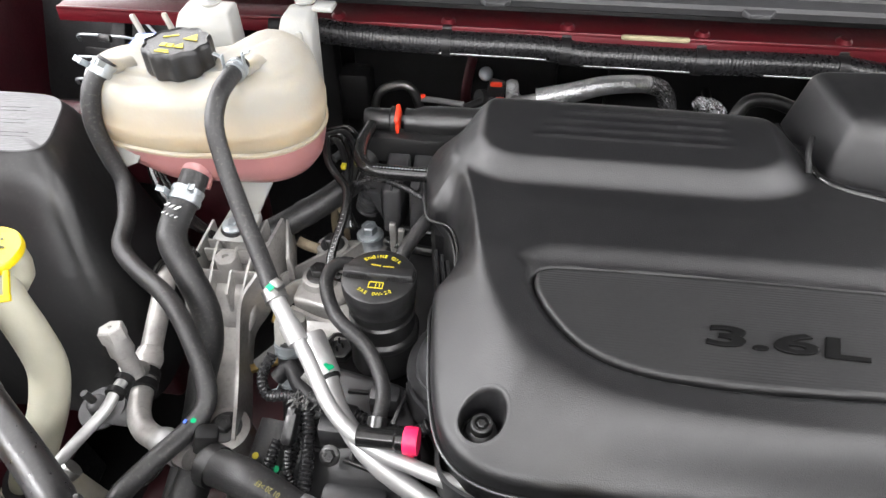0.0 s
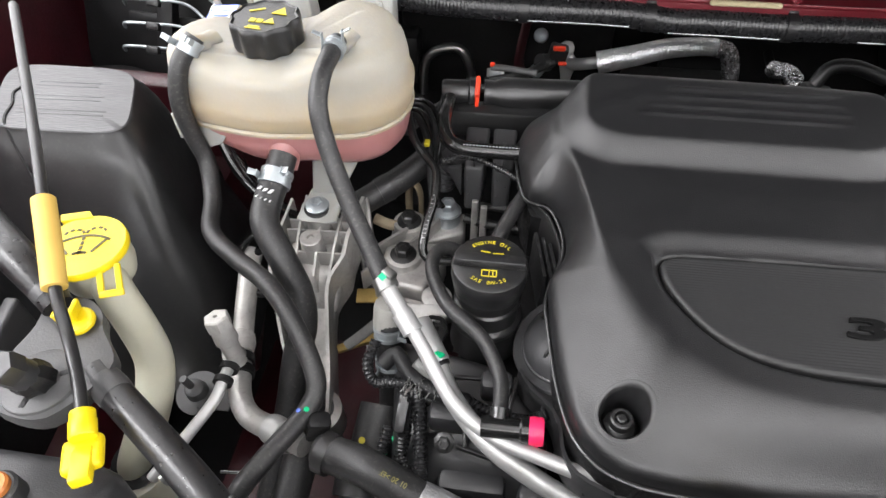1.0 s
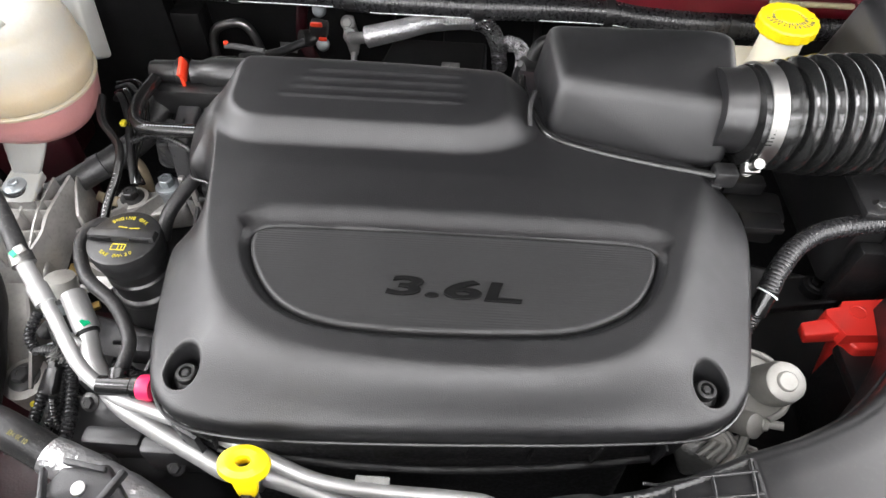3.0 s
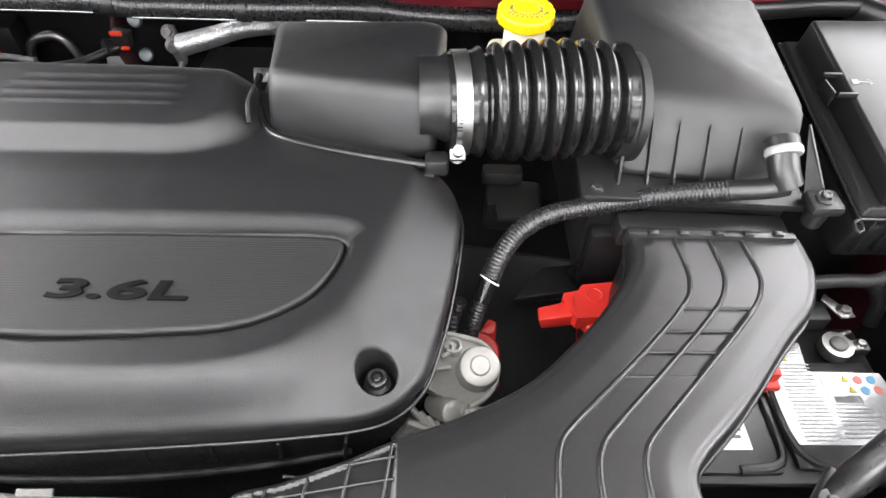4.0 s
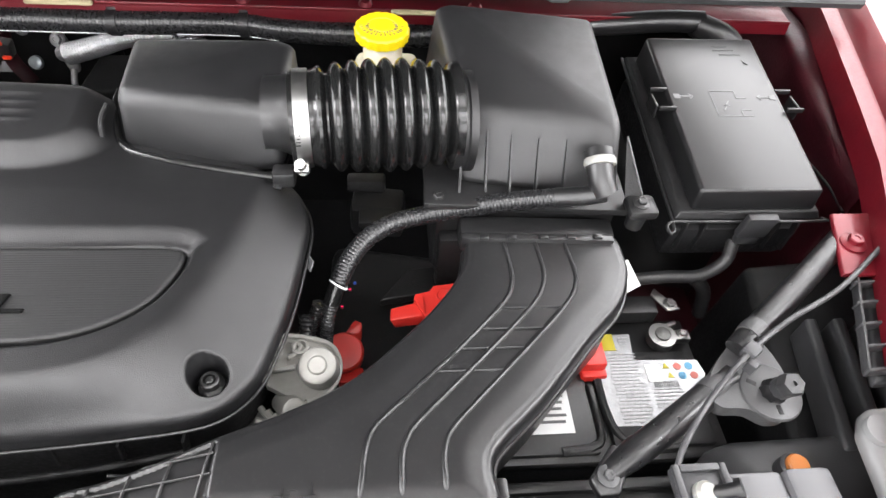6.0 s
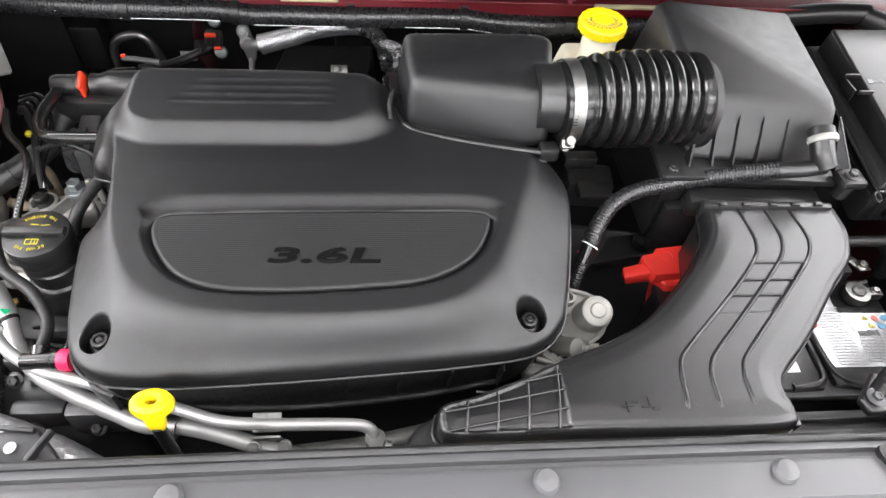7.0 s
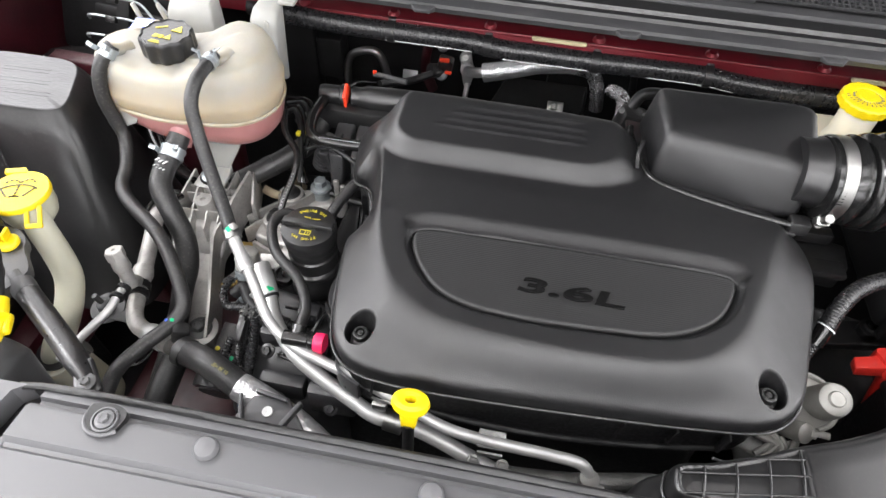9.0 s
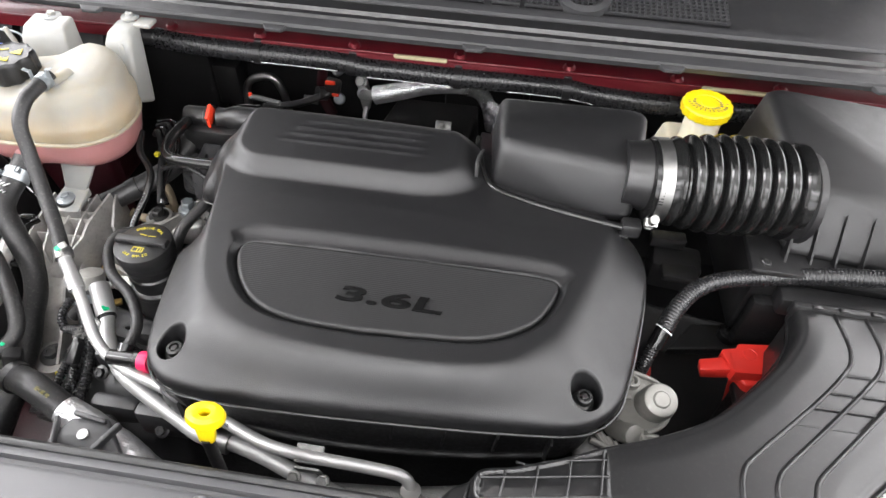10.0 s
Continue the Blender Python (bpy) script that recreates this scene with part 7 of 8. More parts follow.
    th = part("thermostat_hose", tube([(-0.189, 0.420, 0.938), (-0.188, 0.410, 0.918), (-0.187, 0.398, 0.888), (-0.184, 0.380, 0.85), (-0.182, 0.35, 0.82)], 0.0145, 20), RUBBER, en)
    spring_clamp(th, (-0.1885, 0.412, 0.924), (0.05, -0.35, -0.95), 0.0152, 0.012)
    spring_clamp(th, (-0.1870, 0.399, 0.890), (0.05, -0.35, -0.95), 0.0152, 0.012)
    part("thermostat_spout", lathe([(0.016, -0.02), (0.0165, 0.004), (0.015, 0.010), (0.006, 0.013)], (-0.189, 0.423, 0.943), (0.05, 0.35, 0.95), 26), PALECAST, en)
    part("spout_plate", hull([(-0.190, 0.455, 0.918), (-0.125, 0.462, 0.915), (-0.135, 0.445, 0.906), (-0.180, 0.435, 0.908), (-0.190, 0.455, 0.895), (-0.125, 0.462, 0.895), (-0.135, 0.445, 0.89)], 0.004), CAST, en)
    part("lower_hose", tube([(-0.19, 0.36, 0.86), (-0.195, 0.31, 0.84), (-0.195, 0.27, 0.83)], 0.024, 22), RUBBER, en)
    part("hose_collar", merge(band((-0.197, 0.285, 0.845), (0, -0.9, -0.3), 0.0255, 0.03, 0.002)), BLACK, en)
    for p, m in (((-0.201, 0.314, 0.875), YELLOWINK), ((-0.178, 0.305, 0.871), GREENINK), ((-0.169, 0.319, 0.876), GREENINK)):
        part("collar_mark", lathe([(0.0034, 0), (0.0034, 0.0008)], p, (0, -0.5, 1), 10), m, en)
    # sensor lead, cast bars and plugs on the timing cover
    plug = part("sensor_plug", merge(rbox((-0.159, 0.320, 0.924), (0.011, 0.030, 0.014), 0.003, (35, 0, -6)), rbox((-0.159, 0.331, 0.934), (0.008, 0.010, 0.010), 0.002, (35, 0, -6))), SATIN, en)
    part("lead", tube([(-0.158, 0.306, 0.915), (-0.157, 0.294, 0.902), (-0.150, 0.284, 0.893), (-0.142, 0.288, 0.895), (-0.142, 0.305, 0.905)], 0.0042, 10, corr=(0.0036, 0.001)), CORR, plug)
    part("cast_bar", rbox((-0.096, 0.366, 0.926), (0.040, 0.004, 0.005), 0.0015, (0, 0, 2)), SATIN, en)
    part("cast_bar", rbox((-0.060, 0.345, 0.940), (0.004, 0.036, 0.006), 0.0015, (10, 0, -12)), SATIN, en)
    part("cast_bar", rbox((-0.101, 0.322, 0.916), (0.004, 0.040, 0.006), 0.0015, (22, 0, 6)), SATIN, en)
    part("cast_bar", rbox((-0.085, 0.300, 0.905), (0.046, 0.004, 0.006), 0.0015, (0, 0, -14)), SATIN, en)
    for p, r in (((-0.134, 0.331, 0.902), 0.017), ((-0.113, 0.277, 0.878), 0.012)):
        part("core_plug", lathe([(r, 0), (r, 0.005), (r * 0.8, 0.007), (r * 0.72, 0.004), (0, 0.004)], p, (-0.1, -0.5, 0.85), 28), SATIN, en)
    part("stay", tube([(-0.245, 0.428, 0.862), (-0.225, 0.437, 0.878), (-0.205, 0.446, 0.895), (-0.19, 0.45, 0.90)], 0.006, 10, squash=0.5), GREYCAST, en)


engine_body()


def engine_lines():
    e = thing("breather_line", (-0.1, 0.4, 0.94), "black rubber breather line looping round the oil filler", "hose")
    part("line", tube([(-0.108, 0.452, 0.985), (-0.125, 0.463, 1.000), (-0.142, 0.455, 1.006), (-0.145, 0.431, 1.004), (-0.127, 0.397, 0.998), (-0.093, 0.373, 0.986), (-0.074, 0.345, 0.972), (-0.071, 0.318, 0.968), (-0.071, 0.300, 0.967)], 0.0068, 16), RUBBER, e)
    q = part("quick_coupler", merge(lathe([(0.009, -0.014), (0.0095, 0.0), (0.0095, 0.018), (0.011, 0.020), (0.011, 0.034)], (-0.072, 0.298, 0.966), (1, -0.02, 0.06), 22), lathe([(0.0085, 0), (0.0095, 0.012)], (-0.071, 0.302, 0.966), (0, 0.8, 0.3), 18)), GLOSS, e)
    part("lock_ring", merge(lathe([(0.0115, 0), (0.0119, 0.003), (0.0119, 0.010), (0.0112, 0.012)], (-0.046, 0.2975, 0.9675), (1, -0.02, 0.06), 22), rbox((-0.040, 0.290, 0.957), (0.005, 0.005, 0.010), 0.001)), PINK, q, "pink locking ring")
    v = thing("vacuum_line", (-0.15, 0.52, 0.93), "thin glossy black vacuum line with white print", "hose")
    part("line", tube([(-0.200, 0.640, 1.03), (-0.189, 0.607, 1.02), (-0.174, 0.592, 1.01), (-0.160, 0.572, 1.005), (-0.159, 0.544, 0.99), (-0.164, 0.517, 0.975), (-0.165, 0.495, 0.96), (-0.156, 0.488, 0.955), (-0.129, 0.487, 0.955)], 0.0050, 14), GLOSS, v)
    part("print", merge(*[rbox((-0.1590 - 0.0006 * k, 0.5450 - 0.0042 * k, 0.9956 - 0.0024 * k), (0.0022, 0.0022, 0.0004), 0, (-30, 0, 0)) for k in range(11)]), PALEINK, v)
    p = thing("purge_line", (-0.11, 0.62, 1.0), "glossy black fuel vapour line bending to the cover", "hose")
    part("line", tube([(-0.160, 0.700, 1.015), (-0.160, 0.650, 1.020), (-0.153, 0.616, 1.021), (-0.137, 0.600, 1.020), (-0.10, 0.598, 1.019), (-0.050, 0.600, 1.018)], 0.0085, 16), GLOSS, p)
    part("print", merge(*[rbox((-0.132 + 0.0036 * k, 0.5955, 1.0274), (0.0020, 0.0014, 0.0004), 0, (18, 0, 0)) for k in range(18)]), PALEINK, p)
    SHIFT[:] = (0.002, 0.001, 0)
    q2 = thing("intake_coupling", (-0.11, 0.73, 0.95), "black vapour coupling with an orange lock clip", "coupling")
    part("coupling", merge(lathe([(0.013, -0.045), (0.015, -0.04), (0.015, -0.012), (0.018, -0.010), (0.018, 0.0)], (-0.134, 0.722, 1.012), (1, 0.06, -0.02), 24), lathe([(0.0165, 0), (0.0155, 0.012), (0.020, 0.024), (0.0205, 0.05), (0.0205, 0.125)], (-0.126, 0.7225, 1.012), (1, 0.06, -0.02), 26)), SATIN, q2)
    part("lock_clip", merge(rbox((-0.134, 0.714, 1.022), (0.0055, 0.026, 0.022), 0.002, (30, 0, 0)), rbox((-0.134, 0.704, 1.010), (0.005, 0.005, 0.022), 0.002)), ORANGERED, q2, "orange-red lock clip")
    part("lever", merge(tube([(-0.124, 0.836, 0.981), (-0.100, 0.828, 0.985), (-0.060, 0.815, 0.988)], 0.0045, 10, squash=0.7), tube([(-0.12, 0.80, 0.97), (-0.15, 0.80, 0.965), (-0.19, 0.77, 0.955), (-0.23, 0.72, 0.945)], 0.006, 12)), STEELGREY, q2)
    part("connector_lock", rbox((-0.122, 0.836, 0.985), (0.007, 0.006, 0.007), 0.002), ORANGERED, q2, "small red connector lock")
    SHIFT[:] = (-0.005, 0.001, 0)
    lt = thing("wiring_tail", (-0.15, 0.86, 0.92), "thin glossy black wiring tail", "wire")
    part("tail", tube([(-0.135, 0.90, 0.918), (-0.155, 0.875, 0.932), (-0.165, 0.85, 0.94), (-0.18, 0.82, 0.945)], 0.0034, 10), GLOSS, lt)
    h = thing("heater_hose", (-0.22, 0.62, 0.9), "black rubber heater hose behind the mount", "hose")
    part("hose", tube([(-0.285, 0.58, 0.915), (-0.255, 0.60, 0.925), (-0.21, 0.635, 0.94), (-0.18, 0.665, 0.955), (-0.165, 0.71, 0.975), (-0.16, 0.76, 0.985)], 0.0165, 20), RUBBER, h)
    part("tape", band((-0.232, 0.616, 0.9335), (0.8, 0.55, 0.25), 0.0168, 0.016, 0.0005), STUDGREY, h)
    hb = thing("engine_harness", (-0.14, 0.33, 0.86), "taped and corrugated black wiring harness", "wiring harness")
    part("trunk", tube([(-0.185, 0.365, 0.935), (-0.172, 0.372, 0.945), (-0.155, 0.352, 0.942), (-0.128, 0.338, 0.94), (-0.10, 0.335, 0.935)], 0.008, 14), DARK, hb)
    part("conduit", tube([(-0.148, 0.348, 0.938), (-0.144, 0.325, 0.92), (-0.139, 0.295, 0.905), (-0.134, 0.255, 0.895), (-0.132, 0.22, 0.86)], 0.0068, 14, corr=(0.0042, 0.0014)), CORR, hb)
    part("conduit", tube([(-0.156, 0.342, 0.93), (-0.156, 0.31, 0.905), (-0.160, 0.285, 0.895), (-0.170, 0.276, 0.893), (-0.176, 0.288, 0.897), (-0.172, 0.315, 0.91)], 0.006, 12, corr=(0.0040, 0.0013)), CORR, hb)
    part("conduit", tube([(-0.195, 0.385, 0.945), (-0.20, 0.365, 0.935), (-0.192, 0.352, 0.925), (-0.175, 0.35, 0.93), (-0.155, 0.347, 0.935)], 0.0058, 12, corr=(0.0040, 0.0012)), CORR, hb)
    part("conduit", tube([(-0.10, 0.335, 0.935), (-0.075, 0.325, 0.935), (-0.045, 0.32, 0.94), (-0.03, 0.325, 0.95)], 0.0066, 14, corr=(0.0042, 0.0014)), CORR, hb)
    fray = []
    rnd = random.Random(7)
    for k in range(60):
        x = -0.145 + rnd.uniform(-0.014, 0.016)
        y = 0.343 + rnd.uniform(-0.008, 0.012)
        fray.append(tube([(x, y, 0.945), (x + rnd.uniform(-0.004, 0.004), y - rnd.uniform(0.002, 0.012), 0.949 + rnd.uniform(-0.004, 0.002))], 0.0006, 4, 0.02))
    tagged(part("frayed_tape", merge(*fray), GREYCAST, hb), kind="stuff")
    mc = thing("manifold_wiring", (-0.1, 0.56, 0.97), "thin corrugated wiring across the manifold", "wiring harness")
    part("conduit", tube([(-0.158, 0.596, 1.0), (-0.140, 0.605, 1.002), (-0.121, 0.605, 1.002), (-0.096, 0.595, 1.0), (-0.068, 0.575, 1.0)], 0.0040, 10, corr=(0.0034, 0.001)), CORR, mc)
    part("plug", rbox((-0.062, 0.570, 0.998), (0.014, 0.014, 0.012), 0.003, (0, 0, -30)), BLACK, mc)
    lh = thing("coil_lead", (-0.07, 0.49, 0.97), "black rubber lead entering under the cover", "hose")
    part("lead", tube([(-0.092, 0.480, 0.96), (-0.086, 0.500, 0.98), (-0.074, 0.530, 0.990), (-0.060, 0.560, 0.995)], 0.008, 14), RUBBER, lh)
    bh = thing("rear_harness", (-0.19, 0.66, 0.95), "bundle of black wires beside the coolant bottle", "wiring harness")
    for k in range(4):
        part("wire", tube([(-0.225 - 0.004 * k, 0.70 + 0.012 * k, 0.98), (-0.200 + 0.004 * k, 0.675 + 0.01 * k, 1.005), (-0.182 + 0.005 * k, 0.645 + 0.006 * k, 0.998 - 0.004 * k), (-0.172, 0.605, 0.975 - 0.006 * k), (-0.165 + 0.004 * k, 0.575, 0.95)], 0.0042 - 0.0004 * k, 10), GLOSS if k % 2 else DARK, bh)
    part("tape_mark", rbox((-0.178, 0.626, 1.002), (0.006, 0.008, 0.006), 0.001), YELLOWINK, bh)


engine_lines()


# ---- dipstick ----
def dipstick():
    d = thing("dipstick", (0.086, 0.195, 0.85), "yellow ring handled oil dipstick in a black tube", "dipstick")
    bm = lathe([(0.0055, -0.004), (0.0062, -0.0062), (0.0125, -0.0075), (0.0182, -0.0055), (0.0198, 0.0), (0.0182, 0.0055), (0.0125, 0.0075), (0.0062, 0.0062), (0.0055, 0.004)], (0, 0, 0), (0, 0, 1), 40)
    bmesh.ops.delete(bm, geom=[q for q in bm.faces if len(q.verts) > 4], context="FACES")
    rims = [q for q in bm.edges if q.is_boundary]
    bmesh.ops.bridge_loops(bm, edges=rims)
    moved(bm, pose(0.0915, 0.206, 1.044, -6) @ Matrix.Diagonal((1, 0.72, 1, 1)))
    part("handle", merge(bm, hull([(0.081, 0.196, 1.038), (0.102, 0.196, 1.038), (0.084, 0.191, 1.016), (0.099, 0.191, 1.016), (0.081, 0.205, 1.038), (0.102, 0.205, 1.038), (0.084, 0.201, 1.016), (0.099, 0.201, 1.016)], 0.003)), YELLOW, d)
    part("tube", tube([(0.0915, 0.196, 1.020), (0.091, 0.194, 0.98), (0.091, 0.191, 0.90), (0.092, 0.19, 0.82)], 0.0062, 14), BLACK, d)


dipstick()


# ---- small bracket and duct pieces behind the front panel ----
def front_bits():
    b = thing("hose_bracket", (-0.09, 0.21, 0.88), "black plastic hose bracket behind the front panel", "bracket")
    part("plate", merge(hull([(-0.112, 0.200, 0.944), (-0.100, 0.228, 0.944), (-0.060, 0.234, 0.944), (-0.050, 0.220, 0.944), (-0.026, 0.196, 0.930), (-0.116, 0.180, 0.93), (-0.112, 0.200, 0.934), (-0.100, 0.228, 0.934), (-0.060, 0.234, 0.934), (-0.050, 0.220, 0.934), (-0.026, 0.196, 0.920), (-0.116, 0.180, 0.90), (-0.03, 0.18, 0.90)], 0.003), rbox((-0.050, 0.212, 0.944), (0.006, 0.036, 0.010), 0.002, (0, 0, -24)), rbox((-0.108, 0.210, 0.945), (0.005, 0.034, 0.010), 0.002, (0, 0, 22)), rbox((-0.078, 0.230, 0.946), (0.040, 0.005, 0.008), 0.0015, (0, 0, -8))), LIDGREY, b)
    part("rivet", lathe([(0.0065, 0), (0.006, 0.0015), (0.002, 0.0016), (0.0, 0.0008)], (-0.077, 0.211, 0.9445), (0, -0.1, 1), 18), ALU, b)
    solo("suction_pipe", tube([(0.19, 0.215, 0.885), (0.28, 0.226, 0.880), (0.37, 0.245, 0.875), (0.40, 0.25, 0.86)], 0.011, 18), GREYCAST, "dull grey suction pipe low behind the front panel", "pipe")
    w = thing("clip_wire", (0.05, 0.24, 0.93), "small zinc hose clip below the cover", "clip")
    part("clip", merge(rbox((0.045, 0.247, 0.940), (0.018, 0.010, 0.014), 0.003), tube([(0.035, 0.25, 0.95), (0.06, 0.245, 0.953), (0.08, 0.24, 0.96)], 0.0015, 6)), STEEL, w)


front_bits()
SHIFT[:] = (0, 0, 0)


# ---- right side: tensioner, terminal covers, deep parts ----
def right_bits():
    a = thing("actuator_bracket", (0.51, 0.33, 0.88), "bare cast aluminium bracket with round cover", "actuator")
    edge = [(0.479, 0.370), (0.488, 0.382), (0.507, 0.386), (0.545, 0.376), (0.558, 0.357), (0.558, 0.335), (0.548, 0.318), (0.531, 0.307), (0.515, 0.313), (0.486, 0.330)]
    part("plate", merge(prism(edge, 0.950, 0.960, 0.002), tube([(p[0], p[1], 0.9615) for p in edge[9:] + edge[:8]], 0.003, 8), tube([(0.484, 0.347, 0.963), (0.498, 0.344, 0.965), (0.515, 0.346, 0.966)], 0.003, 8), tube([(0.508, 0.378, 0.963), (0.520, 0.368, 0.965), (0.506, 0.358, 0.964)], 0.0028, 8), rbox((0.496, 0.349, 0.961), (0.020, 0.010, 0.006), 0.001, (0, 0, 10))), PALECAST, a)
    for p in ((0.490, 0.366), (0.518, 0.369)):
        part("eyelet", lathe([(0.0095, 0), (0.009, 0.009), (0.0065, 0.0095), (0.005, 0.006), (0.005, 0.002)], (*p, 0.959), (0, 0, 1), 20), PALECAST, a)
    part("round_cover", lathe([(0.0205, -0.042), (0.0202, -0.004), (0.0190, 0.002), (0.0180, 0.006), (0.0158, 0.0076), (0.0095, 0.0080), (0.0088, 0.0102), (0.0078, 0.0110), (0.0, 0.0110)], (0.540, 0.333, 0.988), (0.0, -0.36, 0.93), 40), PALECAST, a)
    part("link_bolt", merge(lathe([(0.010, -0.02), (0.012, 0.0), (0.012, 0.02), (0.009, 0.022)], (0.508, 0.312, 0.948), (0.4, -0.5, 0.6), 20), hexbolt((0.526, 0.306, 0.955), 0.006, (0.9, -0.2, 0.2), 1.4), lathe([(0.004, 0), (0.004, 0.025)], (0.520, 0.308, 0.955), (0.9, -0.2, 0.2), 10)), PALECAST, a)
    lat = []
    for k in range(5):
        lat.append(tube([(0.478 + 0.008 * k, 0.318 - 0.004 * k, 0.935), (0.492 + 0.006 * k, 0.300 - 0.003 * k, 0.93), (0.476 + 0.008 * k, 0.287 - 0.002 * k, 0.92)], 0.0035, 8))
    lat.append(tube([(0.475, 0.305, 0.932), (0.50, 0.298, 0.930), (0.53, 0.292, 0.925)], 0.004, 8))
    lat.append(tube([(0.512, 0.297, 0.95), (0.508, 0.285, 0.935), (0.495, 0.275, 0.915)], 0.004, 8))
    part("webbing", merge(*lat), PALECAST, a)
    part("lower_arm", hull([(0.465, 0.33, 0.925), (0.53, 0.30, 0.925), (0.50, 0.275, 0.915), (0.455, 0.30, 0.915), (0.465, 0.33, 0.88), (0.53, 0.30, 0.88), (0.47, 0.28, 0.88)], 0.004), GREYCAST, a)
    r1 = thing("terminal_cap", (0.556, 0.432, 0.80), "round red plastic terminal cap", "terminal cap")
    part("cap", merge(lathe([(0.025, -0.02), (0.025, 0.011), (0.022, 0.014), (0.0, 0.0145)], (0.555, 0.436, 0.840), (0.05, -0.35, 1), 30), hull([(0.554, 0.454, 0.855), (0.575, 0.457, 0.855), (0.568, 0.475, 0.860), (0.579, 0.470, 0.860), (0.557, 0.449, 0.84), (0.578, 0.449, 0.84)], 0.002), rbox((0.564, 0.411, 0.82), (0.032, 0.022, 0.02), 0.004)), REDCAP, r1)
    SHIFT[:] = (0.013, 0.006, 0)
    r2 = thing("jump_terminal_cover", (0.68, 0.43, 0.80), "large bright red jump terminal cover", "terminal cover")
    part("hood", prism([(0.628, 0.440), (0.630, 0.446), (0.647, 0.450), (0.652, 0.458), (0.676, 0.461), (0.722, 0.467), (0.722, 0.434), (0.682, 0.416), (0.640, 0.413)], 0.924, 0.943, 0.003, 3), REDCAP, r2)
    part("spout", hull([(0.600, 0.431, 0.937), (0.642, 0.441, 0.939), (0.644, 0.420, 0.939), (0.599, 0.414, 0.936), (0.604, 0.432, 0.919), (0.644, 0.441, 0.917), (0.648, 0.421, 0.917), (0.605, 0.415, 0.918)], 0.0025, 3), REDCAP, r2)
    part("spout_rib", rbox((0.640, 0.430, 0.938), (0.0035, 0.026, 0.010), 0.0012, (0, 0, 4)), REDCAP, r2)
    part("skirt", hull([(0.643, 0.428, 0.928), (0.656, 0.406, 0.928), (0.722, 0.412, 0.928), (0.722, 0.455, 0.928), (0.652, 0.452, 0.928), (0.664, 0.428, 0.82), (0.676, 0.408, 0.82), (0.745, 0.412, 0.82), (0.745, 0.455, 0.82), (0.69, 0.452, 0.82)], 0.004, 3), REDCAP, r2)
    part("moulded_ring", lathe([(0.010, 0), (0.010, 0.0010), (0.0085, 0.0012), (0.0075, 0.0004)], (0.664, 0.444, 0.9428), (0, 0, 1), 24), REDCAP, r2)
    SHIFT[:] = (0, 0, 0)
    g = thing("gearbox_top", (0.66, 0.5, 0.70), "dull cast gearbox top with dark brackets", "gearbox")
    part("casing", hull([(0.52, 0.34, 0.80), (0.74, 0.34, 0.78), (0.76, 0.62, 0.80), (0.53, 0.66, 0.80), (0.50, 0.32, 0.45), (0.78, 0.32, 0.45), (0.78, 0.68, 0.45), (0.5, 0.68, 0.45)], 0.02), DARK, g)
    part("bracket", merge(hull([(0.60, 0.50, 0.865), (0.72, 0.52, 0.865), (0.73, 0.56, 0.87), (0.64, 0.55, 0.87), (0.60, 0.50, 0.85), (0.72, 0.52, 0.85), (0.73, 0.56, 0.85), (0.64, 0.55, 0.85)], 0.003), lathe([(0.016, 0), (0.016, 0.012), (0.012, 0.014)], (0.69, 0.535, 0.868), (0, 0, 1), 22), hexbolt((0.69, 0.535, 0.881), 0.008, (0, 0, 1), 1.4)), DARK, g)
    part("control_block", merge(rbox((0.60, 0.60, 0.93), (0.07, 0.05, 0.05), 0.008, (0, 0, -6)), rbox((0.60, 0.57, 0.95), (0.05, 0.03, 0.012), 0.004), rbox((0.585, 0.62, 0.965), (0.05, 0.02, 0.02), 0.004)), BLACK, g)
    part("side_cover", rbox((0.70, 0.50, 0.95), (0.06, 0.02, 0.09), 0.006), DARK, g)
    part("cable_guide", merge(tube([(0.52, 0.42, 0.95), (0.515, 0.40, 0.93), (0.50, 0.40, 0.92), (0.49, 0.42, 0.90)], 0.008, 12, corr=(0.005, 0.0016)), tube([(0.53, 0.45, 0.93), (0.52, 0.44, 0.90), (0.51, 0.43, 0.87)], 0.008, 12, corr=(0.005, 0.0016))), CORR, g)
    part("label_plate", rbox((0.522, 0.474, 0.975), (0.010, 0.002, 0.016), 0.0005, (-20, 0, -60)), PALEINK, g)
    for x, y, z, m in ((0.571, 0.480, 0.93, BLUEINK), (0.565, 0.478, 0.92, PINK), (0.556, 0.452, 0.92, PINK)):
        part("coloured_tag", rbox((x, y, z), (0.0036, 0.003, 0.004), 0.0008), m, g)


right_bits()


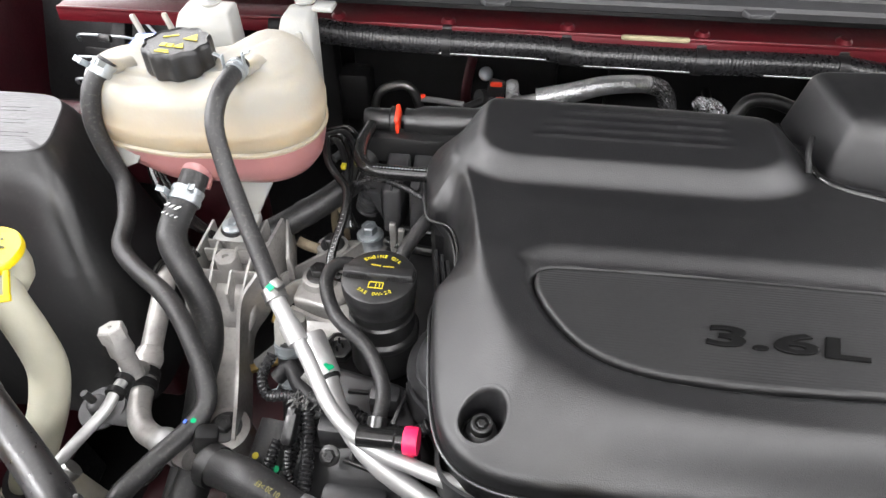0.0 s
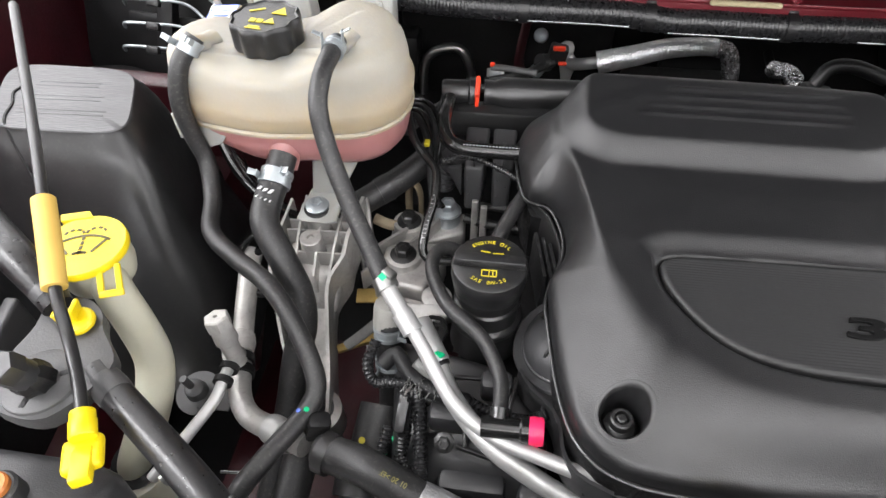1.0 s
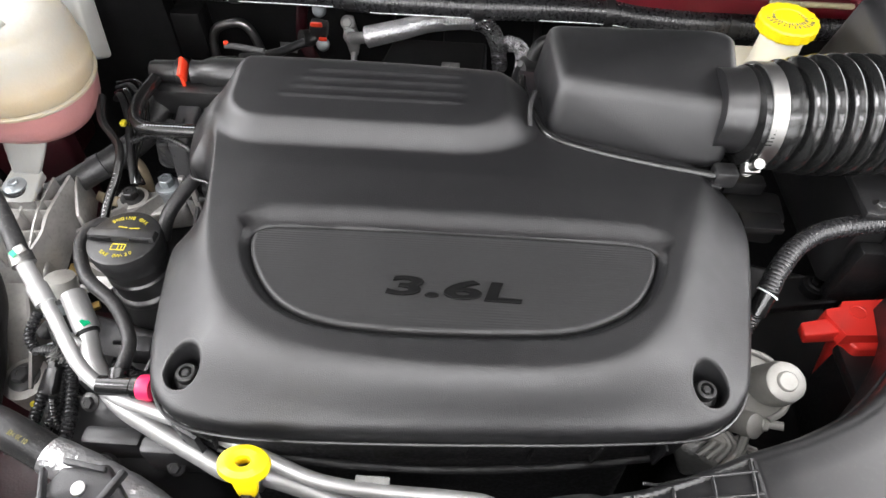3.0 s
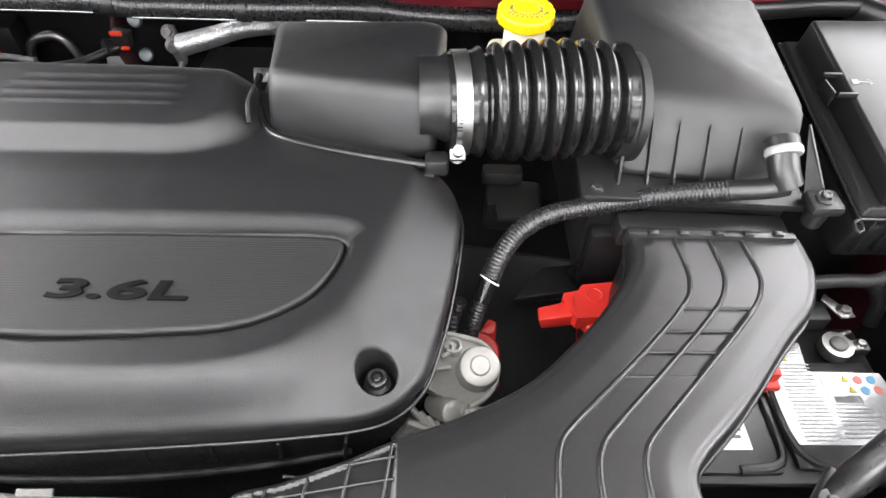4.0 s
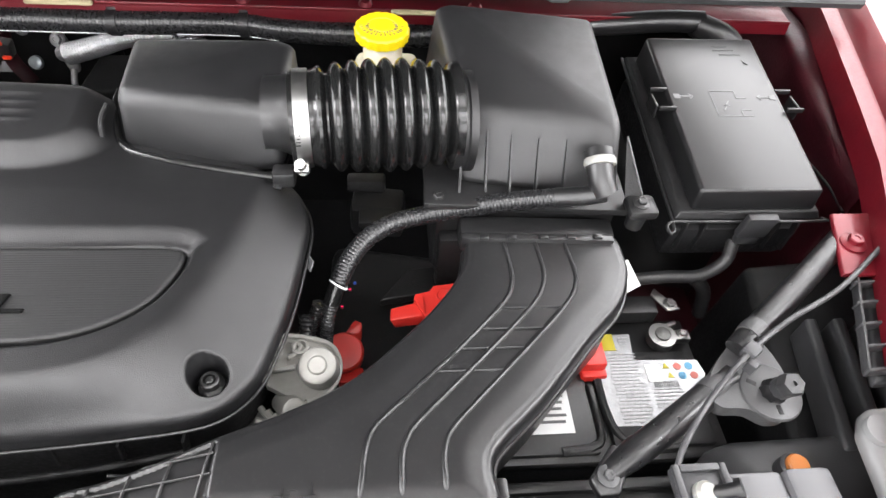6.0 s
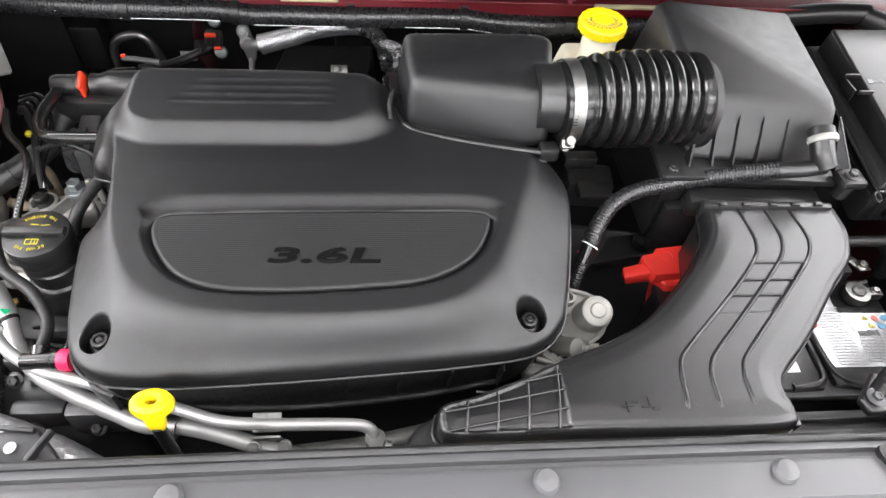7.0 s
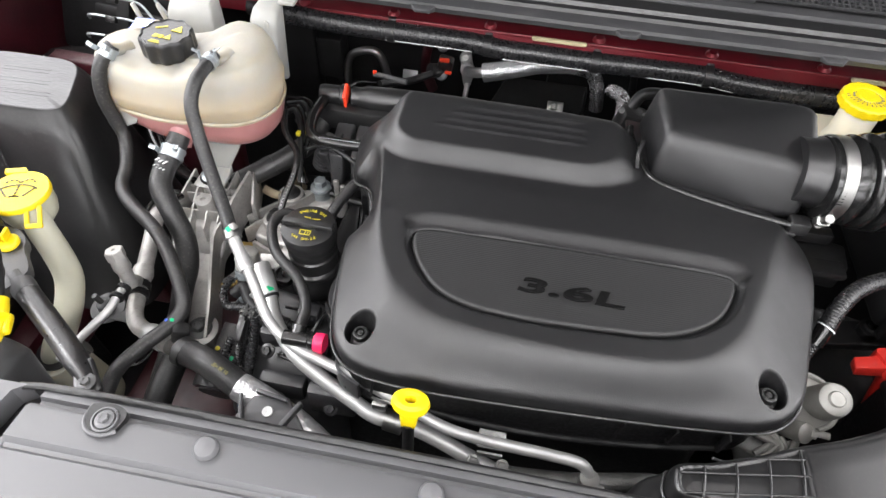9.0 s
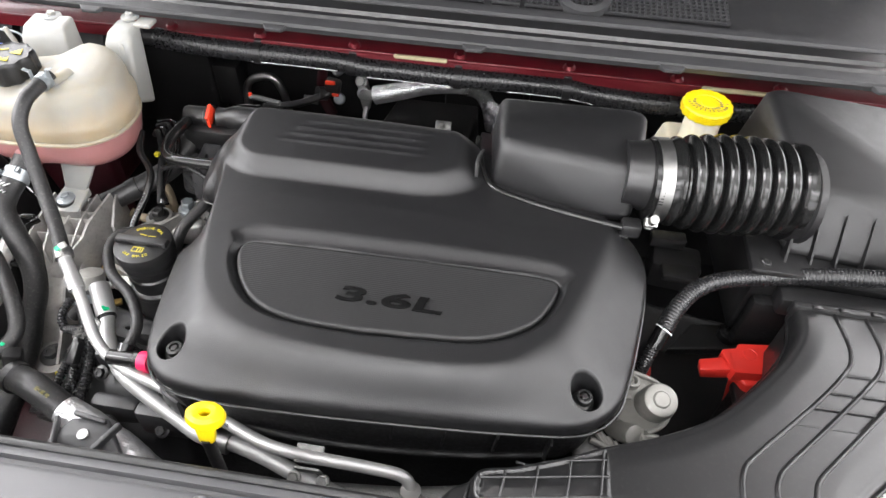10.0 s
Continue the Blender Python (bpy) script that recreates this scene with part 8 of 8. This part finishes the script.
# ---- brake reservoir and what stands behind the engine ----
def rear_bits():
    b = thing("brake_reservoir", (0.61, 0.74, 0.98), "cream plastic brake fluid reservoir with a yellow cap", "brake reservoir")
    part("tank", merge(hull([(0.573, 0.71, 1.052), (0.650, 0.71, 1.052), (0.655, 0.80, 1.05), (0.573, 0.80, 1.05), (0.56, 0.70, 1.0), (0.66, 0.70, 1.0), (0.66, 0.80, 1.0), (0.56, 0.80, 1.0)], 0.008), lathe([(0.030, 0), (0.026, 0.012), (0.025, 0.050), (0.023, 0.06)], (0.608, 0.735, 1.05), (0, 0, 1), 30)), BEIGE, b)
    cap = part("cap", lathe([(0.032, 0), (0.0342, 0.002), (0.0342, 0.013), (0.0325, 0.0152), (0.020, 0.0152), (0.0195, 0.0142), (0.010, 0.0142), (0.0095, 0.0152), (0.0, 0.0152)], (0.607, 0.737, 1.108), (0, -0.05, 1), 72, 18, 0.022), YELLOW, b, "yellow ribbed brake fluid cap")
    rnd = random.Random(3)
    part("cap_print", merge(*[rbox((0.607 + 0.026 * math.cos(a) * q, 0.737 + 0.023 * math.sin(a) * q, 1.1232 - 0.05 * 0.023 * math.sin(a)), (0.0012, 0.004, 0.0006), 0, (0, 0, math.degrees(a) - 90)) for q in (0.72, 1.0) for a in (0.22 * k + rnd.uniform(-0.05, 0.05) for k in range(28))]), INK, cap)
    part("label", rbox((0.590, 0.7065, 1.033), (0.03, 0.002, 0.026), 0.0, (-10, 0, 0)), LABEL, b)
    solo("brake_booster", lathe([(0.11, 0), (0.125, 0.02), (0.125, 0.06), (0.08, 0.10)], (0.66, 1.152, 0.93), (0, -1, 0), 40), BLACK, "round black brake booster at the firewall", "brake booster")
    # wiring conduit along the cowl lip
    h = thing("cowl_harness", (0.25, 0.86, 1.03), "long corrugated black wiring conduit clipped below the cowl", "wiring harness")
    run = [(-0.26, 0.832, 1.079), (-0.19, 0.830, 1.075), (-0.093, 0.830, 1.073), (0.003, 0.830, 1.073), (0.05, 0.830, 1.072), (0.10, 0.829, 1.067), (0.144, 0.829, 1.067), (0.236, 0.830, 1.066), (0.328, 0.831, 1.067), (0.417, 0.830, 1.067), (0.463, 0.829, 1.062), (0.55, 0.829, 1.058), (0.66, 0.832, 1.056), (0.78, 0.842, 1.062)]
    part("conduit", tube(run, 0.0168, 22, corr=(0.0046, 0.0005)), CORR, h)
    part("conduit_end", tube([(-0.33, 0.838, 1.08), (-0.26, 0.832, 1.079)], 0.015, 16), DARK, h)
    part("smooth_run", tube([(0.775, 0.842, 1.063), (0.86, 0.845, 1.072), (0.94, 0.84, 1.078), (1.02, 0.84, 1.085), (1.08, 0.835, 1.088)], 0.016, 18), SATIN, h)
    part("down_turn", tube([(1.07, 0.835, 1.085), (1.12, 0.82, 1.07), (1.135, 0.80, 1.04), (1.135, 0.79, 0.98)], 0.018, 18), BLACK, h)
    for x, z in ((-0.084, 1.073), (0.074, 1.070), (0.246, 1.066), (0.419, 1.067), (0.585, 1.057)):
        part("strap", merge(band((x, 0.830, z), (1, 0, 0), 0.0171, 0.012, 0.0012), rbox((x, 0.834, z + 0.017), (0.014, 0.010, 0.010), 0.003)), BLACK, h)
    for i in (2, 5, 8):
        part("split_line", tube([(q[0], q[1] - 0.0137, q[2] - 0.0097) for q in run[i:i + 3]], 0.0006, 6), WHITEINK, h)
    # refrigerant fitting and its silver sleeve
    ac = thing("expansion_fitting", (0.1, 1.1, 0.80), "aluminium refrigerant fitting with braided silver sleeve", "pipe")
    part("flange", merge(hull([(-0.008, 1.118, 0.868), (0.014, 1.118, 0.872), (0.024, 1.118, 0.82), (0.018, 1.118, 0.79), (0.002, 1.118, 0.79), (-0.006, 1.118, 0.83), (-0.008, 1.130, 0.868), (0.014, 1.130, 0.872), (0.024, 1.130, 0.82), (0.018, 1.130, 0.79), (0.002, 1.130, 0.79), (-0.006, 1.130, 0.83)], 0.003), lathe([(0.015, 0), (0.015, 0.014), (0.011, 0.016)], (0.010, 1.118, 0.836), (0, -0.9, 0.3), 22), tube([(0.012, 1.115, 0.800), (0.011, 1.10, 0.785), (0.010, 1.09, 0.76)], 0.006, 10)), ALU, ac)
    part("flange_bolt", hexbolt((0.004, 1.118, 0.862), 0.010, (0, -0.8, 0.5), 1.4), ALU, ac)
    part("pipe", tube([(0.010, 1.110, 0.838), (0.016, 1.092, 0.846), (0.030, 1.066, 0.862), (0.050, 1.044, 0.879), (0.066, 1.040, 0.885)], 0.0105, 18), ALU, ac)
    part("sleeve", tube([(0.053, 1.041, 0.881), (0.112, 1.040, 0.899), (0.162, 1.040, 0.915), (0.212, 1.042, 0.921), (0.240, 1.048, 0.918)], lambda u: 0.0195 - 0.005 * u, 26, corr=(0.0052, 0.0006)), BRAID, ac, "bright braided sleeve")
    part("foil_bend", tube([(0.236, 1.047, 0.919), (0.262, 1.058, 0.908), (0.280, 1.07, 0.884), (0.292, 1.08, 0.85), (0.300, 1.09, 0.80)], 0.0155, 24, corr=(0.0075, 0.0016)), BRAIDDARK, ac, "perforated foil bend")
    solo("firewall_pad", merge(rbox((-0.11, 1.165, 0.86), (0.40, 0.05, 0.26), 0.015), rbox((-0.30, 1.12, 0.83), (0.06, 0.06, 0.10), 0.01)), DARK, "thick black insulation pad on the firewall", "insulation", kind="structure")
    solo("fuel_pipe_loop", tube([(-0.264, 1.1, 0.760), (-0.263, 1.1, 0.80), (-0.260, 1.1, 0.822), (-0.252, 1.1, 0.840), (-0.236, 1.1, 0.853), (-0.206, 1.1, 0.861), (-0.188, 1.1, 0.854), (-0.177, 1.1, 0.832), (-0.171, 1.1, 0.804), (-0.169, 1.1, 0.755)], 0.0088, 16), STEEL, "bent steel pipe loop at the firewall", "pipe")
    cn = thing("firewall_connector", (-0.03, 1.0, 0.88), "dark wiring connector with orange-red locks", "connector")
    part("body", merge(rbox((-0.020, 0.992, 0.921), (0.030, 0.024, 0.030), 0.005, (0, 10, 0)), tube([(-0.026, 0.985, 0.910), (-0.05, 0.97, 0.905), (-0.085, 0.945, 0.902), (-0.13, 0.90, 0.918)], 0.0075, 12), lathe([(0.014, 0), (0.014, 0.02)], (-0.034, 0.99, 0.905), (-0.5, -0.4, 0.2), 18)), BLACK, cn)
    part("lock", merge(rbox((-0.020, 0.978, 0.938), (0.020, 0.006, 0.008), 0.002), rbox((-0.012, 0.977, 0.912), (0.014, 0.006, 0.006), 0.002)), ORANGERED, cn)
    for p in ((-0.047, 1.107, 0.819), (-0.046, 1.11, 0.889)):
        part("stud", merge(lathe([(0.0135, 0), (0.012, 0.006), (0.009, 0.008)], p, (0, -0.8, 0.5), 20), hexbolt(p, 0.007, (0, -0.8, 0.5), 1.5)), CLAMPW, cn)
    part("strap", tube([(-0.072, 1.12, 0.915), (-0.080, 1.10, 0.87), (-0.080, 1.095, 0.83), (-0.060, 1.09, 0.785)], 0.013, 10, squash=0.3), REDDULL, cn, "dark red painted strap")
    part("paper_tag", rbox((-0.125, 1.135, 0.79), (0.035, 0.003, 0.02), 0.001, (-30, 0, 0)), GREYLABEL, cn)
    fb = thing("firewall_bracket", (0.19, 1.13, 0.76), "small zinc bracket on the black heat shield", "bracket")
    part("plate", merge(rbox((0.207, 0.974, 0.868), (0.032, 0.004, 0.024), 0.002, (-40, 0, 0)), hexbolt((0.203, 0.971, 0.873), 0.006, (0, -0.7, 0.7), 1.5)), STEEL, fb)
    rt = thing("valve_cluster", (0.33, 0.85, 0.9), "dark valve block with small pale hose fittings", "valve")
    part("block", merge(rbox((0.335, 0.86, 0.94), (0.05, 0.04, 0.05), 0.008, (0, 15, 10)), tube([(0.33, 0.87, 0.96), (0.345, 0.88, 0.985), (0.375, 0.88, 0.99), (0.42, 0.87, 0.98)], 0.010, 12)), BLACK, rt)
    part("fitting", lathe([(0.005, 0), (0.005, 0.012)], (0.318, 0.86, 0.958), (-0.3, -0.5, 0.6), 14), STEELGREY, rt)
    part("fitting", lathe([(0.006, 0), (0.006, 0.005)], (0.352, 0.85, 0.965), (0.4, -0.6, 0.4), 14), STEELGREY, rt)
    foil = tube([(0.300, 0.95, 0.94), (0.318, 0.92, 0.95), (0.322, 0.89, 0.935), (0.312, 0.86, 0.92)], 0.012, 18, 0.004)
    for v in foil.verts:
        v.co += 0.0022 * Vector(noise.noise_vector(v.co * 110))
    part("foil_hose", foil, BRAIDDARK, rt, "crumpled dark foil hose")
    part("stay", tube([(0.335, 0.87, 0.925), (0.345, 0.95, 0.88), (0.36, 1.05, 0.86), (0.37, 1.16, 0.86)], 0.008, 12), DARK, rt)
    solo("heat_shield", hull([(0.07, 0.98, 0.845), (0.26, 0.98, 0.845), (0.27, 1.06, 0.872), (0.10, 1.06, 0.872), (0.09, 0.98, 0.72), (0.27, 0.98, 0.72), (0.28, 1.07, 0.72), (0.11, 1.07, 0.72)], 0.006), DARK, "black insulating shield behind the engine", "shield")
    # brake line carrier behind the coolant bottle
    bl = thing("brake_line_carrier", (-0.62, 0.97, 0.85), "black carrier plate holding thin steel brake lines", "brake lines")
    part("carrier", merge(rbox((-0.66, 1.0, 0.96), (0.38, 0.02, 0.24), 0.01, (-25, 0, -8)), rbox((-0.62, 0.955, 0.955), (0.24, 0.012, 0.020), 0.004, (-25, 0, -8)), rbox((-0.655, 0.96, 0.99), (0.03, 0.02, 0.16), 0.004, (-30, 0, -8))), DARK, bl)
    for k in range(4):
        z = 1.035 - 0.028 * k
        y = 0.955 - 0.022 * k
        part("brake_line", tube([(-0.715, y + 0.005, z - 0.014), (-0.705, y - 0.005, z), (-0.66, y - 0.008, z + 0.002), (-0.60, y - 0.015, z + 0.001), (-0.55, y - 0.05, z - 0.012), (-0.47, y - 0.11, z - 0.03)], 0.0024, 10), CLAMPW, bl)
        part("line_clip", rbox((-0.655, y - 0.012, z), (0.022, 0.010, 0.012), 0.002, (-30, 0, -8)), BLACK, bl)
    lw = thing("side_wiring", (-0.42, 0.6, 0.9), "dark wires running behind the coolant bottle", "wiring harness")
    for k in range(3):
        part("wire", tube([(-0.48 - 0.01 * k, 0.70, 0.98), (-0.44, 0.63 + 0.01 * k, 0.965 - 0.012 * k), (-0.39, 0.58 + 0.012 * k, 0.95 - 0.012 * k), (-0.33, 0.56 + 0.01 * k, 0.93 - 0.01 * k), (-0.27, 0.585, 0.91)], 0.0055 - 0.001 * k, 10), GLOSS, lw)
    part("loop", tube([(-0.345, 0.53, 0.93), (-0.365, 0.50, 0.925), (-0.372, 0.475, 0.915), (-0.36, 0.46, 0.905), (-0.34, 0.465, 0.90)], 0.005, 10), GLOSS, lw)
    part("loop", tube([(-0.34, 0.52, 0.945), (-0.36, 0.515, 0.945), (-0.378, 0.50, 0.935), (-0.385, 0.48, 0.92)], 0.004, 10), GLOSS, lw)


rear_bits()


# ---- lamp housings, front corners and fender supports ----
def corner_bits():
    for f, aside in ((fx, (0.004, 0.004, 0)), (lambda x: 0.570 - x, (-0.018, 0.030, -0.022))):
        SHIFT[:] = aside
        hl = thing("headlamp_housing", (f(-0.46), 0.15, 0.85), "black plastic headlamp housing with an orange capped adjuster", "headlamp", "headlamp housings")
        part("shell", hull([(f(-0.37), 0.22, 0.985), (f(-0.41), 0.165, 1.000), (f(-0.56), 0.22, 0.995), (f(-0.60), 0.05, 0.99), (f(-0.38), 0.08, 0.99), (f(-0.36), 0.20, 0.80), (f(-0.60), 0.25, 0.80), (f(-0.60), 0.0, 0.80), (f(-0.37), 0.05, 0.80)], 0.012), LIDGREY, hl)
        part("adjuster", lathe([(0.014, 0), (0.014, 0.016), (0.012, 0.018)], (f(-0.432), 0.182, 0.995), (0, 0, 1), 24), LIDGREY, hl)
        part("adjuster_cap", lathe([(0.0105, 0), (0.0105, 0.005), (0.009, 0.007)], (f(-0.432), 0.182, 1.012), (0, 0, 1), 24), COPPER, hl, "orange adjuster cap")
        for k in range(3):
            x0, x1 = -0.50 - 0.035 * k, -0.54 - 0.035 * k
            part("rib", hull([(f(x0), 0.20, 1.0), (f(x0 - 0.015), 0.20, 1.0), (f(x1), 0.36, 0.99), (f(x1 - 0.015), 0.36, 0.99), (f(x0), 0.20, 0.96), (f(x1), 0.36, 0.95), (f(x0 - 0.015), 0.20, 0.96), (f(x1 - 0.015), 0.36, 0.95)], 0.004), LIDGREY, hl)
    # grey fender support on the right with honeycomb ribs
    SHIFT[:] = (0.018, 0, 0)
    fs = thing("fender_support", (1.10, 0.33, 0.98), "grey moulded fender support with ribbed pockets", "support")
    part("plate", hull([(1.090, 0.39, 1.060), (1.16, 0.40, 1.064), (1.13, 0.26, 1.060), (1.030, 0.26, 1.056), (1.090, 0.39, 1.045), (1.16, 0.40, 1.045), (1.13, 0.26, 1.045), (1.030, 0.26, 1.045)], 0.003), LIDGREY, fs)
    part("lower_plate", hull([(0.992, 0.215, 1.055), (1.005, 0.235, 1.06), (1.2, 0.245, 1.06), (1.2, 0.10, 1.05), (0.985, 0.10, 1.05), (0.992, 0.215, 1.04), (1.005, 0.235, 1.04), (1.2, 0.245, 1.04), (1.2, 0.1, 1.03), (0.985, 0.10, 1.03)], 0.006), LIGHTGREY, fs, "pale grey plastic corner panel")
    part("plate_pin", lathe([(0.014, 0), (0.013, 0.005), (0.0, 0.007)], (1.006, 0.214, 1.058), (0, -0.05, 1), 26), LIGHTGREY, fs)
    for k in range(6):
        u = k / 5
        part("rib", rbox((1.080 + 0.050 * (u - 0.5), 0.268 + 0.122 * u, 1.066), (0.075, 0.003, 0.012), 0.001, (0, 0, 4)), LIDGREY, fs)
    for k in range(3):
        part("rib", rbox((1.046 + 0.034 * k, 0.328, 1.066), (0.003, 0.135, 0.012), 0.001, (0, 0, -24)), LIDGREY, fs)
    for p in ((1.118, 0.365, 1.066), (1.100, 0.315, 1.066)):
        part("disc", merge(lathe([(0.012, 0), (0.012, 0.006), (0.010, 0.007)], p, (0, 0, 1), 26), hexbolt((p[0], p[1], p[2] + 0.006), 0.005, (0, 0, 1), 1.3)), LIDGREY, fs)
    SHIFT[:] = (0, 0, 0)
    SHIFT[:] = (-0.018, -0.016, 0)
    rb = thing("fender_flange", (1.11, 0.47, 1.0), "red painted fender flange with a bolt", "flange")
    part("plate", merge(hull([(1.080, 0.385, 1.076), (1.125, 0.385, 1.076), (1.160, 0.468, 1.080), (1.108, 0.468, 1.080), (1.080, 0.385, 1.070), (1.125, 0.385, 1.070), (1.160, 0.468, 1.074), (1.108, 0.468, 1.074)], 0.003)), RED, rb)
    part("bolt", hexbolt((1.112, 0.425, 1.078), 0.008, (0, 0, 1), 1.7), RED, rb)
    SHIFT[:] = (-0.018, -0.006, 0)
    ad = thing("lamp_adjuster", (0.875, 0.18, 1.0), "grey adjuster plate with a white ring beside the brace", "adjuster")
    part("plate", rbox((0.876, 0.18, 1.042), (0.046, 0.046, 0.010), 0.003), LIDGREY, ad)
    part("rim", merge(*[rbox((0.876 + dx, 0.18 + dy, 1.049), (sx, sy, 0.006), 0.0015) for dx, dy, sx, sy in ((-0.020, 0, 0.006, 0.046), (0.020, 0, 0.006, 0.046), (0, -0.020, 0.034, 0.006), (0, 0.020, 0.034, 0.006))]), LIDGREY, ad)
    part("ring", lathe([(0.0105, 0), (0.0105, 0.006), (0.008, 0.009), (0.0, 0.009)], (0.874, 0.179, 1.046), (0.2, -0.1, 1), 28), WHITEPL, ad, "white plastic ring")
    part("pin", merge(lathe([(0.006, 0), (0.006, 0.02)], (0.880, 0.179, 1.048), (0.8, -0.05, 0.6), 14), lathe([(0.008, 0), (0.008, 0.005)], (0.895, 0.178, 1.060), (0.8, -0.05, 0.6), 14)), BLACK, ad)
    part("side_block", rbox((0.92, 0.17, 1.035), (0.05, 0.05, 0.03), 0.005), SHROUD, ad)
    part("side_block", rbox((0.965, 0.165, 1.04), (0.04, 0.06, 0.03), 0.005), SHROUD, ad)
    SHIFT[:] = (-0.010, 0, 0)
    cable = thing("release_cable", (0.93, 0.3, 1.0), "thin grey hood release cable clipped to the brace", "cable")
    part("cable", tube([(1.135, 0.405, 1.085), (1.060, 0.352, 1.078), (0.995, 0.320, 1.072), (0.945, 0.290, 1.066), (0.900, 0.253, 1.058), (0.868, 0.220, 1.052), (0.852, 0.195, 1.045), (0.846, 0.165, 1.045), (0.845, 0.13, 1.03)], 0.0028, 10), LIDGREY, cable)
    part("clip", merge(rbox((0.948, 0.292, 1.064), (0.016, 0.014, 0.014), 0.003, (0, 0, 36)), rbox((0.946, 0.280, 1.058), (0.010, 0.010, 0.014), 0.002, (0, 0, 36))), LIDGREY, cable)
    SHIFT[:] = (0, 0, 0)
    # cables behind the battery
    bc = thing("battery_cable", (1.0, 0.47, 0.9), "black sheathed battery cable below the fuse box", "cable")
    part("cable", tube([(0.88, 0.448, 0.945), (0.903, 0.459, 0.953), (0.95, 0.461, 0.958), (0.990, 0.459, 0.962), (1.018, 0.466, 0.980), (1.024, 0.480, 1.005)], 0.0078, 14), RUBBER, bc)
    part("branch", tube([(0.985, 0.459, 0.958), (1.002, 0.452, 0.94), (1.010, 0.445, 0.90)], 0.009, 14), DARK, bc)
    part("tag", rbox((0.887, 0.442, 0.985), (0.022, 0.0015, 0.034), 0.0005, (-60, 0, 28)), LABEL, bc, "white paper cable tag")
    wt = thing("apron_wire", (1.13, 0.6, 0.98), "thin dark wire along the fender apron", "wire")
    part("wire", tube([(1.10, 0.70, 1.02), (1.15, 0.62, 1.03), (1.165, 0.55, 1.03), (1.16, 0.5, 1.03)], 0.002, 8), DARK, wt)


corner_bits()
